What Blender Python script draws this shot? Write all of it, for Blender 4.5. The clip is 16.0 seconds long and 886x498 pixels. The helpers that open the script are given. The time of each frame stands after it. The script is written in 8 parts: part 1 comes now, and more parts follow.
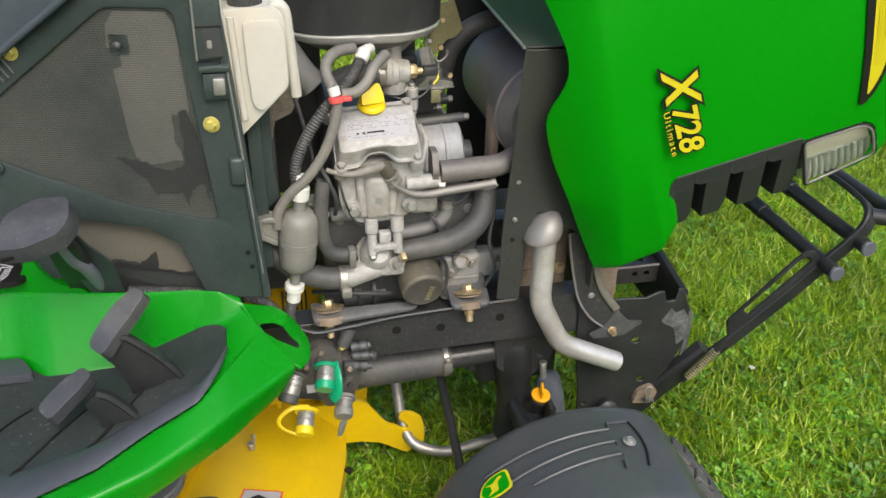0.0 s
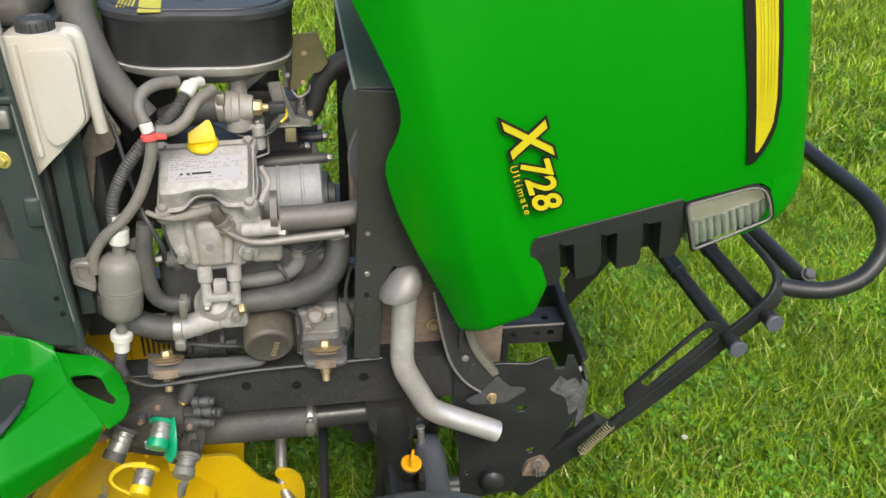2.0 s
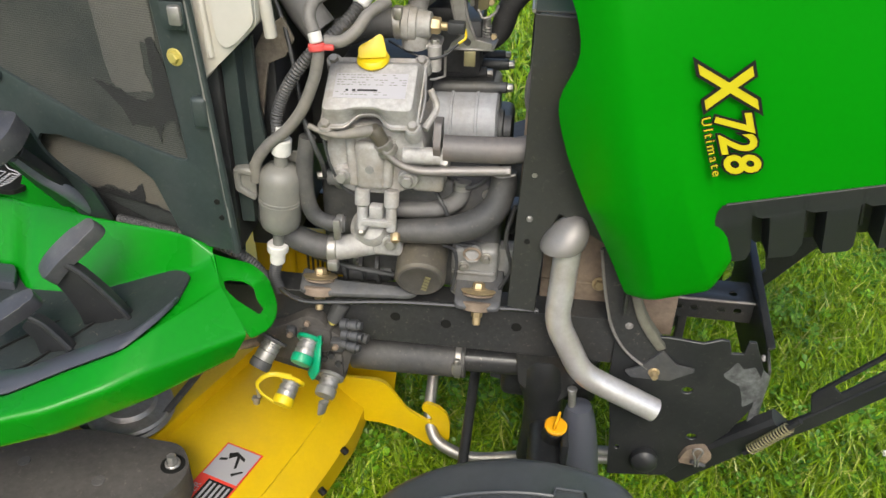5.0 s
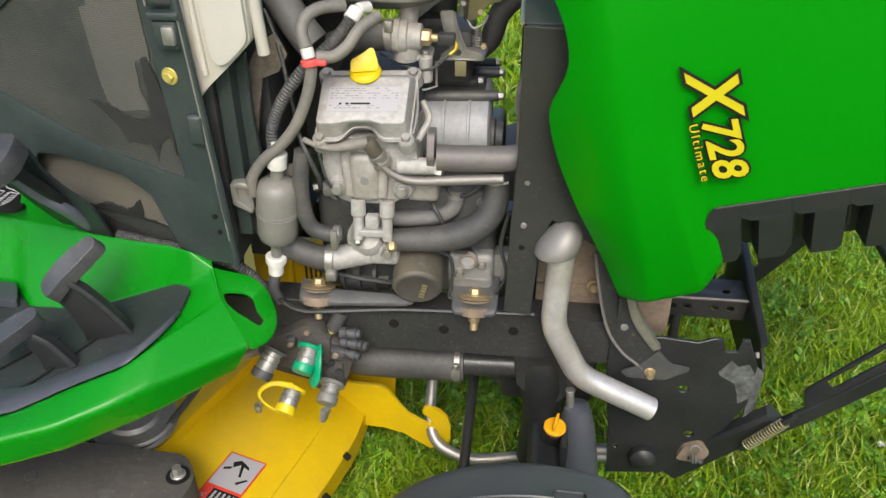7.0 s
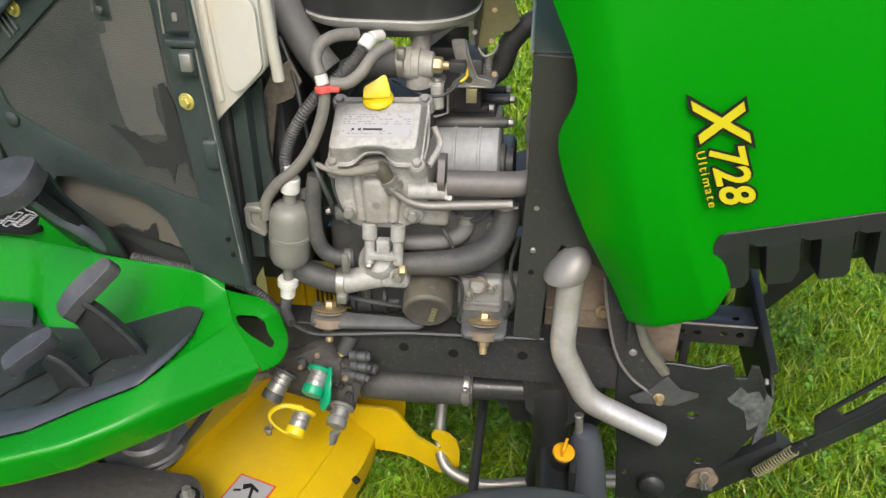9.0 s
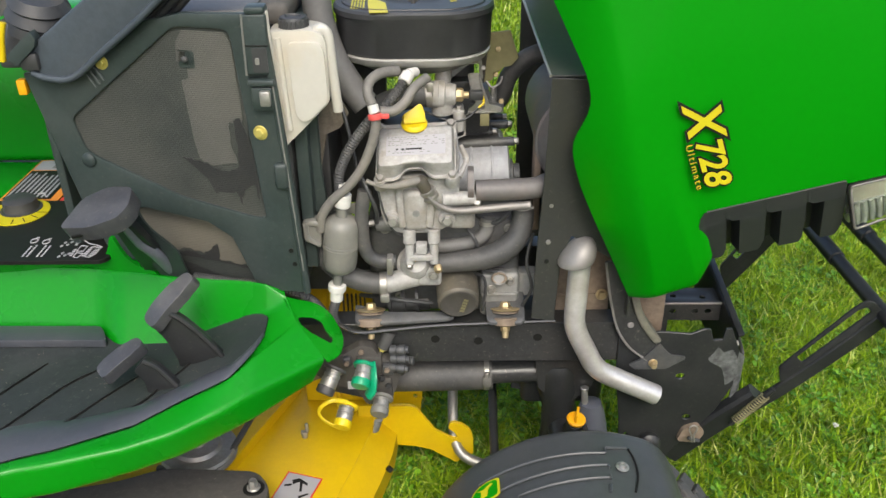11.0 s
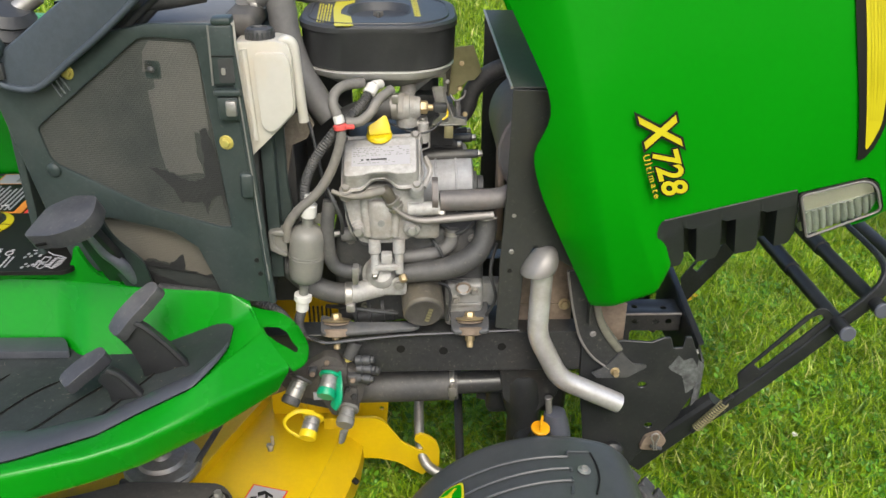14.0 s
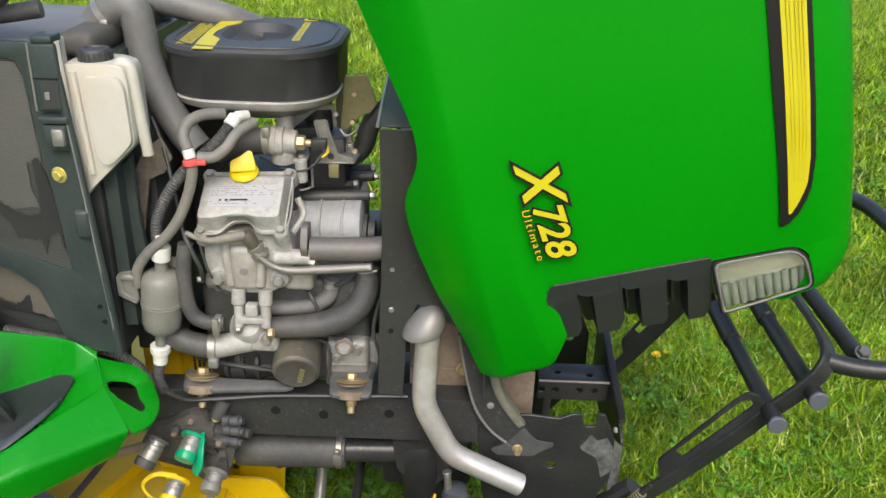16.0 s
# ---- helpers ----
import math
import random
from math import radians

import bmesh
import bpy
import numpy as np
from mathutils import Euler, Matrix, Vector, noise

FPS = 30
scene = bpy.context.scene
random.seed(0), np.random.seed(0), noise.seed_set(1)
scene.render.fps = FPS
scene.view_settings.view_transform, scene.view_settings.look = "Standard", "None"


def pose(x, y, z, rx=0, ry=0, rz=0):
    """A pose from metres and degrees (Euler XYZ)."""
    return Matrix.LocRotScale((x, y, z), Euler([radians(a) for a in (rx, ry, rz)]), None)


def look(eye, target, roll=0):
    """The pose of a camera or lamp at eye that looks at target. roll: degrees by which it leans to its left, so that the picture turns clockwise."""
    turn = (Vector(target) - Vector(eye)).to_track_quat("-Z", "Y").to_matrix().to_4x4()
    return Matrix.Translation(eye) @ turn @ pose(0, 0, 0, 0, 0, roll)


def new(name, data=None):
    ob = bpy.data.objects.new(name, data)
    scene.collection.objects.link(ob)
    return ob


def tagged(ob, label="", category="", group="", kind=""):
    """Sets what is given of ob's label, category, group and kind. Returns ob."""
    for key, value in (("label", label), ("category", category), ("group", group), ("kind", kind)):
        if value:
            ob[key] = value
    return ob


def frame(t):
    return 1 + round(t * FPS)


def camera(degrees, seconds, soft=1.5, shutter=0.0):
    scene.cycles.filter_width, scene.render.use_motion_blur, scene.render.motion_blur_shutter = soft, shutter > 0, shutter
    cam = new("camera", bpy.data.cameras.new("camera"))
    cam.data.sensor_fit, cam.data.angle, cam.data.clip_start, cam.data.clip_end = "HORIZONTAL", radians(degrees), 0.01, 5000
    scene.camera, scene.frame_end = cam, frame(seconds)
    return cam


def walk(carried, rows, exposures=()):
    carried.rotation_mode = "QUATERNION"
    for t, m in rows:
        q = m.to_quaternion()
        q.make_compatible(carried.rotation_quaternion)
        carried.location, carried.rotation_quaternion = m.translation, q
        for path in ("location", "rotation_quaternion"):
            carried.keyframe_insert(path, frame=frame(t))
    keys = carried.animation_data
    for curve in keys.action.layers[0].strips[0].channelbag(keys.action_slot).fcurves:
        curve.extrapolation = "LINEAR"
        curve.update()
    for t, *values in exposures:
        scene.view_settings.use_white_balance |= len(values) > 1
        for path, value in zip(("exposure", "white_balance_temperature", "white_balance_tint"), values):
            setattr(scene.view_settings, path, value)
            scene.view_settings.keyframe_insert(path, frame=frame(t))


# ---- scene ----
cam = camera(55.6, 16.0)
PATH = [
    (0, (-0.085, -1.326, 1.292), (0.318, 0.348, 0.275), 1.3),
    (0.5, (-0.075, -1.332, 1.294), (0.334, 0.347, 0.287), 1.0),
    (1, (-0.058, -1.325, 1.3), (0.351, 0.355, 0.295), 1.1),
    (1.5, (0.017, -1.309, 1.3), (0.427, 0.378, 0.306), 1.0),
    (2, (0.232, -1.252, 1.282), (0.533, 0.468, 0.306), 2.2),
    (2.5, (0.352, -1.192, 1.274), (0.349, 0.54, 0.274), -1.4),
    (3, (0.367, -1.18, 1.268), (0.296, 0.522, 0.221), -1.9),
    (3.5, (0.35, -1.165, 1.26), (0.257, 0.532, 0.205), -1.0),
    (4, (0.323, -1.164, 1.259), (0.18, 0.511, 0.176), 0.3),
    (4.5, (0.314, -1.155, 1.252), (0.137, 0.495, 0.136), 1.1),
    (4.7, (0.309, -1.157, 1.241), (0.111, 0.489, 0.123), 1.4),
    (7, (0.31, -1.165, 1.265), (0.116, 0.476, 0.139), -0.2),
    (7.5, (0.314, -1.163, 1.267), (0.106, 0.48, 0.146), -0.2),
    (8, (0.315, -1.159, 1.267), (0.103, 0.503, 0.174), -0.1),
    (8.5, (0.323, -1.16, 1.271), (0.101, 0.517, 0.203), -0.2),
    (9, (0.314, -1.177, 1.269), (0.088, 0.495, 0.196), -0.3),
    (9.2, (0.312, -1.21, 1.275), (0.078, 0.467, 0.212), -0.6),
    (11.3, (0.119, -1.437, 1.305), (0.136, 0.326, 0.36), -0.4),
    (11.5, (0.117, -1.439, 1.301), (0.138, 0.327, 0.361), -0.3),
    (12, (0.109, -1.437, 1.299), (0.142, 0.333, 0.369), -0.4),
    (12.5, (0.117, -1.439, 1.308), (0.167, 0.335, 0.386), -0.2),
    (13, (0.135, -1.441, 1.299), (0.195, 0.336, 0.381), 0.1),
    (13.5, (0.146, -1.452, 1.29), (0.219, 0.327, 0.379), 0.3),
    (14, (0.141, -1.457, 1.291), (0.21, 0.326, 0.389), 0.4),
    (14.5, (0.146, -1.46, 1.249), (0.222, 0.325, 0.349), 0.8),
    (15, (0.142, -1.457, 1.258), (0.223, 0.336, 0.375), 1.4),
    (15.4, (0.18, -1.456, 1.287), (0.278, 0.351, 0.435), 1.5),
    (15.5, (0.206, -1.428, 1.291), (0.29, 0.375, 0.43), 1.6),
    (15.7, (0.292, -1.433, 1.321), (0.325, 0.374, 0.466), 0.7),
    (16, (0.401, -1.283, 1.267), (0.367, 0.523, 0.408), 1.6),
]
walk(cam, [(t, look(eye, target, roll)) for t, eye, target, roll in PATH])

# ---- light ----
world = bpy.data.worlds.new("sky")
scene.world = world
world.use_nodes = True
wn = world.node_tree
sky = wn.nodes.new("ShaderNodeTexSky")
sky.sky_type, sky.sun_disc = "NISHITA", False
sky.sun_elevation, sky.sun_rotation = radians(48), radians(174)
sky.air_density, sky.dust_density = 1.0, 4.0
wn.nodes["Background"].inputs["Strength"].default_value = 0.15
wn.links.new(sky.outputs["Color"], wn.nodes["Background"].inputs["Color"])
sun_data = bpy.data.lights.new("sun", "SUN")
sun_data.energy, sun_data.angle, sun_data.color = 0.71, radians(18), (0.96, 1.0, 0.90)
sun = new("sun", sun_data)
sun.matrix_world = look((0.3, -2.8, 3.1), (0, 0, 0))
scene.view_settings.exposure = 1.03


# ---- materials ----
def material(name, base, rough=0.5, metal=0.0, coat=0.0, vary=0.12, scale=12.0, grain=180.0, bump=0.15, wear=None, wear_amount=0.0, wear_scale=9.0,
             spec=0.5, fleck=0.0, grit=0.0):
    """A surface with stains at one scale, fine grain at another, and patches of wear or dust."""
    m = bpy.data.materials.new(name)
    m.use_nodes = True
    n, l = m.node_tree.nodes, m.node_tree.links
    b = n["Principled BSDF"]
    b.inputs["Roughness"].default_value, b.inputs["Metallic"].default_value = rough, metal
    b.inputs["Coat Weight"].default_value, b.inputs["Coat Roughness"].default_value = coat, 0.08
    b.inputs["Specular IOR Level"].default_value = spec
    co = n.new("ShaderNodeTexCoord")
    geo = n.new("ShaderNodeNewGeometry")
    big = n.new("ShaderNodeTexNoise")
    big.inputs["Scale"].default_value, big.inputs["Detail"].default_value = scale, 6
    l.new(geo.outputs["Position"], big.inputs["Vector"])
    fine = n.new("ShaderNodeTexNoise")
    fine.inputs["Scale"].default_value, fine.inputs["Detail"].default_value = grain, 3
    l.new(geo.outputs["Position"], fine.inputs["Vector"])
    mix = n.new("ShaderNodeMix")
    mix.data_type = "RGBA"
    mix.inputs["A"].default_value = (*[c * (1 - vary) for c in base], 1)
    mix.inputs["B"].default_value = (*[min(1, c * (1 + vary)) for c in base], 1)
    l.new(big.outputs["Fac"], mix.inputs["Factor"])
    colour = mix.outputs["Result"]
    if fleck:
        mot = n.new("ShaderNodeTexNoise")
        mot.inputs["Scale"].default_value, mot.inputs["Detail"].default_value, mot.inputs["Roughness"].default_value = 95, 7, 0.7
        l.new(geo.outputs["Position"], mot.inputs["Vector"])
        mr = n.new("ShaderNodeMapRange")
        mr.inputs["From Min"].default_value, mr.inputs["From Max"].default_value = 0.3, 0.7
        mr.inputs["To Min"].default_value, mr.inputs["To Max"].default_value = 1 - fleck, 1 + fleck
        l.new(mot.outputs["Fac"], mr.inputs["Value"])
        sc = n.new("ShaderNodeVectorMath")
        sc.operation = "SCALE"
        l.new(colour, sc.inputs[0])
        l.new(mr.outputs["Result"], sc.inputs["Scale"])
        colour = sc.outputs["Vector"]
    if wear:
        wn_ = n.new("ShaderNodeTexNoise")
        wn_.inputs["Scale"].default_value, wn_.inputs["Detail"].default_value, wn_.inputs["Roughness"].default_value = wear_scale, 8, 0.65
        l.new(geo.outputs["Position"], wn_.inputs["Vector"])
        ramp = n.new("ShaderNodeMapRange")
        ramp.inputs["From Min"].default_value, ramp.inputs["From Max"].default_value = 0.46, 0.68
        ramp.inputs["To Max"].default_value = wear_amount
        l.new(wn_.outputs["Fac"], ramp.inputs["Value"])
        mix2 = n.new("ShaderNodeMix")
        mix2.data_type = "RGBA"
        l.new(ramp.outputs["Result"], mix2.inputs["Factor"])
        l.new(colour, mix2.inputs["A"])
        mix2.inputs["B"].default_value = (*wear, 1)
        colour = mix2.outputs["Result"]
    if grit:
        # pale dust specks and dried splashes
        gn = n.new("ShaderNodeTexNoise")
        gn.inputs["Scale"].default_value, gn.inputs["Detail"].default_value, gn.inputs["Roughness"].default_value = 130, 4, 0.75
        l.new(geo.outputs["Position"], gn.inputs["Vector"])
        gr = n.new("ShaderNodeMapRange")
        gr.inputs["From Min"].default_value, gr.inputs["From Max"].default_value = 0.60, 0.74
        gr.inputs["To Max"].default_value = grit
        l.new(gn.outputs["Fac"], gr.inputs["Value"])
        mix3 = n.new("ShaderNodeMix")
        mix3.data_type = "RGBA"
        l.new(gr.outputs["Result"], mix3.inputs["Factor"])
        l.new(colour, mix3.inputs["A"])
        mix3.inputs["B"].default_value = (0.26, 0.23, 0.18, 1)
        colour = mix3.outputs["Result"]
    l.new(colour, b.inputs["Base Color"])
    rr = n.new("ShaderNodeMapRange")
    rr.inputs["To Min"].default_value, rr.inputs["To Max"].default_value = max(0.02, rough - 0.08), min(1, rough + 0.1)
    l.new(big.outputs["Fac"], rr.inputs["Value"])
    l.new(rr.outputs["Result"], b.inputs["Roughness"])
    if bump:
        bp = n.new("ShaderNodeBump")
        bp.inputs["Strength"].default_value, bp.inputs["Distance"].default_value = bump, 0.001
        l.new(fine.outputs["Fac"], bp.inputs["Height"])
        l.new(bp.outputs["Normal"], b.inputs["Normal"])
    return m


M = {}
M["green"] = material("green_paint", (0.001, 0.205, 0.002), 0.36, coat=0.03, vary=0.05, scale=5, grain=500, bump=0.02, spec=0.11)
M["green_plastic"] = material("green_plastic", (0.002, 0.195, 0.005), 0.27, vary=0.08, scale=6, grain=300, bump=0.02, spec=0.27, fleck=0.04, wear=(0.012, 0.18, 0.016), wear_amount=0.25)
M["yellow"] = material("yellow_paint", (0.62, 0.415, 0.002), 0.42, coat=0.1, vary=0.06, scale=8, grain=260, bump=0.06, grit=0.12, fleck=0.04, wear=(0.50, 0.32, 0.02), wear_amount=0.3)
M["decal_line"] = material("darker_decal_line", (0.455, 0.395, 0.007), 0.4, vary=0.1, bump=0.0)
M["yellow_decal"] = material("yellow_decal", (0.49, 0.43, 0.008), 0.4, vary=0.03, bump=0.0)
M["yellow_plastic"] = material("yellow_plastic", (0.64, 0.47, 0.006), 0.4, vary=0.06, bump=0.05)
M["orange_plastic"] = material("orange_plastic", (0.74, 0.345, 0.007), 0.45, spec=0.3, vary=0.05, bump=0.05)
M["ring_green"] = material("yellow_green_plastic", (0.06, 0.30, 0.01), 0.4, vary=0.05, bump=0.03)
M["teal_plastic"] = material("teal_plastic", (0.0, 0.26, 0.12), 0.35, vary=0.1, bump=0.05)
M["black_decal"] = material("black_decal", (0.010, 0.010, 0.009), 0.5, spec=0.2, vary=0.1, bump=0.0)
M["black_steel"] = material("black_painted_steel", (0.030, 0.031, 0.031), 0.33, coat=0.06, vary=0.25, scale=14, grain=300, bump=0.12, spec=0.4, fleck=0.25, grit=0.45, wear=(0.055, 0.051, 0.046), wear_amount=0.4)
M["black_gloss"] = material("black_enamel", (0.016, 0.017, 0.018), 0.40, coat=0.04, spec=0.35, vary=0.2, scale=14, grain=300, bump=0.08, fleck=0.15, grit=0.15, wear=(0.045, 0.045, 0.043), wear_amount=0.35)
M["line_gloss"] = material("shiny_black_tube", (0.030, 0.030, 0.030), 0.14, vary=0.1, scale=14, grain=300, bump=0.03, spec=0.75)
M["slate_cap"] = material("slate_blue_plastic", (0.072, 0.077, 0.095), 0.5, vary=0.08, scale=30, bump=0.05)
M["bright_band"] = material("bright_zinc_band", (0.58, 0.57, 0.54), 0.36, metal=0.4, vary=0.12, scale=30, grain=300, bump=0.06, fleck=0.08)
M["black_shield"] = material("black_heat_shield", (0.030, 0.032, 0.029), 0.5, vary=0.2, scale=7, grain=400, bump=0.08, spec=0.35, grit=0.2, fleck=0.12, wear=(0.040, 0.040, 0.028), wear_amount=0.5)
M["black_plastic"] = material("black_plastic", (0.033, 0.034, 0.035), 0.48, vary=0.15, scale=9, grain=600, bump=0.18, fleck=0.12, wear=(0.075, 0.075, 0.073), wear_amount=0.35)
M["grille_plastic"] = material("black_grille_plastic", (0.024, 0.027, 0.027), 0.40, vary=0.15, scale=9, grain=600, bump=0.15, spec=0.4, fleck=0.12, wear=(0.035, 0.035, 0.03), wear_amount=0.35)
M["slate_plastic"] = material("dark_slate_plastic", (0.031, 0.043, 0.041), 0.36, vary=0.15, scale=7, grain=700, bump=0.15, spec=0.35, grit=0.15, fleck=0.14, wear=(0.075, 0.08, 0.075), wear_amount=0.3)
M["fender_plastic"] = material("dark_grey_plastic", (0.046, 0.050, 0.052), 0.34, vary=0.12, scale=7, grain=600, bump=0.15, spec=0.42, fleck=0.12, wear=(0.08, 0.082, 0.08), wear_amount=0.3)
M["rubber"] = material("black_rubber", (0.046, 0.046, 0.046), 0.58, vary=0.15, scale=15, grain=350, bump=0.2, grit=0.35, fleck=0.2, wear=(0.14, 0.13, 0.115), wear_amount=0.5)
M["grey_rubber"] = material("grey_rubber_hose", (0.135, 0.128, 0.115), 0.6, vary=0.15, scale=20, grain=300, bump=0.15, grit=0.3, fleck=0.2, wear=(0.26, 0.235, 0.19), wear_amount=0.5)
M["mat_rubber"] = material("rubber_mat", (0.026, 0.032, 0.031), 0.55, vary=0.2, scale=10, grain=500, bump=0.2, spec=0.2, grit=0.3, fleck=0.15, wear=(0.07, 0.072, 0.07), wear_amount=0.3)
# same mat, smoother; its sky sheen is put into the paler, bluer base
M["mat_edge"] = material("smooth_sheen_mat_edge", (0.046, 0.051, 0.060), 0.34, vary=0.15, scale=12, grain=400, bump=0.08, grit=0.15, fleck=0.12, wear=(0.10, 0.10, 0.11), wear_amount=0.35)
M["tyre"] = material("tyre_rubber", (0.045, 0.045, 0.045), 0.75, vary=0.2, scale=18, grain=250, bump=0.3, fleck=0.25, wear=(0.15, 0.135, 0.11), wear_amount=0.6)
M["alu"] = material("cast_aluminium", (0.335, 0.327, 0.310), 0.58, metal=0.12, vary=0.15, scale=22, grain=420, bump=0.45, fleck=0.22, wear=(0.21, 0.18, 0.14), wear_amount=0.75, wear_scale=13)
M["alu_grey"] = material("grey_cast_aluminium", (0.23, 0.232, 0.228), 0.52, metal=0.25, vary=0.2, scale=20, grain=420, bump=0.4, grit=0.15, fleck=0.18, wear=(0.14, 0.12, 0.095), wear_amount=0.7)
M["alu_blue"] = material("bluish_cast_aluminium", (0.33, 0.34, 0.36), 0.55, metal=0.1, vary=0.15, scale=20, grain=420, bump=0.35, fleck=0.15, wear=(0.17, 0.155, 0.13), wear_amount=0.5)
M["dark_cast"] = material("dark_cast_metal", (0.065, 0.067, 0.07), 0.5, metal=0.3, vary=0.2, scale=20, grain=420, bump=0.35, grit=0.4, fleck=0.2, wear=(0.13, 0.12, 0.1), wear_amount=0.5)
M["pipe_grey"] = material("dull_grey_pipe", (0.21, 0.20, 0.19), 0.45, metal=0.35, vary=0.12, scale=16, grain=300, bump=0.12, grit=0.25, fleck=0.08, wear=(0.17, 0.145, 0.12), wear_amount=0.5)
M["silver_pipe"] = material("aluminised_pipe", (0.56, 0.545, 0.53), 0.34, metal=0.55, vary=0.12, scale=16, grain=300, bump=0.15, fleck=0.10, wear=(0.30, 0.26, 0.21), wear_amount=0.6)
M["steel"] = material("zinc_steel", (0.34, 0.33, 0.31), 0.42, metal=0.7, vary=0.15, scale=40, grain=500, bump=0.1, fleck=0.15, wear=(0.24, 0.21, 0.16), wear_amount=0.45)
M["gold_zinc"] = material("yellow_zinc", (0.40, 0.31, 0.17), 0.42, metal=0.55, vary=0.2, scale=60, grain=500, bump=0.1, fleck=0.2, wear=(0.25, 0.20, 0.14), wear_amount=0.5)
M["gold_bolt"] = material("gold_zinc_bolt", (0.55, 0.47, 0.13), 0.4, metal=0.5, vary=0.2, scale=60, grain=500, bump=0.1)
M["rust_steel"] = material("rusty_steel", (0.19, 0.145, 0.105), 0.75, metal=0.2, vary=0.3, scale=25, grain=200, bump=0.4, fleck=0.25, wear=(0.32, 0.25, 0.19), wear_amount=0.6)
M["muffler"] = material("muffler_paint", (0.125, 0.117, 0.112), 0.55, metal=0.2, vary=0.2, scale=10, grain=300, bump=0.15, fleck=0.12, wear=(0.22, 0.15, 0.12), wear_amount=0.45)
M["cover_plastic"] = material("dusty_black_plastic", (0.062, 0.058, 0.053), 0.6, vary=0.2, scale=9, grain=500, bump=0.2, spec=0.25, grit=0.4, fleck=0.2, wear=(0.12, 0.11, 0.095), wear_amount=0.35)
M["cowl"] = material("blue_slate_plastic", (0.050, 0.062, 0.074), 0.44, vary=0.15, scale=7, grain=700, bump=0.15, spec=0.35, fleck=0.14, wear=(0.10, 0.105, 0.11), wear_amount=0.25)
M["bare_steel"] = material("rubbed_bare_steel", (0.13, 0.135, 0.135), 0.45, metal=0.3, vary=0.5, scale=60, grain=300, bump=0.2, fleck=0.5, wear=(0.04, 0.04, 0.04), wear_amount=0.9, wear_scale=45)
M["white_tank"] = material("translucent_white_plastic", (0.45, 0.435, 0.385), 0.36, vary=0.08, scale=7, grain=300, bump=0.05, spec=0.5, fleck=0.03, wear=(0.46, 0.39, 0.28), wear_amount=0.6, wear_scale=9)
M["white"] = material("white_plastic", (0.56, 0.55, 0.51), 0.45, vary=0.08, scale=30, bump=0.05, fleck=0.08)
M["label_white"] = material("white_label", (0.34, 0.335, 0.345), 0.5, vary=0.04, bump=0.0)
M["label_red"] = material("red_label", (0.62, 0.05, 0.03), 0.5, vary=0.05, bump=0.0)
M["label_orange"] = material("orange_label", (0.60, 0.22, 0.03), 0.5, vary=0.05, bump=0.0)
M["red_plastic"] = material("red_plastic", (0.60, 0.08, 0.07), 0.45, vary=0.1, bump=0.05)
M["filter_paint"] = material("dark_filter_paint", (0.06, 0.055, 0.047), 0.45, vary=0.2, scale=30, grain=400, bump=0.1, grit=0.5, fleck=0.15, wear=(0.16, 0.135, 0.09), wear_amount=0.6)
M["capsule"] = material("grey_plastic_capsule", (0.150, 0.150, 0.135), 0.45, vary=0.1, scale=12, grain=300, bump=0.05, fleck=0.08, wear=(0.3, 0.27, 0.22), wear_amount=0.3)
M["olive"] = material("olive_zinc_bracket", (0.25, 0.225, 0.12), 0.42, metal=0.35, vary=0.2, scale=20, grain=300, bump=0.1, fleck=0.1)
M["olive_strap"] = material("dusty_olive_steel", (0.155, 0.150, 0.118), 0.5, metal=0.2, vary=0.2, scale=25, grain=300, bump=0.2, fleck=0.2, wear=(0.09, 0.085, 0.07), wear_amount=0.5)
M["chrome"] = material("chrome_reflector", (0.62, 0.62, 0.58), 0.25, metal=0.8, vary=0.02, bump=0.0)
M["lamp_white"] = material("frosted_lamp_plastic", (0.30, 0.32, 0.27), 0.22, vary=0.12, scale=40, bump=0.0, coat=0.5)
M["lamp_cream"] = material("cream_lamp_plastic", (0.42, 0.405, 0.31), 0.35, vary=0.08, scale=30, bump=0.0)
M["duct"] = material("grey_air_duct", (0.12, 0.118, 0.115), 0.5, vary=0.12, scale=10, grain=400, bump=0.1, grit=0.25, fleck=0.12, wear=(0.2, 0.19, 0.175), wear_amount=0.45)
M["pedal"] = material("worn_grey_pedal", (0.044, 0.045, 0.050), 0.42, vary=0.2, scale=18, grain=300, bump=0.2, grit=0.4, fleck=0.15, wear=(0.13, 0.127, 0.12), wear_amount=0.55)
# paler and bluer than the pedal: the up-facing arm's sky highlight as colour
M["pedal_face"] = material("sky_lit_pedal_arm", (0.15, 0.155, 0.18), 0.36, vary=0.2, scale=18, grain=300, bump=0.15, fleck=0.1, wear=(0.05, 0.05, 0.055), wear_amount=0.5)
M["earth"] = material("soil_and_thatch", (0.048, 0.080, 0.008), 0.9, vary=0.5, scale=16, grain=90, bump=0.8, wear=(0.085, 0.095, 0.018), wear_amount=0.5, spec=0.1)

m = bpy.data.materials.new("lamp_glass")
m.use_nodes = True
b = m.node_tree.nodes["Principled BSDF"]
b.inputs["Transmission Weight"].default_value, b.inputs["Roughness"].default_value, b.inputs["IOR"].default_value = 1.0, 0.06, 1.3
b.inputs["Base Color"].default_value = (0.95, 0.97, 0.95, 1)
M["lens"] = m


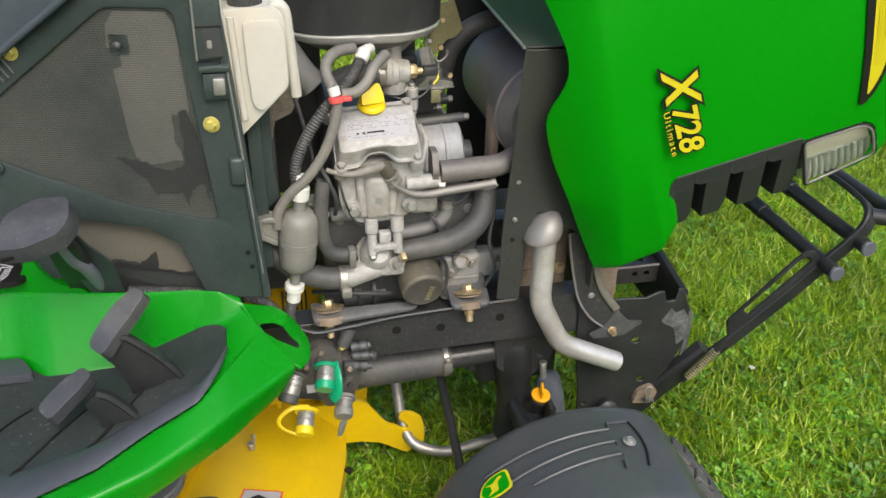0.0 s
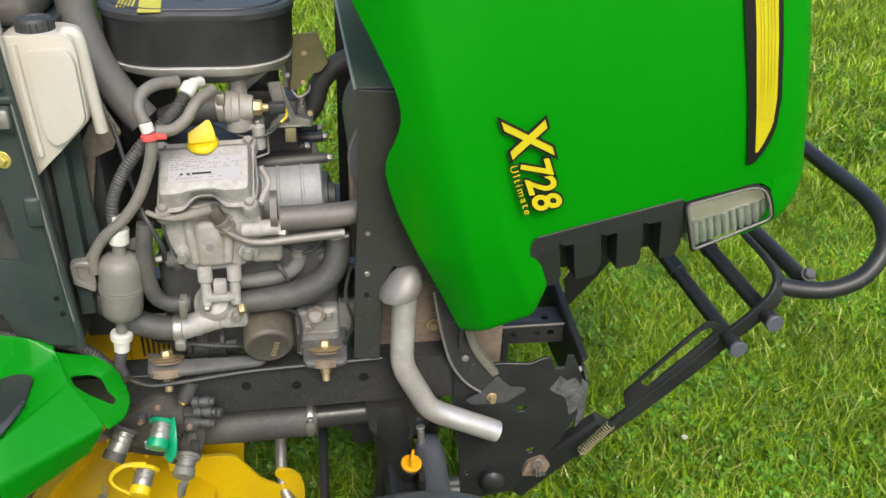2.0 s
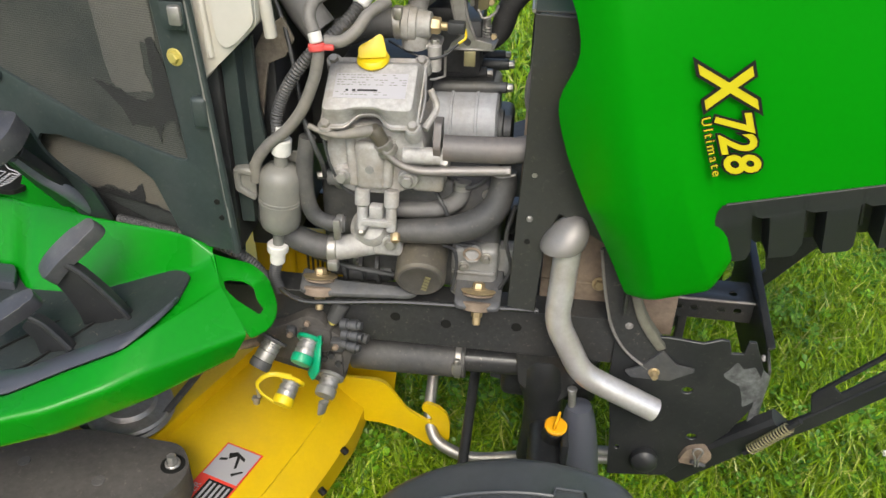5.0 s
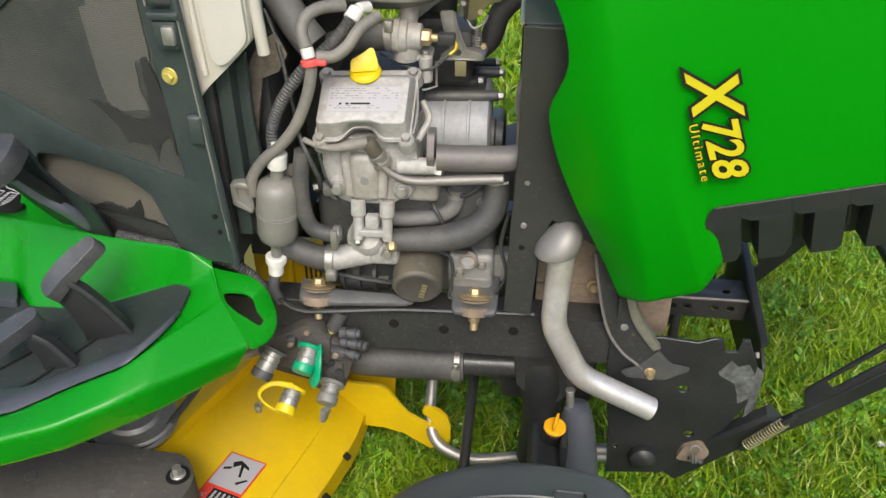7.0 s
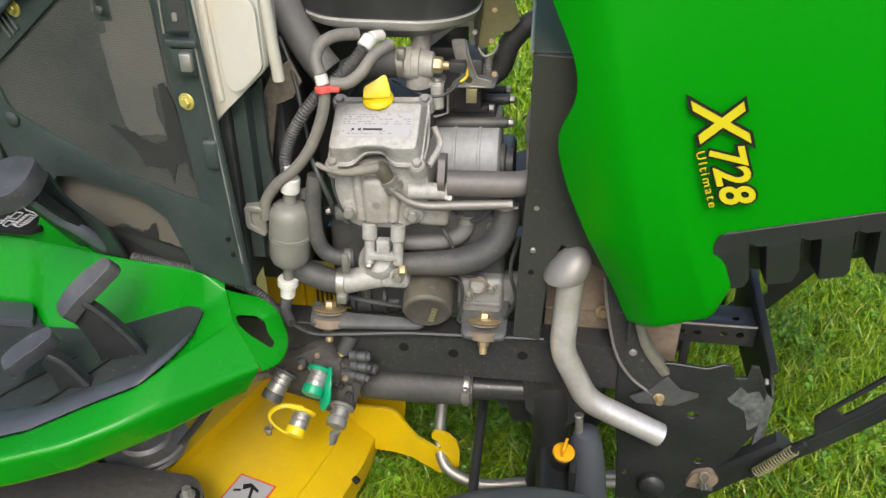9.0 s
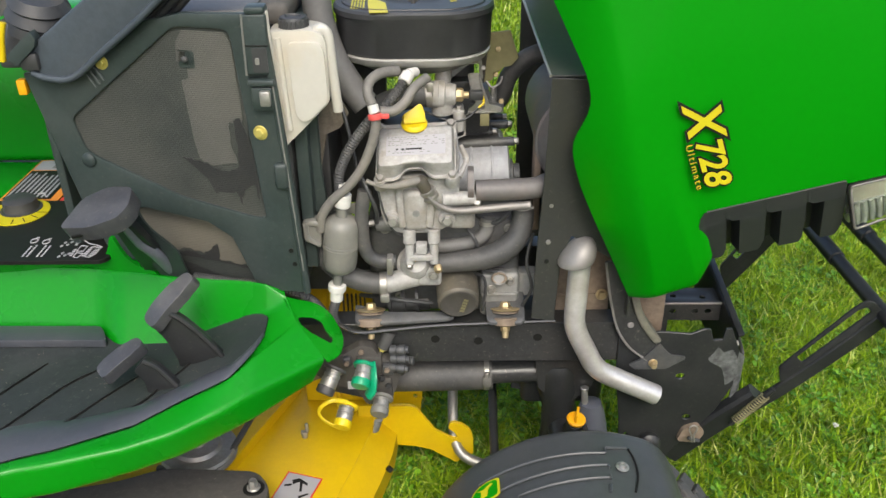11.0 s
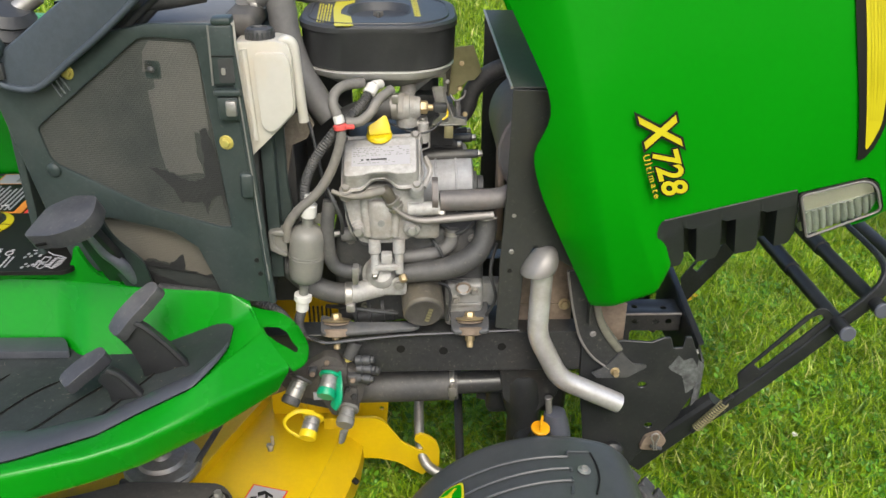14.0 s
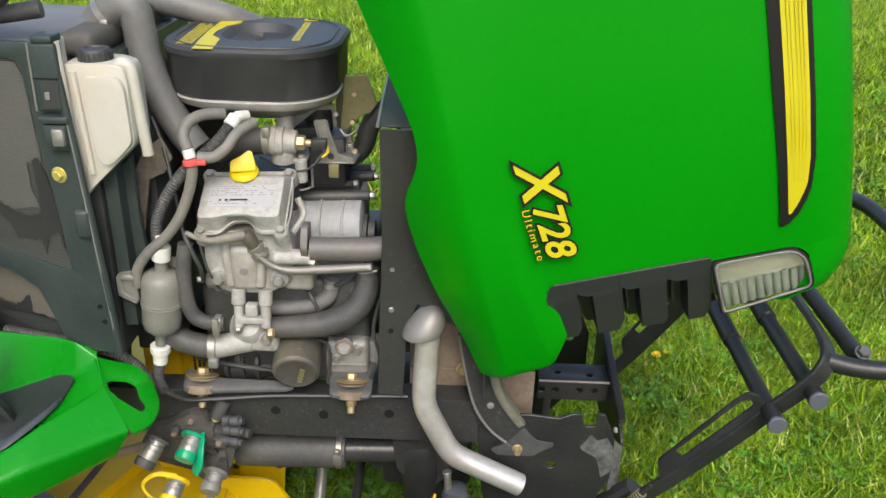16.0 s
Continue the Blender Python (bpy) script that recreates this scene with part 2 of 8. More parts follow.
def leaf_material(name, low, high, dry):
    """Grass and clover: each blade its own tint."""
    m = bpy.data.materials.new(name)
    m.use_nodes = True
    n, l = m.node_tree.nodes, m.node_tree.links
    b = n["Principled BSDF"]
    b.inputs["Roughness"].default_value = 0.38
    geo = n.new("ShaderNodeNewGeometry")
    ramp = n.new("ShaderNodeValToRGB")
    e = ramp.color_ramp.elements
    e[0].color, e[1].color = (*low, 1), (*high, 1)
    e[1].position = 0.88
    d = ramp.color_ramp.elements.new(1.0)
    d.color = (*dry, 1)
    l.new(geo.outputs["Random Per Island"], ramp.inputs["Fac"])
    patch = n.new("ShaderNodeTexNoise")
    patch.inputs["Scale"].default_value, patch.inputs["Detail"].default_value = 3.0, 4
    l.new(geo.outputs["Position"], patch.inputs["Vector"])
    pr = n.new("ShaderNodeMapRange")
    pr.inputs["From Min"].default_value, pr.inputs["From Max"].default_value = 0.3, 0.7
    pr.inputs["To Min"].default_value, pr.inputs["To Max"].default_value = 0.65, 1.25
    l.new(patch.outputs["Fac"], pr.inputs["Value"])
    sc = n.new("ShaderNodeVectorMath")
    sc.operation = "SCALE"
    l.new(ramp.outputs["Color"], sc.inputs[0])
    l.new(pr.outputs["Result"], sc.inputs["Scale"])
    l.new(sc.outputs["Vector"], b.inputs["Base Color"])
    tr = n.new("ShaderNodeBsdfTranslucent")
    l.new(sc.outputs["Vector"], tr.inputs["Color"])
    mx = n.new("ShaderNodeMixShader")
    mx.inputs["Fac"].default_value = 0.36
    l.new(b.outputs["BSDF"], mx.inputs[1])
    l.new(tr.outputs["BSDF"], mx.inputs[2])
    l.new(mx.outputs["Shader"], n["Material Output"].inputs["Surface"])
    return m


M["grass"] = leaf_material("grass_blades", (0.055, 0.160, 0.006), (0.385, 0.545, 0.020), (0.63, 0.60, 0.20))
M["clover"] = leaf_material("clover_leaves", (0.050, 0.170, 0.007), (0.19, 0.42, 0.020), (0.28, 0.50, 0.04))

# ---- shape helpers ----
ORIGIN, DEPTH = {}, {}


def thing(name, loc, label, category, group="", kind=""):
    ob = new(name)
    ob.location = loc
    ORIGIN[ob.name] = Vector(loc)
    return tagged(ob, label, category, group, kind)


def part(name, bm, mat, parent=None, label="", sharp=38, **tags):
    """Link a bmesh, given in world coordinates, as one mesh under a thing or a part."""
    bmesh.ops.recalc_face_normals(bm, faces=bm.faces)
    lo = Vector([min(v.co[i] for v in bm.verts) for i in range(3)])
    hi = Vector([max(v.co[i] for v in bm.verts) for i in range(3)])
    mid = (lo + hi) / 2
    bmesh.ops.translate(bm, verts=bm.verts, vec=-mid)
    me = bpy.data.meshes.new(name)
    bm.to_mesh(me)
    bm.free()
    for p in me.polygons:
        p.use_smooth = True
    me.set_sharp_from_angle(angle=radians(sharp))
    me.materials.append(M[mat])
    ob = new(name, me)
    while parent and DEPTH.get(parent.name, 0) > 1:
        parent = parent.parent
    DEPTH[ob.name] = DEPTH.get(parent.name, 0) + 1 if parent else 0
    ORIGIN[ob.name] = mid
    if parent:
        ob.parent = parent
        ob.location = mid - ORIGIN[parent.name]
    else:
        ob.location = mid
    return tagged(ob, label, **tags)


def join(*bms):
    out = bms[0]
    for b in bms[1:]:
        me = bpy.data.meshes.new("tmp")
        b.to_mesh(me)
        out.from_mesh(me)
        bpy.data.meshes.remove(me)
        b.free()
    return out


def bevel(bm, w, segs=2, angle=30):
    edges = [e for e in bm.edges if len(e.link_faces) == 2 and e.calc_face_angle(0) > radians(angle)]
    if edges and w:
        bmesh.ops.bevel(bm, geom=edges, offset=w, segments=segs, profile=0.5, affect="EDGES", clamp_overlap=True)
    return bm


def box(lo, hi, w=0.003, segs=2, m=None):
    bm = bmesh.new()
    c = [(a + b) / 2 for a, b in zip(lo, hi)]
    s = [abs(b - a) for a, b in zip(lo, hi)]
    bmesh.ops.create_cube(bm, size=1.0, matrix=Matrix.Diagonal((*s, 1)))
    bevel(bm, w, segs)
    bmesh.ops.transform(bm, verts=bm.verts, matrix=Matrix.Translation(c) if m is None else m @ Matrix.Translation(c))
    return bm


def aim(p, axis, up=(0, 0, 1)):
    """A frame at p whose z runs along axis."""
    z = Vector(axis).normalized()
    u = Vector(up)
    if abs(z.dot(u)) > 0.98:
        u = Vector((0, 1, 0))
    x = u.cross(z).normalized()
    y = z.cross(x)
    r = Matrix((x, y, z)).transposed().to_4x4()
    return Matrix.Translation(p) @ r


def lathe(p, axis, profile, segs=28):
    """A turned body: profile of (height along axis, radius)."""
    bm = bmesh.new()
    rings = []
    for h, r in profile:
        if r < 1e-5:
            rings.append([bm.verts.new((0, 0, h))])
        else:
            rings.append([bm.verts.new((r * math.cos(2 * math.pi * i / segs), r * math.sin(2 * math.pi * i / segs), h)) for i in range(segs)])
    for a, b in zip(rings, rings[1:]):
        for i in range(segs):
            j = (i + 1) % segs
            if len(a) == 1 and len(b) == 1:
                continue
            if len(a) == 1:
                bm.faces.new((a[0], b[i], b[j]))
            elif len(b) == 1:
                bm.faces.new((a[i], a[j], b[0]))
            else:
                bm.faces.new((a[i], a[j], b[j], b[i]))
    for ring, flip in ((rings[0], True), (rings[-1], False)):
        if len(ring) > 1:
            bm.faces.new(ring[::-1] if flip else ring)
    bmesh.ops.transform(bm, verts=bm.verts, matrix=aim(p, axis))
    return bm


def fillet(pts, r, n=4):
    """An open line with its bends rounded, always with the same number of points."""
    out = [tuple(pts[0])]
    for i in range(1, len(pts) - 1):
        a, b, c = Vector(pts[i - 1]), Vector(pts[i]), Vector(pts[i + 1])
        d1, d2 = a - b, c - b
        p, s = b + d1 * min(0.42, r / max(1e-6, d1.length)), b + d2 * min(0.42, r / max(1e-6, d2.length))
        out += [tuple(p * (1 - j / n) ** 2 + b * 2 * (j / n) * (1 - j / n) + s * (j / n) ** 2) for j in range(n + 1)]
    return out + [tuple(pts[-1])]


def cyl(p0, p1, r0, r1=None, segs=24, w=0.0015):
    p0, p1 = Vector(p0), Vector(p1)
    r1 = r0 if r1 is None else r1
    L = (p1 - p0).length
    w = min(w, L / 3, r0 / 2, r1 / 2)
    return lathe(p0, p1 - p0, [(0, r0 - w), (w, r0), (L - w, r1), (L, r1 - w)], segs)


def spline(pts, res=6):
    """A smooth line through the points."""
    P = [Vector(p) for p in pts]
    P = [P[0] * 2 - P[1]] + P + [P[-1] * 2 - P[-2]]
    out = []
    for i in range(1, len(P) - 2):
        for k in range(res):
            t = k / res
            a, b, c, d = P[i - 1], P[i], P[i + 1], P[i + 2]
            out.append(0.5 * (2 * b + (c - a) * t + (2 * a - 5 * b + 4 * c - d) * t * t + (3 * b - a - 3 * c + d) * t ** 3))
    out.append(P[-2])
    return out


def tube(pts, r, segs=14, res=7, ribs=0.0, straight=False, flat=1.0):
    """A hose, pipe or wire along a smooth line. r: one radius, or one at each point. ribs: depth of corrugation."""
    line = [Vector(p) for p in pts] if straight else spline(pts, res)
    if ribs:
        fine = []
        for a, b in zip(line, line[1:]):
            k = max(1, round((b - a).length / 0.0022))
            fine += [a.lerp(b, i / k) for i in range(k)]
        line = fine + [line[-1]]
    n = len(line)
    bm = bmesh.new()
    rings, side = [], None
    for i, p in enumerate(line):
        d = (line[min(i + 1, n - 1)] - line[max(i - 1, 0)]).normalized()
        if side is None:
            side = d.orthogonal().normalized()
        side = (side - d * side.dot(d)).normalized()
        up = d.cross(side)
        if isinstance(r, (int, float)):
            rad = r
        else:
            f = i / (n - 1) * (len(r) - 1)
            k = min(int(f), len(r) - 2)
            rad = r[k] + (r[k + 1] - r[k]) * (f - k)
        if ribs and i % 2:
            rad -= ribs
        rings.append([bm.verts.new(p + side * (rad * math.cos(2 * math.pi * j / segs)) + up * (flat * rad * math.sin(2 * math.pi * j / segs))) for j in range(segs)])
    for a, b in zip(rings, rings[1:]):
        for j in range(segs):
            k = (j + 1) % segs
            bm.faces.new((a[j], a[k], b[k], b[j]))
    bm.faces.new(rings[0][::-1])
    bm.faces.new(rings[-1])
    return bm


def plate(outline, thick, place, holes=(), w=0.001, segs=1):
    """A flat piece cut to an outline of (u, v), with holes, thick along w; place(u, v, w) gives the point in the world."""
    bm = bmesh.new()
    edges = []
    for loop in (outline, *holes):
        vs = [bm.verts.new((u, v, 0)) for u, v in loop]
        edges += [bm.edges.new((a, b)) for a, b in zip(vs, vs[1:] + vs[:1])]
    bmesh.ops.triangle_fill(bm, edges=edges, use_beauty=True, use_dissolve=False)
    bmesh.ops.recalc_face_normals(bm, faces=bm.faces)
    ex = bmesh.ops.extrude_face_region(bm, geom=list(bm.faces))
    bmesh.ops.translate(bm, verts=[g for g in ex["geom"] if isinstance(g, bmesh.types.BMVert)], vec=(0, 0, thick))
    bmesh.ops.recalc_face_normals(bm, faces=bm.faces)
    if w:
        bevel(bm, w, segs, 50)
    for v in bm.verts:
        v.co = place(*v.co)
    return bm


def ring_pts(u, v, r, n=14, r2=None):
    r2 = r2 or r
    return [(u + r * math.cos(2 * math.pi * i / n), v + r2 * math.sin(2 * math.pi * i / n)) for i in range(n)]


def rounded(pts, r, n=4):
    """An outline with its corners rounded; r: one radius, or one for each corner."""
    out, k = [], len(pts)
    for i in range(k):
        a, b, c = Vector(pts[i - 1]), Vector(pts[i]), Vector(pts[(i + 1) % k])
        rr = r if isinstance(r, (int, float)) else r[i]
        d1, d2 = (a - b), (c - b)
        q = min(rr, d1.length * 0.45, d2.length * 0.45)
        if q < 1e-5:
            out.append(tuple(b))
            continue
        p, s = b + d1.normalized() * q, b + d2.normalized() * q
        for j in range(n + 1):
            t = j / n
            out.append(tuple(p * (1 - t) ** 2 + b * 2 * t * (1 - t) + s * t * t))
    return out


def side_plane(y):
    return lambda u, v, w: (u, y + w, v)


def level(z):
    return lambda u, v, w: (u, v, z + w)


def frame_plane(m):
    return lambda u, v, w: m @ Vector((u, v, w))


def hexbolt(p, axis, r=0.008, h=0.007, washer=0.0):
    p, a = Vector(p), Vector(axis).normalized()
    bm = lathe(p, a, [(0, r), (h * 0.8, r), (h, r * 0.82)], 6)
    if washer:
        bm = join(bm, cyl(p - a * 0.002, p + a * 0.0005, washer, segs=20, w=0.0006))
    return bm


def grid_surface(fn, us, vs, thick=0.0):
    """A sheet through fn(u, v), with thickness."""
    bm = bmesh.new()
    g = [[bm.verts.new(fn(u, v)) for v in vs] for u in us]
    for a, b in zip(g, g[1:]):
        for i in range(len(vs) - 1):
            bm.faces.new((a[i], a[i + 1], b[i + 1], b[i]))
    bmesh.ops.remove_doubles(bm, verts=bm.verts, dist=1e-5)
    bmesh.ops.recalc_face_normals(bm, faces=bm.faces)
    if thick:
        bmesh.ops.solidify(bm, geom=list(bm.faces), thickness=thick)
    return bm


def words(text, size, mat, parent, m, name="lettering", squash=1.0, extrude=0.0, shear=0.0, offset=0.0, label="", space=1.0):
    """Letters in the built-in font, laid on the plane of m."""
    cu = bpy.data.curves.new("tmp_text", "FONT")
    cu.body, cu.size, cu.extrude, cu.shear, cu.offset, cu.resolution_u = text, size, extrude, shear, offset, 3
    cu.space_character = space
    tmp = new("tmp_text", cu)
    me = bpy.data.meshes.new_from_object(tmp)
    bpy.data.objects.remove(tmp)
    bpy.data.curves.remove(cu)
    bm = bmesh.new()
    bm.from_mesh(me)
    bpy.data.meshes.remove(me)
    bmesh.ops.transform(bm, verts=bm.verts, matrix=m @ Matrix.Diagonal((squash, 1, 1, 1)))
    return part(name, bm, mat, parent, label)

# ---- ground ----
def lawn():
    g = bmesh.new()
    bmesh.ops.create_grid(g, x_segments=60, y_segments=60, size=1.0)
    for v in g.verts:
        s = 40
        x, y = v.co.x, v.co.y
        v.co = (0.6 + math.copysign(abs(x) ** 2.2, x) * s, 1.0 + math.copysign(abs(y) ** 2.2, y) * s, 0)
        v.co.z = -0.045 + 0.012 * noise.noise(Vector((v.co.x * 2.1, v.co.y * 2.1, 0)))
    return part("ground", g, "earth", None, "mown green lawn with soil and thatch", kind="structure", category="lawn")


lawn()


def blades(count, x0, x1, y0, y1, tall, seed, name, label, wide=0.0026, spots=None):
    """Bent grass blades, each of two segments, as one sheet of stuff."""
    rng = np.random.default_rng(seed)
    px, py = rng.uniform(x0, x1, count), rng.uniform(y0, y1, count)
    px, py = (px + rng.normal(0, 0.16, count), py + rng.normal(0, 0.16, count)) if spots is None else spots
    h = tall * rng.uniform(0.55, 1.15, count)
    az, lean, spin = rng.uniform(0, 2 * np.pi, count), rng.uniform(0.1, 1.15, count), rng.uniform(0, np.pi, count)
    w = wide * rng.uniform(0.6, 1.35, count)
    dx, dy = np.cos(az), np.sin(az)
    sx, sy = np.cos(spin), np.sin(spin)
    z0 = np.full(count, -0.05)
    co = np.empty((count, 5, 3))
    for k, (f, wf) in enumerate(((0, 1), (0, -1), (0.55, 0.9), (0.55, -0.9), (1, 0))):
        off = h * lean * f * f
        co[:, k, 0] = px + dx * off + sx * w * wf
        co[:, k, 1] = py + dy * off + sy * w * wf
        co[:, k, 2] = z0 + h * f * np.sqrt(np.maximum(0.15, 1 - 0.45 * lean * f))
    base = np.arange(count)[:, None, None] * 5
    tri = (base + np.array([[0, 1, 3], [0, 3, 2], [2, 3, 4]])[None]).reshape(-1, 3)
    me = bpy.data.meshes.new(name)
    me.vertices.add(count * 5)
    me.vertices.foreach_set("co", co.ravel())
    me.loops.add(len(tri) * 3)
    me.loops.foreach_set("vertex_index", tri.ravel().astype(np.int32))
    me.polygons.add(len(tri))
    me.polygons.foreach_set("loop_start", np.arange(0, len(tri) * 3, 3, dtype=np.int32))
    me.update(calc_edges=True)
    me.materials.append(M["grass"])
    return tagged(new(name, me), label, "grass", kind="stuff")


blades(170000, -0.5, 2.0, -0.45, 1.5, 0.084, 1, "near_grass", "short green grass blades round the tractor", wide=0.0025)
blades(150000, -3.5, 5.0, 1.5, 9.0, 0.10, 2, "far_grass", "short green grass of the lawn further off", wide=0.0048)
blades(26000, 2.0, 3.6, -0.6, 1.5, 0.085, 3, "side_grass", "short green grass beyond the front bumper", wide=0.003)
blades(24000, -2.2, -0.5, -1.2, 1.5, 0.085, 4, "rear_grass", "short green grass beside the rear of the tractor", wide=0.004)
blades(30000, -0.5, 3.0, -2.6, -0.45, 0.085, 5, "front_grass", "short green grass beside the mower deck", wide=0.004)


def wide_lawn(count, seed):
    """Coarse blades that thin out with the distance from the tractor."""
    rng = np.random.default_rng(seed)
    r, a = 1.2 + 11.0 * rng.random(count) ** 0.75, rng.uniform(0, 2 * np.pi, count)
    return np.stack([0.3 + r * np.cos(a), 0.6 + r * np.sin(a)])


def clover(count, x0, x1, y0, y1, seed, name, big=1.0):
    """Three-leaved clover standing among the grass, most of it in clumps."""
    rng = np.random.default_rng(seed)
    n = max(6, int((x1 - x0) * (y1 - y0) * 9))
    cx, cy, spread = rng.uniform(x0, x1, n), rng.uniform(y0, y1, n), rng.uniform(0.03, 0.14, n)
    k = rng.integers(0, n, count)
    lone = rng.random(count) < 0.35
    x = np.where(lone, rng.uniform(x0, x1, count), cx[k] + rng.normal(0, 1, count) * spread[k])
    y = np.where(lone, rng.uniform(y0, y1, count), cy[k] + rng.normal(0, 1, count) * spread[k])
    z, r = rng.uniform(-0.026, 0.014, count), big * rng.uniform(0.0045, 0.0120, count) * (1 + 0.35 * (rng.random(count) < 0.12))
    a0, tx, ty = rng.uniform(0, 6.28, count), rng.normal(0, 0.32, count), rng.normal(0, 0.32, count)
    shape = ((0.1, 0.0), (0.75, 0.62), (1.35, 0.5), (1.3, 0.0), (1.35, -0.5), (0.75, -0.62))
    co = np.empty((count, 3, 6, 3))
    for leaf in range(3):
        a = a0 + leaf * 2.094
        for v, (d, w) in enumerate(shape):
            lx, ly = r * (d * np.cos(a) - w * np.sin(a)), r * (d * np.sin(a) + w * np.cos(a))
            co[:, leaf, v] = np.stack([x + lx, y + ly, z + tx * lx + ty * ly + (0.1 if w else -0.1) * r], axis=1)
    base = np.arange(count * 3)[:, None, None] * 6
    faces = (base + np.array([[0, 1, 2, 3], [0, 3, 4, 5]])[None]).reshape(-1, 4)
    me = bpy.data.meshes.new(name)
    me.from_pydata(co.reshape(-1, 3).tolist(), [], faces.tolist())
    me.materials.append(M["clover"])
    return tagged(new(name, me), "patches of three-leaved clover in the lawn", "clover", kind="stuff")


blades(170000, 0, 1, 0, 1, 0.088, 6, "wide_grass", "short mown grass of the wide lawn", wide=0.0062, spots=wide_lawn(170000, 7))
clover(14000, -0.4, 2.0, -0.4, 1.6, 11, "clover")
clover(6000, -1.0, 3.2, 1.6, 4.0, 12, "clover", 1.25)

M["petal"] = material("dandelion_petals", (0.80, 0.55, 0.01), 0.6, vary=0.1, bump=0.0)
M["white_petal"] = material("white_clover_petals", (0.62, 0.60, 0.52), 0.7, vary=0.1, bump=0.0)


def flower(name, x, y, z, r, mat, label, seed):
    """A flower head of narrow petals on a thin stem."""
    rng = random.Random(seed)
    head = thing(name, (x, y, z), label, "flower")
    bm = bmesh.new()
    for i in range(46):
        a, e = rng.uniform(0, 6.28), rng.uniform(0.05, 1.1)
        d = Vector((math.cos(a) * math.cos(e), math.sin(a) * math.cos(e), math.sin(e) * 0.7)) * r
        s = Vector((-math.sin(a), math.cos(a), 0)) * r * 0.13
        c = Vector((x, y, z))
        bm.faces.new([bm.verts.new(p) for p in (c, c + d * 0.6 - s, c + d, c + d * 0.6 + s)])
    part("petal_head", bm, mat, head)
    part("stem", tube([(x + 0.006, y, -0.05), (x + 0.002, y, -0.01), (x, y, z)], 0.0012, 6, 3), "clover", head)


flower("dandelion", 0.955, 0.690, 0.030, 0.016, "petal", "yellow dandelion flower in the lawn", 1)
flower("dandelion", 0.990, 0.720, 0.022, 0.010, "petal", "yellow dandelion flower in the lawn", 2)
flower("white_clover", 1.02, 0.06, 0.030, 0.009, "white_petal", "white clover flower in the lawn", 3)

# ---- tractor ----
tractor = thing("lawn_tractor", (0.1, 0, 0), "green and yellow garden tractor with its hood tipped open", "tractor")

# frame rails
def rail(y, s):
    sec = [(0, 0.385), (0, 0.468), (s * 0.045, 0.468), (s * 0.045, 0.463), (s * 0.005, 0.463), (s * 0.005, 0.390), (s * 0.045, 0.390), (s * 0.045, 0.385)]
    return plate(sec, 1.09, lambda u, v, w: (-0.62 + w, y + u, v), w=0.001)


rails = part("frame_rail", rail(-0.168, 1), "black_steel", tractor, "black painted steel frame rail with holes")
part("frame_rail", rail(0.168, -1), "black_steel", tractor)
for x, z in ((0.115, 0.435), (0.193, 0.43), (0.30, 0.437)):
    part("rail_hole", cyl((x, -0.1686, z), (x, -0.1675, z), 0.008, w=0.0002), "black_decal", rails)

# side plates of the front hitch
PLATE = [(0.446, 0.446), (0.523, 0.451), (0.575, 0.446), (0.598, 0.456), (0.610, 0.455), (0.617, 0.432), (0.634, 0.433), (0.637, 0.456), (0.648, 0.456), (0.668, 0.408),
         (0.668, 0.330), (0.640, 0.266), (0.560, 0.160), (0.470, 0.150), (0.462, 0.256), (0.447, 0.36)]
HOLES = [ring_pts(0.631, 0.397, 0.0085, 12, 0.007), ring_pts(0.567, 0.352, 0.0085, 10, 0.0065), ring_pts(0.590, 0.256, 0.008, 10, 0.006), ring_pts(0.498, 0.325, 0.0035, 8), ring_pts(0.478, 0.215, 0.004, 8)]
hitch = part("hitch_plate", plate(PLATE, 0.006, side_plane(-0.1755), HOLES), "black_gloss", tractor, "black steel side plate, paint worn at the front edge")
part("hitch_plate", plate(PLATE, 0.006, side_plane(0.157), HOLES), "black_gloss", tractor)
cross = part("front_crossplate", plate([(-0.150, 0.30), (0.165, 0.30), (0.165, 0.450), (-0.118, 0.400), (-0.150, 0.385)], 0.005, lambda u, v, w: (0.684 + w, u, v)), "black_steel", tractor, "black steel cross plate behind the hitch")
part("crossplate_flange", plate([(0.0, -0.122), (0.013, -0.116), (0.013, 0.165), (0.0, 0.165)], 0.005, lambda u, v, w: (0.684 + u, v, 0.400 + 0.178 * (v + 0.118) + w), w=0.0015, segs=2), "black_gloss", cross)
part("bent_corner", grid_surface(lambda a, z: (0.666 + 0.021 * math.sin(a), -0.1535 - 0.021 * math.cos(a), z - 0.02 * a * (z > 0.37)), [math.pi / 2 * i / 8 for i in range(9)], [0.30, 0.34, 0.38, 0.408], 0.004), "bare_steel", tractor, "bent corner rubbed to bare steel")
part("corner_pin", cyl((0.676, -0.142, 0.396), (0.675, -0.136, 0.404), 0.0035), "pipe_grey", cross)
worn = part("worn_patch", plate(rounded([(0.628, 0.418), (0.640, 0.405), (0.655, 0.412), (0.667, 0.392), (0.668, 0.345), (0.652, 0.330), (0.648, 0.350), (0.640, 0.372), (0.618, 0.384), (0.612, 0.392), (0.620, 0.402)], 0.004, 3), 0.0006, side_plane(-0.1762), w=0), "bare_steel", hitch, "paint rubbed to bare grey steel")
HOLE_X = (0.563, 0.588, 0.632, 0.658)
brace = part("cross_brace", plate([(0.556, 0.369), (0.683, 0.367), (0.683, 0.406), (0.556, 0.406)], 0.004, side_plane(-0.012), [ring_pts(x, 0.389, 0.0068, 12, 0.0058) for x in HOLE_X]), "black_steel", tractor, "folded black steel brace with a row of holes")
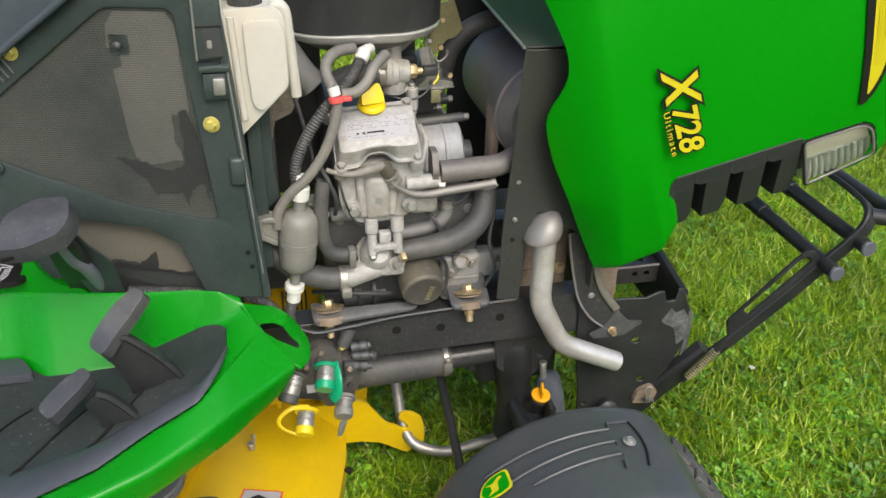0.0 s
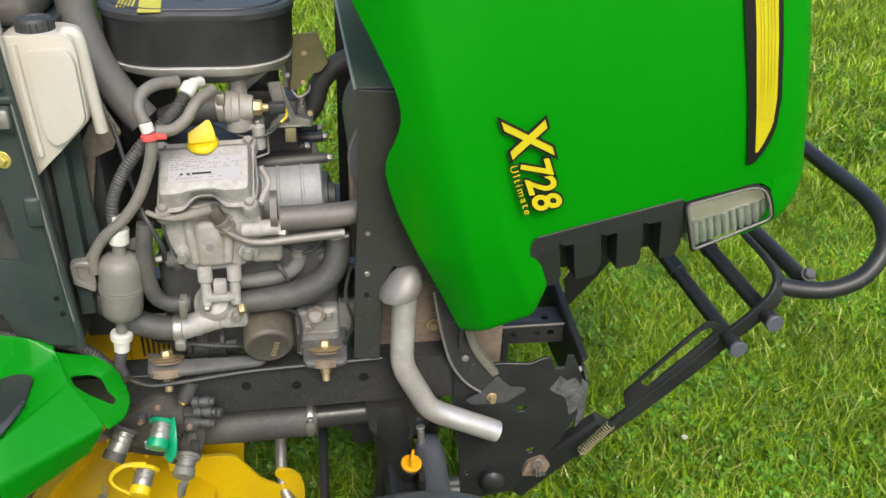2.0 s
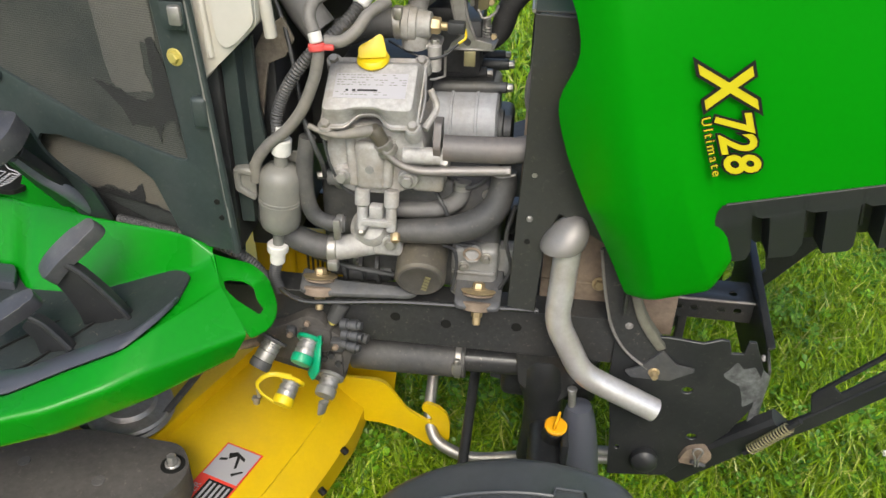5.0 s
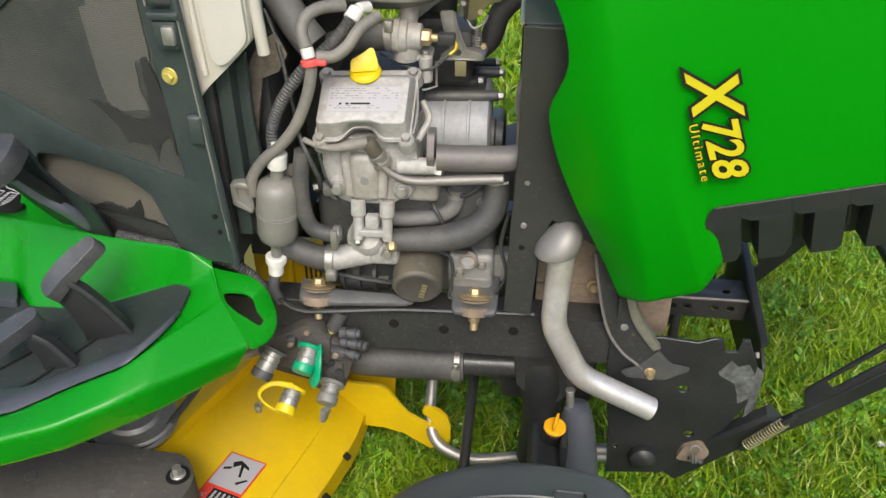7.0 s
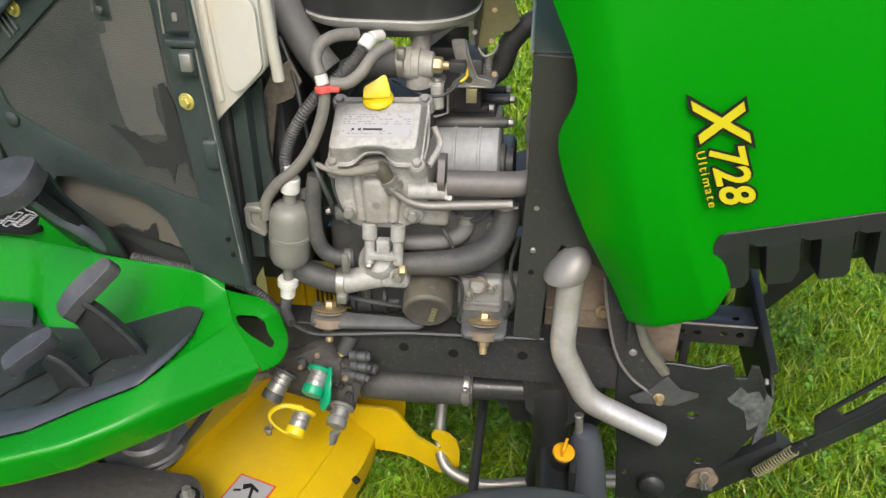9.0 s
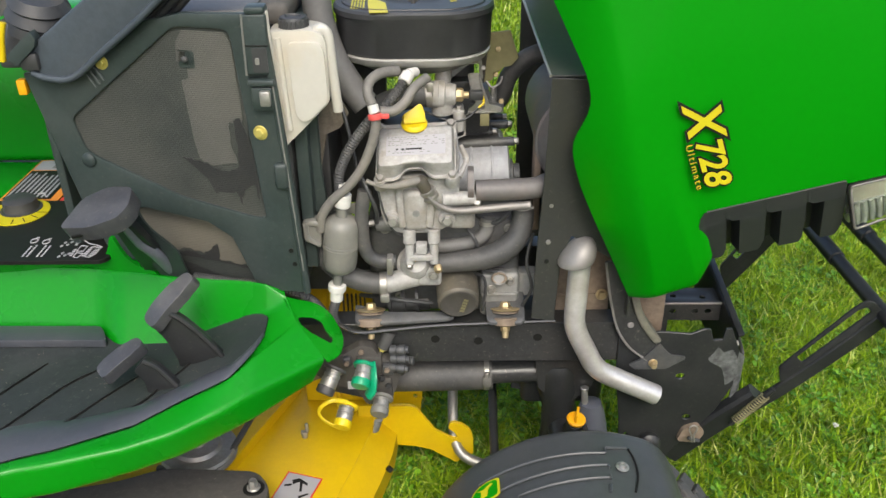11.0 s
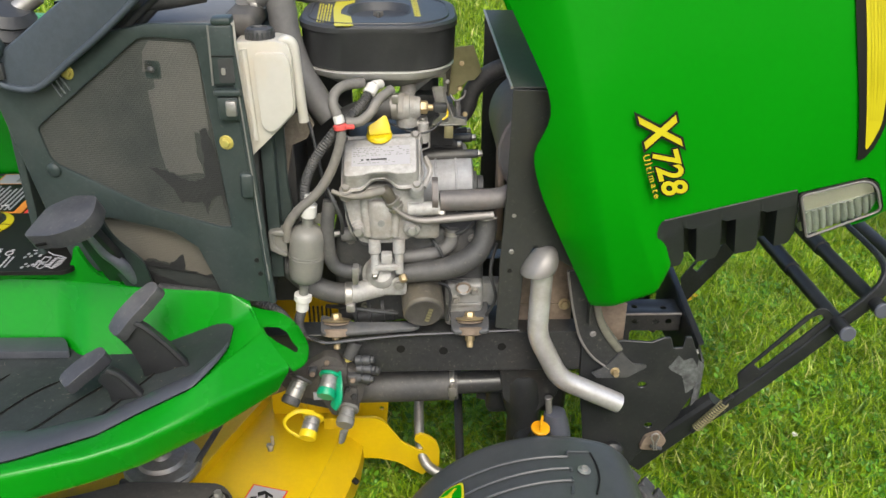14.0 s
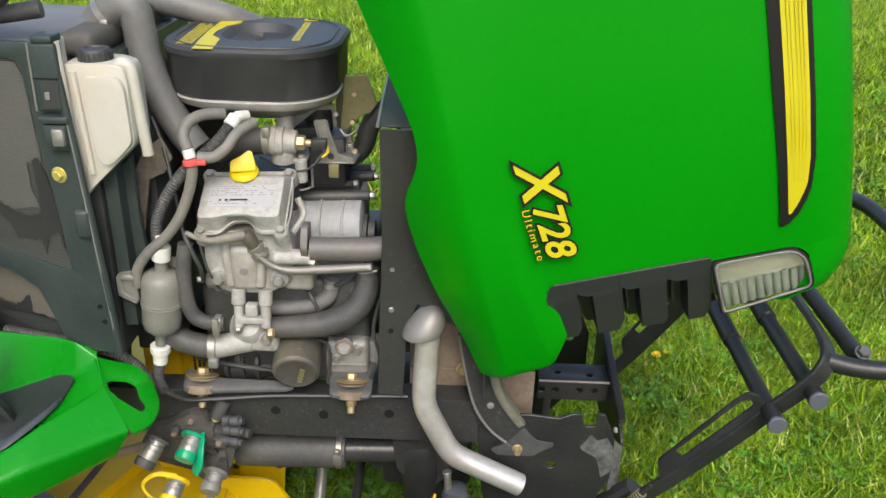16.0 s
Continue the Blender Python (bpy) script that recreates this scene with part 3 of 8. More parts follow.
part("brace_flange", plate([(0.556, -0.014), (0.683, -0.014), (0.683, 0.044), (0.556, 0.044)], 0.004, level(0.4062), [ring_pts(0.650, 0.008, 0.0062, 12), ring_pts(0.592, 0.014, 0.006, 12)], w=0.0018, segs=2), "black_gloss", brace)
part("brace_fold", tube([(0.556, -0.0125, 0.4075), (0.683, -0.0125, 0.4075)], 0.0028, 10, straight=True), "pipe_grey", brace, "lighter grey edge along the fold")
part("brace_post", box((0.567, -0.012, 0.15), (0.581, 0.002, 0.371), 0.002), "black_steel", tractor)

# heat shield round the muffler
FACE = [(0.284, 0.492), (0.324, 0.486), (0.330, 0.62), (0.345, 0.655), (0.43, 0.60), (0.46, 0.70), (0.44, 0.93), (0.293, 0.935), (0.293, 0.75), (0.288, 0.64)]
def shield_place(u, v, w):
    return (u, -0.190 - max(0, v - 0.70) * 0.15 + w, v)


shield = part("heat_shield", plate(FACE, 0.003, shield_place), "black_shield", tractor, "black sheet-metal shield round the muffler")
part("shield_top", plate([(0.293, -0.224), (0.44, -0.224), (0.46, 0.20), (0.283, 0.20)], 0.003, lambda u, v, w: (u, v, 0.936 + (v + 0.224) * 0.075 + w)), "black_shield", shield)
part("shield_back", box((0.283, 0.198, 0.50), (0.46, 0.202, 0.965), 0.001), "black_shield", shield)
part("shield_front", box((0.448, -0.2, 0.50), (0.452, 0.198, 0.95), 0.001), "black_shield", shield)
part("shield_rim", tube([(0.291, -0.225, 0.938), (0.282, 0.2, 0.970)], 0.0025, 8, straight=True), "steel", shield)
for x, z in ((0.306, 0.645), (0.3075, 0.713)):
    part("rivet", hexbolt((x, -0.191, z), (0, -1, 0), 0.0045, 0.004), "steel", shield)
part("shield_hole", cyl((0.305, -0.1915, 0.607), (0.305, -0.189, 0.607), 0.0042, w=0.0003, segs=12), "black_decal", shield)

muffler = part("muffler", lathe((0.374, -0.155, 0.795), (0, 1, 0), [(0, 0.03), (0.004, 0.07), (0.016, 0.082), (0.034, 0.086), (0.036, 0.0895), (0.041, 0.0895), (0.043, 0.086), (0.26, 0.086), (0.285, 0.075), (0.29, 0.03)], 44), "muffler", tractor, "grey muffler with rust stains")
part("muffler_strap", box((0.288, -0.10, 0.62), (0.30, -0.06, 0.80), 0.002), "rust_steel", muffler)
pipe = part("exhaust_pipe", tube(fillet([(0.362, -0.192, 0.62), (0.3565, -0.206, 0.486), (0.402, -0.209, 0.394), (0.517, -0.206, 0.334)], 0.024, 8), 0.0185, 22, straight=True), "silver_pipe", tractor, "bent aluminised steel exhaust pipe")
collar = lathe((0, 0, 0), (0, 0, 1), [(0, 0.0190), (0.0003, 0.0285), (0.0015, 0.0303), (0.005, 0.0310), (0.012, 0.0308), (0.022, 0.0285), (0.031, 0.0240), (0.039, 0.0175), (0.044, 0.0100), (0.046, 0.0)], 36)
for v in collar.verts:
    h_ = v.co.z
    v.co = (0.3525 + v.co.x + 0.30 * h_, -0.197 + v.co.y + 0.15 * h_, 0.608 + h_ + 0.10 * v.co.x)
# darker than the pipe: the hood's shade is put into the colour
part("pipe_collar", collar, "pipe_grey", pipe, "domed pipe end, its darker grey standing for the hood's shade")
part("pipe_bore", cyl((0.5163, -0.2061, 0.3344), (0.5180, -0.206, 0.3335), 0.0165, w=0.0003), "black_decal", pipe)

# curved guard and its foot
BAND_OUT = [Vector(q) for q in fillet([Vector((x, -0.178, z)) for x, z in ((0.408, 0.600), (0.419, 0.536), (0.437, 0.464), (0.464, 0.421), (0.500, 0.393))], 0.03, 6)]
BAND_IN = [Vector(q) for q in fillet([Vector((x, -0.178, z)) for x, z in ((0.449, 0.600), (0.457, 0.530), (0.474, 0.480), (0.508, 0.432), (0.530, 0.412))], 0.03, 6)]
band = part("curved_guard", plate([(q.x, q.z) for q in BAND_OUT] + [(q.x, q.z) for q in reversed(BAND_IN)], 0.004, side_plane(-0.180), w=0.001), "black_steel", tractor, "curved black steel guard strap")
# pale grey tube draws the bright highlight along the strap's outer edge
guard_strap = part("guard_rim", tube([Vector((q.x, -0.182, q.z)) for q in BAND_OUT], 0.0022, 8, 1, straight=True), "pipe_grey", tractor, "rim of the guard strap, edge highlight in its pale grey")
part("guard_bolt", hexbolt((0.463, -0.1805, 0.470), (0, -1, 0.1), 0.0045, 0.003, 0.006), "pipe_grey", guard_strap)
part("guard_bolt", hexbolt((0.417, -0.130, 0.503), (0, -1, 0.2), 0.008, 0.008, 0.011), "gold_zinc", guard_strap)
part("grey_strap", plate([(q.x - 0.001, q.z) for q in BAND_IN[:-3]] + [(q.x + 0.011, q.z + 0.007) for q in reversed(BAND_IN[:-3])], 0.026, side_plane(-0.186), w=0.003, segs=2), "olive_strap", tractor, "dusty inner strap of the guard")
part("engine_wall", join(box((0.33, -0.125, 0.40), (0.432, -0.118, 0.60), 0.003), box((0.33, -0.128, 0.497), (0.432, -0.122, 0.503), 0.002)), "rust_steel", tractor, "dusty brown engine side wall")
part("crossmember_plate", box((0.470, -0.125, 0.415), (0.536, -0.119, 0.50), 0.002), "rust_steel", tractor)
foot_plate = part("strap_foot", plate(rounded([(0.467, 0.386), (0.490, 0.398), (0.518, 0.432), (0.528, 0.420), (0.541, 0.406), (0.568, 0.402), (0.568, 0.396), (0.551, 0.386), (0.535, 0.375), (0.478, 0.375)], 0.003, 3), 0.004, side_plane(-0.184)), "dark_cast", tractor, "worn steel foot of the guard strap")
part("foot_bolt", hexbolt((0.510, -0.186, 0.390), (0, -1, 0), 0.0058, 0.012, 0.0085), "gold_zinc", foot_plate)

# ---- hood ----
HA = radians(14)
E1, E2 = Vector((math.sin(HA), 0, -math.cos(HA))), Vector((math.cos(HA), 0, math.sin(HA)))
HO = Vector((0.529, 0, 0.7324))
EDGE = [(-0.70, -0.215), (-0.55, -0.195), (-0.414, -0.168), (-0.312, -0.145), (-0.262, -0.134), (-0.235, -0.132), (-0.212, -0.136), (-0.192, -0.145), (-0.172, -0.159), (-0.155, -0.168), (-0.132, -0.173), (-0.105, -0.1725), (-0.071, -0.170), (-0.021, -0.161), (0.060, -0.145), (0.161, -0.125), (0.22, -0.11)]


def lower_edge(v):
    for (a, ua), (b, ub) in zip(EDGE, EDGE[1:]):
        if a <= v <= b:
            return ua + (ub - ua) * (v - a) / (b - a)
    return EDGE[-1][1]


def hood_y(u, v):
    y = 0.290
    y -= (0.055 + 0.045 * max(0.0, min(1.0, v / 0.1))) * max(0.0, min(1.0, (-0.085 - u) / 0.09)) ** 1.5
    y -= 0.36 * max(0.0, v + 0.20) ** 2
    y -= 0.012 * max(0.0, (-v - 0.25) / 0.3)
    y -= 0.09 * max(0.0, 0.05 * (-v - 0.11) / 0.16 * 2.4 - (u + 0.168)) * max(0.0, min(1.0, (-v - 0.11) / 0.1))
    d = u + 0.037 - 0.15 * max(v, -0.02)
    y += 0.0085 * max(0.0, min(1, (v + 0.13) / 0.12)) * max(0.0, 1 - d / 0.036 if d > 0 else 1 + d / 0.075)
    return y


def hood_point(u, y, v):
    p = HO + E2 * u + E1 * v
    return (p.x, y, p.z)


UC, UT, RC = 0.346, 0.416, 0.07


def hood_section(s, v, squeeze=0.0):
    """s from -1 (lower edge, near side) over the top to 1."""
    a = abs(s)
    ul = lower_edge(v)
    if a > 0.45:
        f = (1 - a) / 0.55
        u = ul + (UC - ul) * f
        y = hood_y(u, v)
    elif a > 0.25:
        f = (0.45 - a) / 0.2 * math.pi / 2
        y0 = hood_y(UC, v)
        u, y = UC + RC * math.sin(f), y0 - RC * (1 - math.cos(f))
    else:
        f = (0.25 - a) / 0.25
        y = (hood_y(UC, v) - RC) * (1 - f)
        u = UT + 0.02 * (1 - (1 - f) ** 2)
    return u, (-y if s < 0 else y)


def hood_fn(v, s):
    u, y = hood_section(s, v)
    return hood_point(u, y, v)


def grids(*sheets):
    """Several sheets welded along their common edges."""
    bm = bmesh.new()
    for fn, us, vs in sheets:
        g = [[bm.verts.new(fn(u, v)) for v in vs] for u in us]
        for a, b in zip(g, g[1:]):
            for i in range(len(vs) - 1):
                bm.faces.new((a[i], a[i + 1], b[i + 1], b[i]))
    bmesh.ops.remove_doubles(bm, verts=bm.verts, dist=1e-4)
    bmesh.ops.recalc_face_normals(bm, faces=bm.faces)
    return bm


VS = [-0.70 + 0.70 * i / 46 for i in range(47)]
BV = 0.160


def skirt_side(sign):
    """The strip along the lower edge, which runs on into the corner beyond the grille."""
    def fn(v, g):
        ul = lower_edge(v)
        ur = 0.0 if v <= 0 else (0.0115 * v / 0.092 if v < 0.092 else 0.0115 - 0.46 * (v - 0.092))
        u = ul + (ur - ul) * g
        vv = v - (0.019 * g * max(0, v / BV) ** 3 if v > 0 else 0)
        y = hood_y(u, v)
        if v > 0:
            y -= 0.005 * max(0, (g - 0.90) / 0.10) ** 2 * min(1, v / 0.03)
            y -= 0.006 * max(0, (v - 0.148) / 0.012) ** 2
        return hood_point(u, sign * y, vv)
    return fn


def upper_sheet(v, s):
    a = abs(s)
    sg = -1 if s < 0 else 1
    if a > 0.45:
        u = UC * (1 - a) / 0.55
        return hood_point(u, sg * hood_y(u, v), v)
    return hood_fn(v, s)


G1 = [i / 44 for i in range(45)]
SS = [-1 + 2 * i / 80 for i in range(81)]
BEAK = [BV * i / 18 for i in range(1, 19)]
bm = grids((skirt_side(-1), VS + BEAK, G1), (upper_sheet, VS, SS), (skirt_side(1), VS + BEAK, G1))
bmesh.ops.solidify(bm, geom=list(bm.faces), thickness=0.003)
hood = part("hood", bm, "green", tractor, "glossy green hood panel tipped up with a yellow stripe", sharp=50)


def nose_fn(f, s):
    """The rounded end of the hood beyond the lamp, over the top to the other side."""
    inner = 0.004 if f > 1 else 0.0
    f = f if f <= 1 else 2.5 - f
    v = 0.085 * f - inner * f
    a = abs(s)
    drop = 1 - math.sqrt(max(0, 1 - f * f))
    if a > 0.55:
        k = (1 - a) / 0.45 * math.pi / 2
        y0 = hood_y(UC, 0)
        u, y = UC + RC * math.sin(k), y0 - RC * (1 - math.cos(k))
    else:
        k = (0.55 - a) / 0.55
        y = (hood_y(UC, 0) - RC) * (1 - k)
        u = UT + 0.02 * (1 - (1 - k) ** 2)
    u -= 0.045 * drop
    return hood_point(u - inner, (-1 if s < 0 else 1) * (y - 0.012 * drop), v)


part("hood_nose", grid_surface(nose_fn, [i / 8 for i in range(9)] + [1.5 + i / 8 for i in range(9)], [-1 + i / 30 for i in range(61)]), "green", hood)

# decals on the near side
def on_hood(u, v, w=0.0):
    return hood_point(u, -hood_y(u, v) - 0.0035 - w, v)


def uv_of(x, z):
    d = Vector((x, 0, z)) - HO
    return d.dot(E2), d.dot(E1)


def decal(outline, mat, name, lift=0.0, parent=None, label=""):
    pts = [uv_of(x, z) for x, z in outline]
    bm = plate(pts, 0.0006, lambda u, v, w: on_hood(u, v, w + lift), w=0)
    return part(name, bm, mat, parent or hood, label)


STRIPE = [(0.736, 1.124), (0.762, 1.03), (0.789, 0.932), (0.808, 0.855), (0.8085, 0.849), (0.8135, 0.8475), (0.820, 0.852), (0.829, 0.868), (0.834, 0.887), (0.836, 0.905), (0.832, 0.945), (0.815, 1.02), (0.790, 1.124)]
stripe = decal([(x + 0.004 + (-0.06 if z > 1.1 else 0), z - 0.007 + (0.25 if z > 1.1 else 0)) for x, z in STRIPE], "black_decal", "stripe_border", 0, None, "black border of the stripe")
INNER = [(0.752, 1.124), (0.776, 1.03), (0.800, 0.932), (0.815, 0.870), (0.817, 0.866), (0.8195, 0.868), (0.824, 0.881), (0.828, 0.900), (0.829, 0.912), (0.825, 0.945), (0.808, 1.02), (0.784, 1.124)]
decal([(x + 0.004 + (-0.06 if z > 1.1 else 0), z - 0.007 + (0.25 if z > 1.1 else 0)) for x, z in INNER], "yellow_decal", "stripe", 0.0008, stripe, "yellow stripe")


def stripe_edge(pts, z):
    """The stripe's x at a height, along one of its long edges."""
    for (z0, x0), (z1, x1) in zip(pts, pts[1:]):
        if z <= z0 and z >= z1:
            return x0 + (x1 - x0) * (z - z0) / (z1 - z0)
    return pts[-1][1]


ZS = [1.36, 1.25, 1.12, 1.02, 0.96, 0.905]
for f in (0.22, 0.36, 0.55, 0.70, 0.84):
    mid = [(stripe_edge([(1.367, 0.696), (1.023, 0.780), (0.925, 0.804), (0.863, 0.819)], z), stripe_edge([(1.367, 0.728), (1.013, 0.812), (0.938, 0.829), (0.893, 0.832)], z), z) for z in ZS]
    left = [(a + (b - a) * (f - 0.022), z) for a, b, z in mid]
    right = [(a + (b - a) * (f + 0.022), z) for a, b, z in mid]
    decal(left + right[::-1], "decal_line", "stripe_line", 0.0013, stripe)


def hood_text_matrix(x, z, dx, dz, lift):
    """Letters that start at (x, z) on the near side and run along (dx, dz)."""
    r = Vector((dx, 0, dz)).normalized()
    n = Vector((0.0, -1.0, 0.0))
    up = n.cross(r)
    u, v = uv_of(x, z)
    p = Vector(on_hood(u, v, lift))
    return Matrix.Translation(p) @ Matrix((r, up, n)).transposed().to_4x4()


def badge(text, size, x, z, d, squash, lift, shear=0.0, space=1.0):
    back = words(text, size, "black_decal", hood, hood_text_matrix(x, z, *d, lift), "badge_shadow", squash, 0.0003, shear, size * 0.070, "", space)
    words(text, size, "yellow_decal", back, hood_text_matrix(x, z, *d, lift + 0.001), "badge_letter", squash, 0.0003, shear, (0.020 if size > 0.03 else 0.0) * size, "", space)


badge("X", 0.073, 0.4685, 0.9135, (0.33, -0.94), 0.93, 0.004, 0.30)
badge("728", 0.053, 0.4935, 0.8610, (0.36, -0.933), 0.97, 0.004, 0.22)
badge("Ultimate", 0.0145, 0.4800, 0.8560, (0.35, -0.936), 1.12, 0.0058, 0.05, 1.32)

# grille and headlamp at the nose
POCKETS = ((0.034, 0.054), (0.094, 0.117), (0.155, 0.182))


def grille_place(u, v, w):
    fold = max(0.0, v - 0.022)
    sink = 0.0
    for a, b in POCKETS:
        if a < u < b and v > 0.024:
            sink = 0.038
    return hood_point(u, -(hood_y(u, min(v, 0.02)) + 0.0018 * (v < 0.012)) + 0.36 * fold + sink + w, v)


def grille_sheet():
    """A moulded strip with three pockets and a scalloped lower edge."""
    us = [-0.008 + 0.222 * i / 148 for i in range(149)]
    def end(u):
        low = 0.098 + 0.03 * (u - 0.004)
        for a in (0.036, 0.094, 0.158, 0.214):
            low -= 0.020 * math.exp(-((u - a) / 0.0055) ** 2)
        return low - 0.05 * max(0.0, 0.016 - u) ** 1.0
    vs = [0.0, 0.08, 0.2, 0.245, 0.265, 0.4, 0.6, 0.8, 1.0, 2.0, 2.2, 2.5, 2.735, 2.755, 3.0]
    def skin(u, f):
        g, w = (f, 0.0) if f <= 1 else (3 - f, 0.005)
        return grille_place(u + 0.010 * max(0, 1 - g / 0.2) ** 2 * max(0, 1 - (u + 0.008) / 0.02), -0.006 + (end(u) + 0.006) * g, w)
    return grid_surface(skin, us, vs)


grille = part("grille", grille_sheet(), "grille_plastic", hood, "black plastic grille with cooling slots")
for a in (0.036, 0.064, 0.103, 0.131, 0.167, 0.195, 0.222):
    part("grille_fin", plate([(0.01, 0.012), (0.07, 0.02), (0.085, 0.070), (0.03, 0.080)], 0.004, lambda u, v, w, a=a: hood_point(a - 0.002 + w, -0.255 + u, v)), "black_plastic", grille)
part("grille_back", plate([(0.0, -0.15), (0.24, -0.15), (0.24, 0.22), (0.0, 0.22)], 0.006, lambda u, v, w: hood_point(u, v, 0.012 + w)), "black_plastic", grille)
part("grille_edge", tube([hood_point(u, -hood_y(u, 0) - 0.0022, -0.006) for u in [0.006 + 0.206 * i / 12 for i in range(13)]], 0.0016, 8, 2), "black_steel", grille)

LA = rounded([(0.216, 0.004), (0.334, 0.003), (0.345, 0.066), (0.224, 0.086)], [0.010, 0.030, 0.012, 0.006], 8)
def lamp_place(d):
    return lambda u, v, w: hood_point(u, -(hood_y(u, 0) - d) + w + 0.12 * max(0, v - 0.03), v)


def lamp_loop(d, k=1.0):
    return [lamp_place(d)(0.278 + (u - 0.278) * k, 0.042 + (v - 0.042) * k, 0) for u, v in LA + LA[:1]]


lamp = part("headlamp", plate(LA, 0.03, lamp_place(0.022), w=0.002), "chrome", hood, "clear headlamp with a ribbed lens")
part("lamp_bezel", tube(lamp_loop(-0.0005, 1.02), 0.0020, 8, 1, straight=True), "black_decal", lamp)
part("lamp_rim", tube(lamp_loop(-0.001, 0.965), 0.0024, 8, 1, straight=True), "pipe_grey", lamp)
part("lamp_shell", plate([(0.212, 0.000), (0.330, -0.004), (0.352, 0.012), (0.360, 0.060), (0.350, 0.078), (0.222, 0.096)], 0.002, lamp_place(0.050), w=0), "black_decal", lamp)
part("hood_corner", plate(rounded([(0.316, -0.001), (0.350, -0.001), (0.352, 0.040), (0.3465, 0.040), (0.342, 0.020), (0.336, 0.010), (0.328, 0.004)], [0.0, 0.0, 0.0, 0.0, 0.006, 0.006, 0.004], 3), 0.002, lambda u, v, w: hood_point(u, -hood_y(u, 0) + 0.001 + w, v), w=0), "green", hood)
part("lens", plate(LA, 0.003, lamp_place(-0.003), w=0.001), "lens", lamp, "clear plastic lens")
part("lamp_shelf", plate([(0.222, 0.010), (0.318, 0.008), (0.334, 0.020), (0.338, 0.036), (0.224, 0.042)], 0.006, lamp_place(0.010), w=0.003, segs=2), "lamp_cream", lamp)
part("lamp_backing", plate([(0.222, 0.040), (0.339, 0.034), (0.346, 0.066), (0.226, 0.086)], 0.004, lamp_place(0.009), w=0.002), "lamp_white", lamp)
for i in range(10):
    a = 0.230 + i * 0.0113
    part("lens_rib", tube([lamp_place(0.009)(a, 0.042 - i * 0.0008, 0), lamp_place(0.008)(a + 0.002, 0.058, 0), lamp_place(0.009)(a + 0.003, 0.080 - i * 0.0015, 0)], [0.0042, 0.0058, 0.0050], 10, 4), "lamp_white", lamp)

# ---- radiator side screen ----
def screen_place(u, v, w):
    return (u, -0.22 + (-0.15 - u) * 0.23 + w, v)


SCREEN = rounded([(-0.262, 1.008), (-0.176, 1.008), (-0.152, 0.707), (-0.17, 0.706), (-0.292, 0.731), (-0.446, 0.796), (-0.460, 0.853)], [0.012, 0.015, 0.012, 0.004, 0.01, 0.015, 0.012])
FRAME = [(-0.528, 0.922), (-0.433, 0.925), (-0.308, 1.014), (-0.245, 1.028), (-0.122, 1.032), (-0.112, 0.87), (-0.100, 0.676), (-0.096, 0.575), (-0.180, 0.57), (-0.19, 0.60), (-0.215, 0.665), (-0.255, 0.690), (-0.36, 0.705), (-0.395, 0.700), (-0.406, 0.682), (-0.409, 0.655), (-0.392, 0.630), (-0.36, 0.60), (-0.44, 0.60), (-0.475, 0.703)]
side_panel = part("side_panel", plate(FRAME, 0.012, screen_place, [SCREEN], w=0.002, segs=2), "slate_plastic", tractor, "dark slate plastic radiator side panel")
part("panel_lip", tube([screen_place(u, v, -0.001) for u, v in ((-0.124, 1.03), (-0.112, 0.87), (-0.100, 0.676), (-0.095, 0.577))], 0.006, 8), "slate_plastic", side_panel)
# mesh, patches of dust and the parts of the side panel
def mesh_material(name, low, high, hole):
    m = bpy.data.materials.new(name)
    m.use_nodes = True
    n, l = m.node_tree.nodes, m.node_tree.links
    b = n["Principled BSDF"]
    b.inputs["Roughness"].default_value = 0.65
    geo = n.new("ShaderNodeNewGeometry")
    mp = n.new("ShaderNodeMapping")
    mp.inputs["Scale"].default_value = (1, 0, 0.64)
    l.new(geo.outputs["Position"], mp.inputs["Vector"])
    vo = n.new("ShaderNodeTexVoronoi")
    vo.inputs["Scale"].default_value, vo.inputs["Randomness"].default_value = 500, 0.0
    l.new(mp.outputs["Vector"], vo.inputs["Vector"])
    dots = n.new("ShaderNodeMapRange")
    dots.inputs["From Min"].default_value, dots.inputs["From Max"].default_value = 0.25, 0.5
    l.new(vo.outputs["Distance"], dots.inputs["Value"])
    du = n.new("ShaderNodeTexNoise")
    du.inputs["Scale"].default_value, du.inputs["Detail"].default_value, du.inputs["Roughness"].default_value = 8, 10, 0.6
    l.new(geo.outputs["Position"], du.inputs["Vector"])
    dm = n.new("ShaderNodeMapRange")
    dm.inputs["From Min"].default_value, dm.inputs["From Max"].default_value = 0.35, 0.62
    l.new(du.outputs["Fac"], dm.inputs["Value"])
    c1 = n.new("ShaderNodeMix")
    c1.data_type = "RGBA"
    c1.inputs["A"].default_value, c1.inputs["B"].default_value = (*low, 1), (*high, 1)
    l.new(dm.outputs["Result"], c1.inputs["Factor"])
    c2 = n.new("ShaderNodeMix")
    c2.data_type = "RGBA"
    c2.inputs["A"].default_value = (*hole, 1)
    l.new(c1.outputs["Result"], c2.inputs["B"])
    l.new(dots.outputs["Result"], c2.inputs["Factor"])
    l.new(c2.outputs["Result"], b.inputs["Base Color"])
    bp = n.new("ShaderNodeBump")
    bp.inputs["Strength"].default_value, bp.inputs["Distance"].default_value = 0.5, 0.0008
    l.new(dots.outputs["Result"], bp.inputs["Height"])
    l.new(bp.outputs["Normal"], b.inputs["Normal"])
    return m


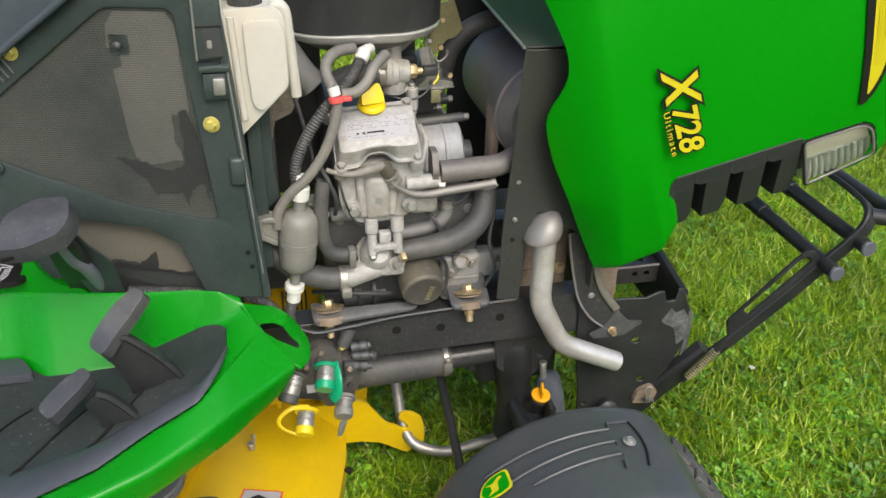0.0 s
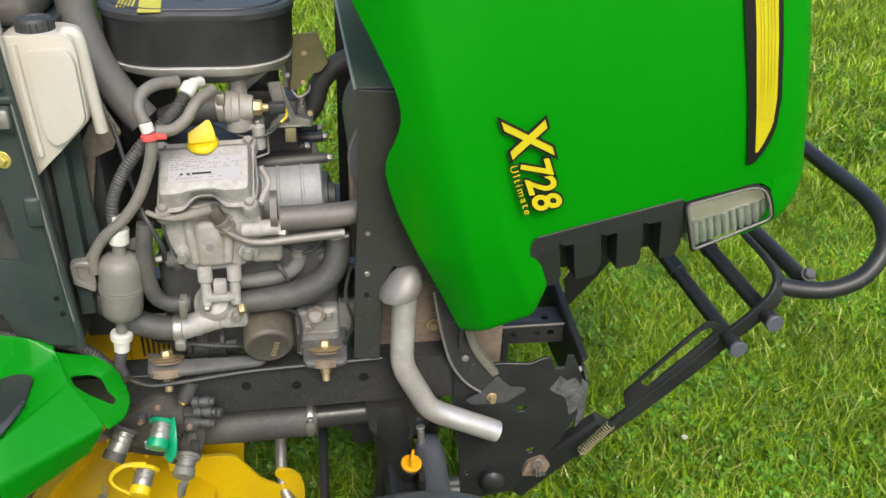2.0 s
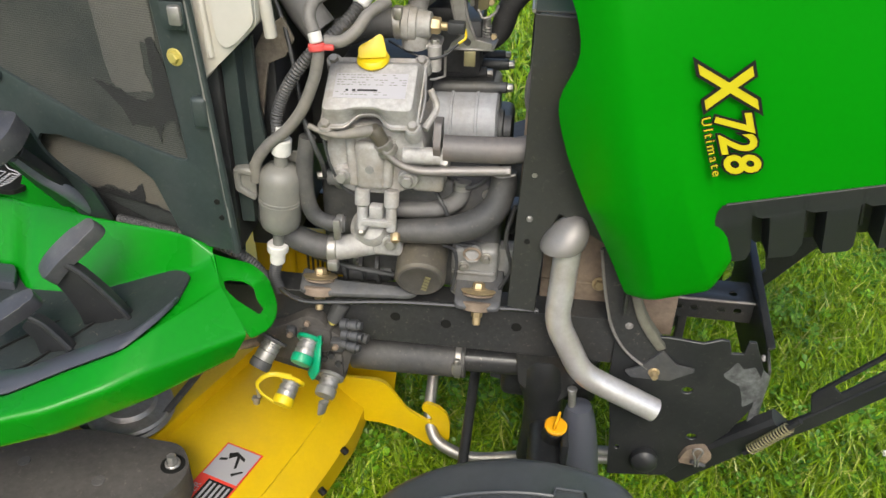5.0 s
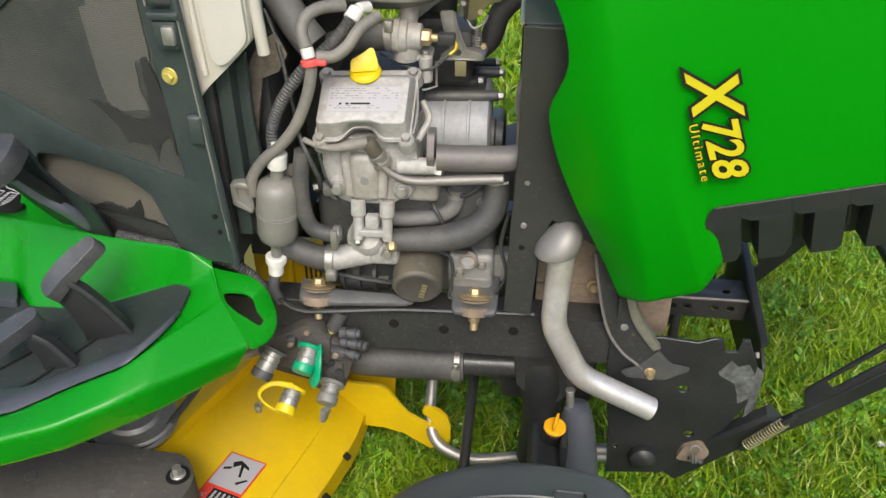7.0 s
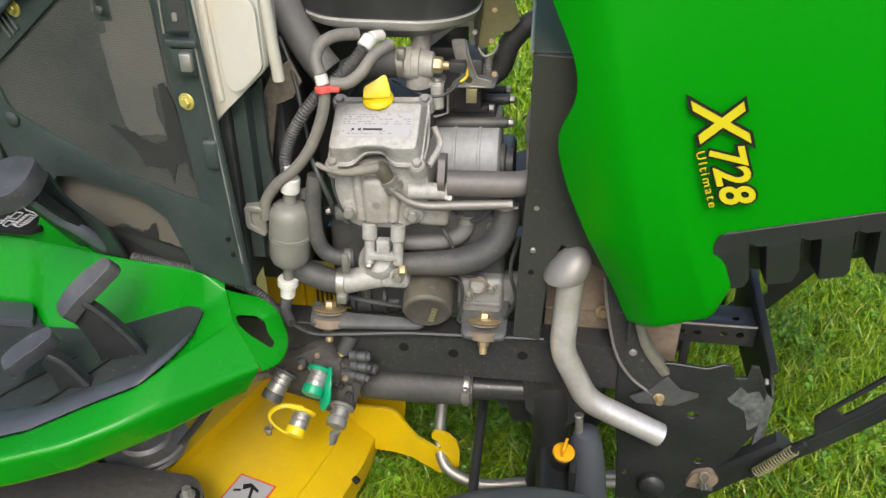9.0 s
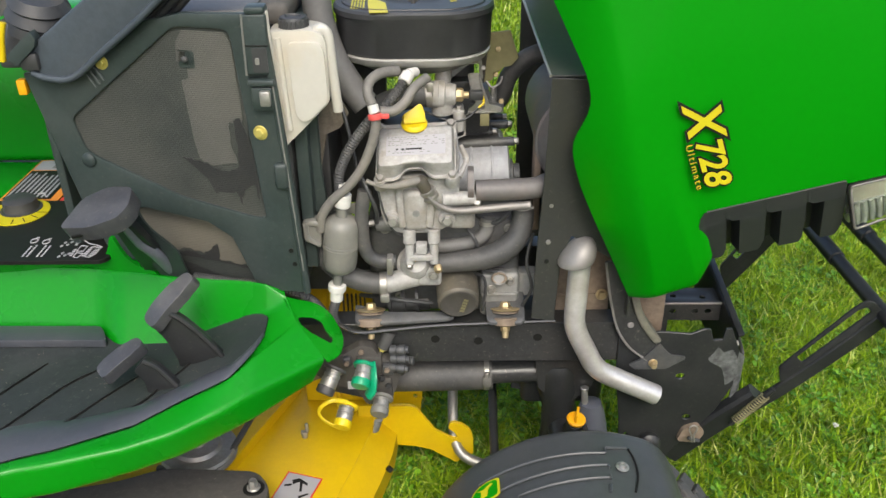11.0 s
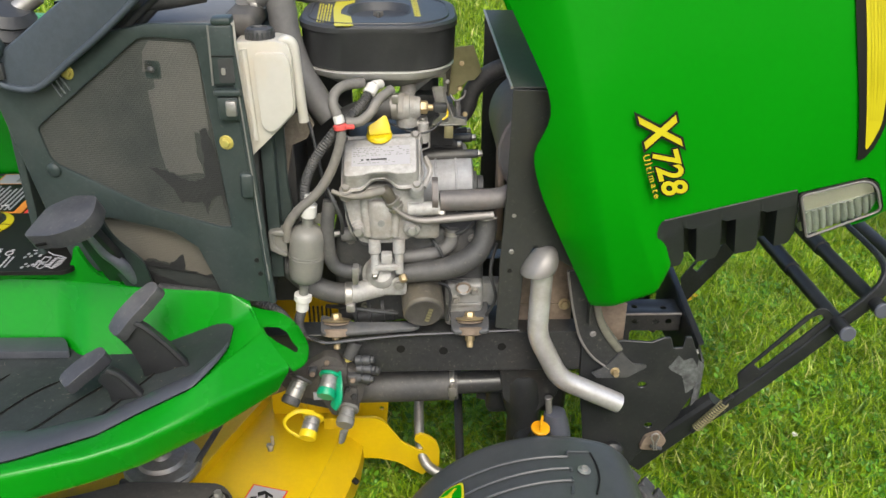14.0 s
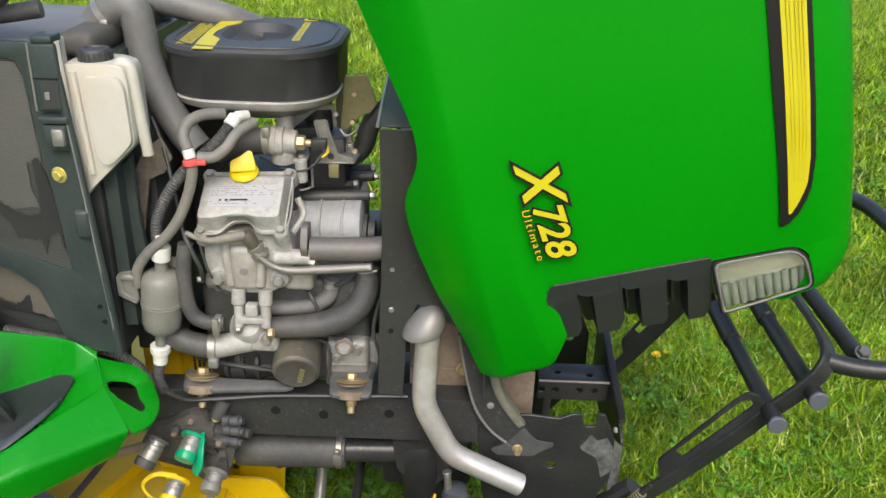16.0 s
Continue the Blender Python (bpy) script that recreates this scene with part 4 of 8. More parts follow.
M["mesh"] = mesh_material("dusty_wire_mesh", (0.031, 0.037, 0.033), (0.074, 0.077, 0.065), (0.016, 0.018, 0.016))
M["dust"] = mesh_material("clogged_mesh", (0.078, 0.078, 0.068), (0.118, 0.113, 0.097), (0.055, 0.055, 0.048))
M["brown_dust"] = material("brown_dust", (0.165, 0.140, 0.108), 0.9, vary=0.25, scale=24, grain=350, bump=0.6, fleck=0.35, wear=(0.07, 0.065, 0.055), wear_amount=0.5, wear_scale=30)
M["clean_mesh"] = mesh_material("clean_dark_mesh", (0.018, 0.019, 0.018), (0.032, 0.033, 0.030), (0.006, 0.006, 0.006))
screen = part("mesh_screen", plate(SCREEN, 0.002, lambda u, v, w: screen_place(u, v, w + 0.006), w=0), "mesh", side_panel, "fine wire-mesh screen clogged with dust")


def ragged(pts, amp, seed, n=6):
    rng = random.Random(seed)
    out = []
    for (a, b), (c, d) in zip(pts, pts[1:] + pts[:1]):
        for k in range(n):
            t = k / n
            j = amp if 0 < k else amp * 0.3
            out.append((a + (c - a) * t + rng.uniform(-j, j), b + (d - b) * t + rng.uniform(-j, j)))
    return out


part("dust_patch", plate([(-0.262, 0.985), (-0.25, 1.002), (-0.185, 1.002), (-0.176, 0.985)] + ragged([(-0.172, 0.87), (-0.178, 0.862), (-0.195, 0.865), (-0.198, 0.83), (-0.19, 0.80)], 0.002, 4, 3)[:13] + ragged([(-0.19, 0.795), (-0.232, 0.79), (-0.252, 0.80)], 0.003, 5, 5)[:11] + [(-0.257, 0.83), (-0.262, 0.925), (-0.25, 0.93), (-0.25, 0.955), (-0.266, 0.955)], 0.0008, lambda u, v, w: screen_place(u, v, w + 0.0045), w=0), "dust", screen, "grey dust caked on the mesh")
part("clean_patch", plate(ragged([(-0.188, 0.868), (-0.176, 0.872), (-0.164, 0.83), (-0.158, 0.76), (-0.160, 0.735), (-0.166, 0.762), (-0.184, 0.752), (-0.190, 0.724), (-0.197, 0.747), (-0.232, 0.742), (-0.25, 0.772), (-0.282, 0.802), (-0.252, 0.797), (-0.226, 0.785), (-0.205, 0.782), (-0.188, 0.792), (-0.185, 0.83)], 0.0022, 6, 4), 0.0008, lambda u, v, w: screen_place(u, v, w + 0.0036), w=0), "clean_mesh", screen, "dark mesh where the dust has fallen away")
part("bolt", hexbolt(screen_place(-0.145, 0.853, -0.001), (-0.23, -1, 0), 0.0075, 0.006, 0.0115), "gold_bolt", side_panel, "yellow zinc screw")
part("bolt", hexbolt(screen_place(-0.388, 0.948, -0.001), (-0.23, -1, 0), 0.0075, 0.006, 0.0115), "gold_bolt", side_panel)
part("screw", lathe(screen_place(-0.251, 0.959, 0.004), (-0.23, -1, 0), [(0, 0.005), (0.003, 0.005), (0.005, 0.002)], 12), "dark_cast", side_panel)
part("screw_tab", plate(rounded([(-0.262, 0.945), (-0.236, 0.945), (-0.236, 0.973), (-0.262, 0.973)], 0.004), 0.002, lambda u, v, w: screen_place(u, v, w + 0.0045)), "slate_plastic", side_panel)
part("plug", lathe(screen_place(-0.444, 0.784, 0.0), (-0.23, -1, 0), [(0, 0.012), (0.004, 0.012), (0.007, 0.008), (0.008, 0.0)], 18), "slate_plastic", side_panel)
latch = part("latch", box((-0.148, -0.236, 0.893), (-0.118, -0.224, 0.928), 0.002), "slate_plastic", side_panel)
part("latch_button", box((-0.136, -0.243, 0.900), (-0.120, -0.234, 0.924), 0.003), "steel", latch)
part("panel_ledge", box((-0.152, -0.240, 0.930), (-0.112, -0.222, 0.940), 0.003), "slate_plastic", side_panel)
column_box = part("panel_corner", box((-0.152, -0.234, 0.945), (-0.116, -0.212, 1.034), 0.004, 3), "slate_plastic", side_panel)
part("corner_cap", box((-0.146, -0.236, 1.033), (-0.117, -0.205, 1.044), 0.004, 2), "slate_plastic", column_box)
part("corner_seam", box((-0.151, -0.2352, 0.988), (-0.117, -0.2335, 0.990), 0.0004, 1), "black_decal", column_box)
# flat plate, no hollow: the recess's shade is its dark colour
part("corner_recess", plate(rounded([(-0.141, 0.950), (-0.119, 0.950), (-0.119, 0.986), (-0.141, 0.986)], 0.003), 0.001, side_plane(-0.2352), w=0), "black_plastic", column_box)
part("corner_tab", plate(rounded([(-0.137, 0.962), (-0.131, 0.962), (-0.131, 0.972), (-0.137, 0.972)], 0.002), 0.003, side_plane(-0.2375), w=0.001), "steel", column_box)
part("corner_edge", tube([(-0.152, -0.2345, 0.946), (-0.150, -0.2345, 1.034)], 0.0015, 8, straight=True), "capsule", column_box, "pale worn edge")
part("clip", box((-0.128, -0.240, 0.765), (-0.106, -0.226, 0.808), 0.006, 3), "slate_plastic", side_panel)
for x, z in ((-0.116, 0.653), (-0.112, 0.628)):
    part("slot_hole", cyl((x, -0.2305, z), (x, -0.2285, z), 0.004, w=0.0002, segs=10), "black_decal", side_panel)
# the lower opening and the radiator behind
LOW = [(-0.44, 0.55), (-0.16, 0.55), (-0.16, 0.72), (-0.44, 0.72)]
M["matted"] = mesh_material("dust_matted_mesh", (0.118, 0.107, 0.084), (0.155, 0.142, 0.113), (0.088, 0.079, 0.062))
low = part("lower_mesh", plate(LOW, 0.002, lambda u, v, w: screen_place(u, v, w + 0.03), w=0), "mesh", side_panel)
part("dust_patch", plate([(-0.425, 0.725), (-0.235, 0.715), (-0.205, 0.68)] + ragged([(-0.2, 0.601), (-0.22, 0.597), (-0.232, 0.603), (-0.254, 0.606), (-0.251, 0.635), (-0.263, 0.626), (-0.279, 0.613), (-0.298, 0.617), (-0.309, 0.62), (-0.335, 0.612)], 0.003, 8, 3) + [(-0.425, 0.612)], 0.0008, lambda u, v, w: screen_place(u, v, w + 0.028), w=0), "matted", low, "mesh matted with brown dust")
part("clean_patch", plate(ragged([(-0.425, 0.610)] + [(-0.335, 0.61), (-0.309, 0.618), (-0.298, 0.615), (-0.279, 0.611), (-0.263, 0.624), (-0.251, 0.633), (-0.254, 0.604), (-0.232, 0.601), (-0.22, 0.595)] + [(-0.200, 0.597)], 0.003, 5, 3) + [(-0.200, 0.555), (-0.425, 0.555)], 0.0006, lambda u, v, w: screen_place(u, v, w + 0.0265), w=0), "clean_mesh", low, "dark mesh rubbed clean")
part("panel_post", plate(rounded([(-0.395, 0.760), (-0.345, 0.756), (-0.345, 0.715), (-0.334, 0.685), (-0.318, 0.660), (-0.308, 0.640), (-0.306, 0.570), (-0.350, 0.570)], [0.002, 0.004, 0.02, 0.02, 0.02, 0.012, 0.004, 0.002], 4), 0.006, lambda u, v, w: (u, -0.250 + (0.744 - v) * 0.42 + w, v), w=0.002), "slate_plastic", side_panel)
radiator = part("radiator", box((-0.145, -0.19, 0.55), (-0.105, 0.19, 1.0), 0.004), "black_plastic", tractor)
part("fan_shroud", plate([(-0.19, 0.60), (0.19, 0.60), (0.19, 1.0), (-0.19, 1.0)], 0.02, lambda u, v, w: (-0.10 + w, u, v), [ring_pts(0, 0.79, 0.15, 28)]), "slate_plastic", tractor, "dark plastic fan shroud")
part("shroud_flap", plate([(-0.130, 0.79), (-0.124, 0.806), (-0.065, 0.866), (-0.066, 0.767), (-0.060, 0.706), (-0.078, 0.690), (-0.115, 0.60), (-0.130, 0.60)], 0.010, side_plane(-0.165), w=0.002), "slate_plastic", tractor)
part("shroud_tab", plate([(-0.092, 0.775), (-0.079, 0.827), (-0.060, 0.862), (-0.034, 0.880), (-0.020, 0.850), (-0.034, 0.826), (-0.058, 0.815), (-0.068, 0.770), (-0.075, 0.73)], 0.006, side_plane(-0.13)), "brown_dust", tractor)
part("dark_backing", box((-0.125, -0.10, 0.50), (-0.060, 0.14, 0.90), 0.004), "black_plastic", tractor)
part("rear_panel", box((-0.51, 0.13, 0.55), (-0.12, 0.145, 1.0), 0.004), "slate_plastic", tractor)
part("rear_bulkhead", box((-0.52, -0.12, 0.55), (-0.505, 0.13, 0.92), 0.004), "slate_plastic", tractor)

# coolant bottle
TANK = rounded([(-0.121, 1.004), (-0.060, 1.006), (-0.041, 1.000), (-0.037, 0.985), (-0.037, 0.898), (-0.063, 0.872), (-0.105, 0.832), (-0.119, 0.815)], [0.006, 0.010, 0.006, 0.006, 0.008, 0.006, 0.006, 0.004])
tank = part("coolant_bottle", plate(TANK, 0.06, lambda u, v, w: (u, -0.215 + w, v), w=0.006, segs=3), "white_tank", tractor, "milky white plastic coolant bottle, slightly yellowed")
part("tank_pad", plate(rounded([(-0.091, 0.990), (-0.046, 0.990), (-0.039, 0.975), (-0.038, 0.902), (-0.064, 0.875), (-0.078, 0.869), (-0.087, 0.880), (-0.090, 0.93)], 0.009), 0.014, lambda u, v, w: (u, -0.2235 + w, v), w=0.0055, segs=3), "white_tank", tank)
part("tank_mould", tube([(-0.106, -0.2155, 0.995), (-0.103, -0.2155, 0.92), (-0.100, -0.2155, 0.855)], 0.005, 8), "white_tank", tank)
part("tank_cap", lathe((-0.085, -0.188, 0.998), (0, 0, 1), [(0, 0.019), (0.004, 0.021), (0.018, 0.021), (0.022, 0.019), (0.023, 0.012), (0.021, 0.011), (0.021, 0.0)], 26), "black_plastic", tank, "black ribbed screw cap")
for i in range(20):
    a = i * math.pi / 10
    part("cap_rib", cyl((-0.085 + 0.021 * math.cos(a), -0.188 + 0.021 * math.sin(a), 1.001), (-0.085 + 0.021 * math.cos(a), -0.188 + 0.021 * math.sin(a), 1.017), 0.0015, segs=6, w=0.0004), "black_plastic", tank)
part("tank_tube", tube([(-0.060, -0.195, 0.985), (-0.048, -0.200, 1.004), (-0.036, -0.200, 0.998), (-0.033, -0.200, 0.97), (-0.030, -0.199, 0.92), (-0.0275, -0.197, 0.878)], 0.0078, 14), "white_tank", tank)
part("tank_strip", tube([(-0.120, -0.222, 1.035), (-0.118, -0.222, 0.93), (-0.116, -0.221, 0.815)], 0.006, 8), "white_tank", tank)
part("tank_bracket", box((-0.138, -0.210, 1.0), (-0.12, -0.192, 1.036), 0.003), "white_tank", tank)

# ---- engine ----
# core boxes coloured dark to give the shade in the gaps between engine parts
engine = part("engine", join(box((0.0, -0.13, 0.47), (0.265, 0.16, 0.66), 0.012, 3), box((0.02, -0.09, 0.64), (0.150, 0.12, 0.80), 0.012, 3)), "dark_cast", tractor, "grey cast-aluminium twin engine, dusty")
CO, CX, CV, CN = Vector((0.088, -0.1416, 0.788)), Vector((1, 0, 0.05)), Vector((0, 0.83, 0.56)), Vector((0, -0.56, 0.83))


def cover_at(x, v, h):
    return CO + CX * x + CV * v + CN * h


def arch(x):
    """How far the lower edge is drawn up round the spark plug."""
    return 0.021 * math.exp(-((x + 0.002) / 0.023) ** 4)


def cover_body():
    """A cast box on the sloping flange: steep sides, a flat labelled top and an arch at the lower edge."""
    bm = bmesh.new()
    rings = []
    for h, hx, v0, v1, r in ((-0.004, 0.0655, -0.055, 0.052, 0.010), (0.006, 0.0650, -0.055, 0.052, 0.010), (0.0065, 0.0628, -0.052, 0.044, 0.010), (0.012, 0.0615, -0.050, 0.041, 0.010),
                             (0.029, 0.0595, -0.0475, 0.0265, 0.008), (0.0325, 0.0583, -0.046, 0.0245, 0.007), (0.0338, 0.0560, -0.0435, 0.0225, 0.006)):
        loop = []
        steps = 26
        for i in range(steps + 1):
            x = -hx + r + (2 * hx - 2 * r) * i / steps
            k = max(0.0, 1 - max(0.0, h) / 0.030)
            loop.append((x, v0 + arch(x) * (0.25 + 0.75 * k)))
        for cx, cy, a0 in ((hx - r, v0 + r, 270), (hx - r, v1 - r, 0), (-hx + r, v1 - r, 90), (-hx + r, v0 + r, 180)):
            if a0 == 0:
                loop += [(cx + r * math.cos(radians(a0 + 90 * i / 5)), cy + r * math.sin(radians(a0 + 90 * i / 5))) for i in range(6)]
            else:
                loop += [(cx + r * math.cos(radians(a0 + 90 * i / 5)), cy + r * math.sin(radians(a0 + 90 * i / 5))) for i in range(1 if a0 == 270 else 0, 5 if a0 == 180 else 6)]
        rings.append([bm.verts.new(cover_at(x, v, h)) for x, v in loop])
    for a, b in zip(rings, rings[1:]):
        for i in range(len(a)):
            j = (i + 1) % len(a)
            bm.faces.new((a[i], a[j], b[j], b[i]))
    bm.faces.new(rings[0][::-1])
    bm.faces.new(rings[-1])
    bmesh.ops.recalc_face_normals(bm, faces=bm.faces)
    return bm


cover = part("valve_cover", cover_body(), "alu", engine, "cast valve cover with a printed label", sharp=32)
for x, v in ((-0.0625, 0.0475), (0.0575, 0.0475), (0.0585, -0.0535), (-0.0570, -0.0525)):
    part("bolt_boss", cyl(cover_at(x, v, -0.016), cover_at(x, v, 0.006), 0.0125, 0.0108, 18), "alu", cover)
    part("cover_bolt", hexbolt(cover_at(x, v, 0.0065), CN, 0.0068, 0.0065, 0.0098), "steel", cover)
part("cover_rim", tube([cover_at(-0.058 + 0.116 * i / 20, -0.0565 + arch(-0.058 + 0.116 * i / 20), 0.0055) for i in range(21)], 0.0022, 8, 2), "steel", cover, "bright machined flange edge")
part("cover_rim", tube([cover_at(0.0665, -0.046, 0.004), cover_at(0.0690, -0.016, 0.004), cover_at(0.0650, 0.030, 0.004)], 0.0022, 8, 4), "steel", cover)
LM = Matrix.Translation(cover_at(0.001, -0.0105, 0.0340)) @ Matrix((CX.normalized(), CV.normalized(), CN.normalized())).transposed().to_4x4()
engine_label = part("engine_label", plate([(-0.0475, -0.0185), (0.0470, -0.0185), (0.0470, 0.0185), (-0.0475, 0.0185)], 0.0005, frame_plane(LM), w=0), "label_white", cover, "white printed engine label")
rng = random.Random(3)
for r in range(9):
    x = -0.045
    while x < (0.042 if r < 5 else 0.030):
        L = rng.uniform(0.002, 0.006)
        if r not in (5, 6) and rng.random() < (0.85 if x < -0.012 else 0.40):
            y = 0.0165 - r * 0.0037
            part("print_line", plate([(x, y), (x + L, y), (x + L, y - 0.0011), (x, y - 0.0011)], 0.0002, lambda u, v, w: LM @ Vector((u, v, w + 0.0006)), w=0), "capsule", engine_label)
        x += L + 0.0018
for x, L in ((-0.032, 0.0035), (-0.0235, 0.0045), (-0.0165, 0.026)):
    part("print_line", plate([(x, -0.0085), (x + L, -0.0085), (x + L, -0.0058), (x, -0.0058)], 0.0003, lambda u, v, w: LM @ Vector((u, v, w + 0.0006)), w=0), "black_decal", engine_label)
cap = part("oil_cap", lathe(cover_at(-0.002, 0.029, 0.029), (0, -0.34, 0.94), [(0, 0.015), (0.003, 0.0200), (0.006, 0.0215), (0.010, 0.0200), (0.0125, 0.017), (0.013, 0.0)], 30), "yellow_plastic", cover, "yellow plastic oil filler cap")
CAPM = Matrix.Translation(cover_at(-0.001, 0.027, 0.041)) @ Matrix.Rotation(radians(14), 4, "Z") @ Matrix.Rotation(radians(66), 4, "X") @ Matrix.Translation((0, 0, -0.007))
part("cap_grip", plate(rounded([(-0.019, 0), (0.017, 0), (0.017, 0.012), (0.0135, 0.028), (0.009, 0.030), (-0.004, 0.022), (-0.018, 0.015)], 0.004), 0.014, frame_plane(CAPM), w=0.0035, segs=2), "yellow_plastic", cap)

# cylinder head below the cover
head = part("cylinder_head", join(
    plate(rounded([(0.030, 0.755), (0.155, 0.755), (0.160, 0.715), (0.150, 0.672), (0.120, 0.655), (0.058, 0.653), (0.034, 0.668), (0.026, 0.705)], 0.012), 0.11, side_plane(-0.172), w=0.010, segs=4),
    box((0.066, -0.184, 0.662), (0.106, -0.165, 0.735), 0.010, 4)), "alu", engine, "cast cylinder head with bolted bosses")
part("head_lug", box((0.14, -0.165, 0.655), (0.185, -0.11, 0.70), 0.008, 3), "alu", head)
part("exhaust_stub", cyl((0.13, -0.172, 0.716), (0.186, -0.168, 0.716), 0.012), "alu", head)
part("head_rib", cyl((0.064, -0.176, 0.668), (0.058, -0.170, 0.740), 0.0075), "alu", head)
part("head_rib", cyl((0.108, -0.176, 0.668), (0.114, -0.170, 0.740), 0.0075), "alu", head)
part("cast_mark", cyl((0.087, -0.1865, 0.697), (0.087, -0.1875, 0.697), 0.006), "alu_grey", head)
for x, z in ((0.048, 0.682), (0.138, 0.683)):
    b = part("head_bolt", hexbolt((x, -0.184, z), (0, -1, 0.1), 0.0085, 0.008, 0.011), "steel", head)
    part("bolt_boss", cyl((x, -0.16, z - 0.002), (x, -0.181, z), 0.0165, 0.014), "alu", head)
part("spark_boss", lathe((0.112, -0.176, 0.721), (-0.42, -0.22, 0.88), [(0, 0.014), (0.006, 0.0138), (0.007, 0.011), (0.012, 0.011), (0.012, 0.013), (0.018, 0.013), (0.019, 0.010)], 20), "steel", head)
plug = part("spark_plug_boot", lathe((0.105, -0.180, 0.735), (-0.42, -0.22, 0.88), [(0, 0.0100), (0.014, 0.0105), (0.022, 0.0108), (0.028, 0.0085), (0.030, 0.0)], 18), "filter_paint", engine, "brown rubber spark plug boot")
part("ignition_lead", tube([(0.094, -0.187, 0.757), (0.074, -0.192, 0.754), (0.050, -0.193, 0.749), (0.028, -0.191, 0.750), (0.008, -0.188, 0.757)], [0.0075, 0.0075, 0.0055, 0.004, 0.004], 10), "grey_rubber", engine)
part("cover_pipe", tube([(0.105, -0.186, 0.728), (0.130, -0.186, 0.708), (0.158, -0.184, 0.700), (0.20, -0.180, 0.7015), (0.272, -0.176, 0.706)], [0.0045, 0.005, 0.0062, 0.0068, 0.0068], 12), "pipe_grey", engine)
part("pipe_nut", hexbolt((0.270, -0.176, 0.7058), (1, 0, 0.05), 0.007, 0.006), "pipe_grey", engine)
# thermostat housing
therm = part("thermostat_housing", join(
    lathe((0.084, -0.150, 0.580), (0, -0.8, 0.6), [(0, 0.034), (0.012, 0.034), (0.016, 0.028), (0.028, 0.025), (0.036, 0.018), (0.039, 0.0)], 30),
    cyl((0.085, -0.165, 0.565), (0.03, -0.176, 0.558), 0.017, 0.0185), box((0.058, -0.18, 0.552), (0.128, -0.14, 0.585), 0.008, 3),
    cyl((0.114, -0.16, 0.575), (0.114, -0.186, 0.580), 0.013)), "alu", engine)
part("housing_bolt", hexbolt((0.114, -0.187, 0.580), (0, -1, 0.1), 0.0075, 0.007, 0.010), "steel", therm)
for x in (0.0745, 0.1155):
    part("stud_pipe", join(cyl((x, -0.178, 0.663), (x, -0.190, 0.604), 0.0075), cyl((x, -0.178, 0.664), (x, -0.184, 0.640), 0.0105)), "alu", therm)
part("stud_bracket", join(box((0.074, -0.196, 0.612), (0.117, -0.182, 0.622), 0.002), box((0.085, -0.192, 0.622), (0.104, -0.176, 0.642), 0.003)), "alu", therm)
part("fitting", hexbolt((0.121, -0.190, 0.600), (0.2, -1, -0.6), 0.007, 0.012), "gold_zinc", therm)
part("fitting", hexbolt((0.074, -0.190, 0.603), (0, -1, -0.6), 0.006, 0.008), "steel", therm)
# coolant hoses
part("coolant_hose", tube([(0.05, -0.184, 0.606), (0.022, -0.186, 0.608), (0.004, -0.187, 0.622), (-0.003, -0.187, 0.655), (-0.002, -0.186, 0.70), (0.004, -0.183, 0.738)], 0.0115, 16), "rubber", engine, "black rubber coolant hose")
part("hose_clamp", join(cyl((0.036, -0.185, 0.6065), (0.046, -0.184, 0.606), 0.0135, segs=20), box((0.036, -0.204, 0.590), (0.046, -0.196, 0.622), 0.002)), "steel", engine)
part("coolant_hose", tube([(0.035, -0.175, 0.557), (0.0, -0.175, 0.560), (-0.035, -0.172, 0.573), (-0.065, -0.165, 0.595), (-0.09, -0.15, 0.62)], 0.0185, 18), "rubber", engine)
part("hose_clamp", join(cyl((0.020, -0.1755, 0.557), (0.034, -0.175, 0.557), 0.021, segs=24), box((0.022, -0.20, 0.532), (0.038, -0.185, 0.548), 0.003)), "steel", engine)
part("coolant_hose", tube([(0.120, -0.172, 0.594), (0.158, -0.172, 0.598), (0.200, -0.172, 0.604), (0.235, -0.168, 0.618), (0.258, -0.160, 0.640), (0.266, -0.152, 0.668), (0.266, -0.148, 0.69)], [0.0165, 0.018, 0.0195, 0.0205, 0.0195, 0.0185, 0.0175], 20), "rubber", engine)
part("hose_clip", tube([(0.246, -0.166, 0.697), (0.262, -0.172, 0.694), (0.282, -0.168, 0.697)], 0.0022, 8), "pipe_grey", engine)
part("coolant_hose", tube([(0.105, -0.135, 0.608), (0.15, -0.135, 0.610), (0.185, -0.135, 0.618), (0.205, -0.133, 0.635), (0.208, -0.130, 0.66)], 0.0125, 16), "duct", engine)
part("hose_clamp", lathe((0.2075, -0.1305, 0.648), (0.02, 0.1, 1), [(0, 0.012), (0, 0.0142), (0.007, 0.0142), (0.007, 0.012)], 22), "steel", engine)
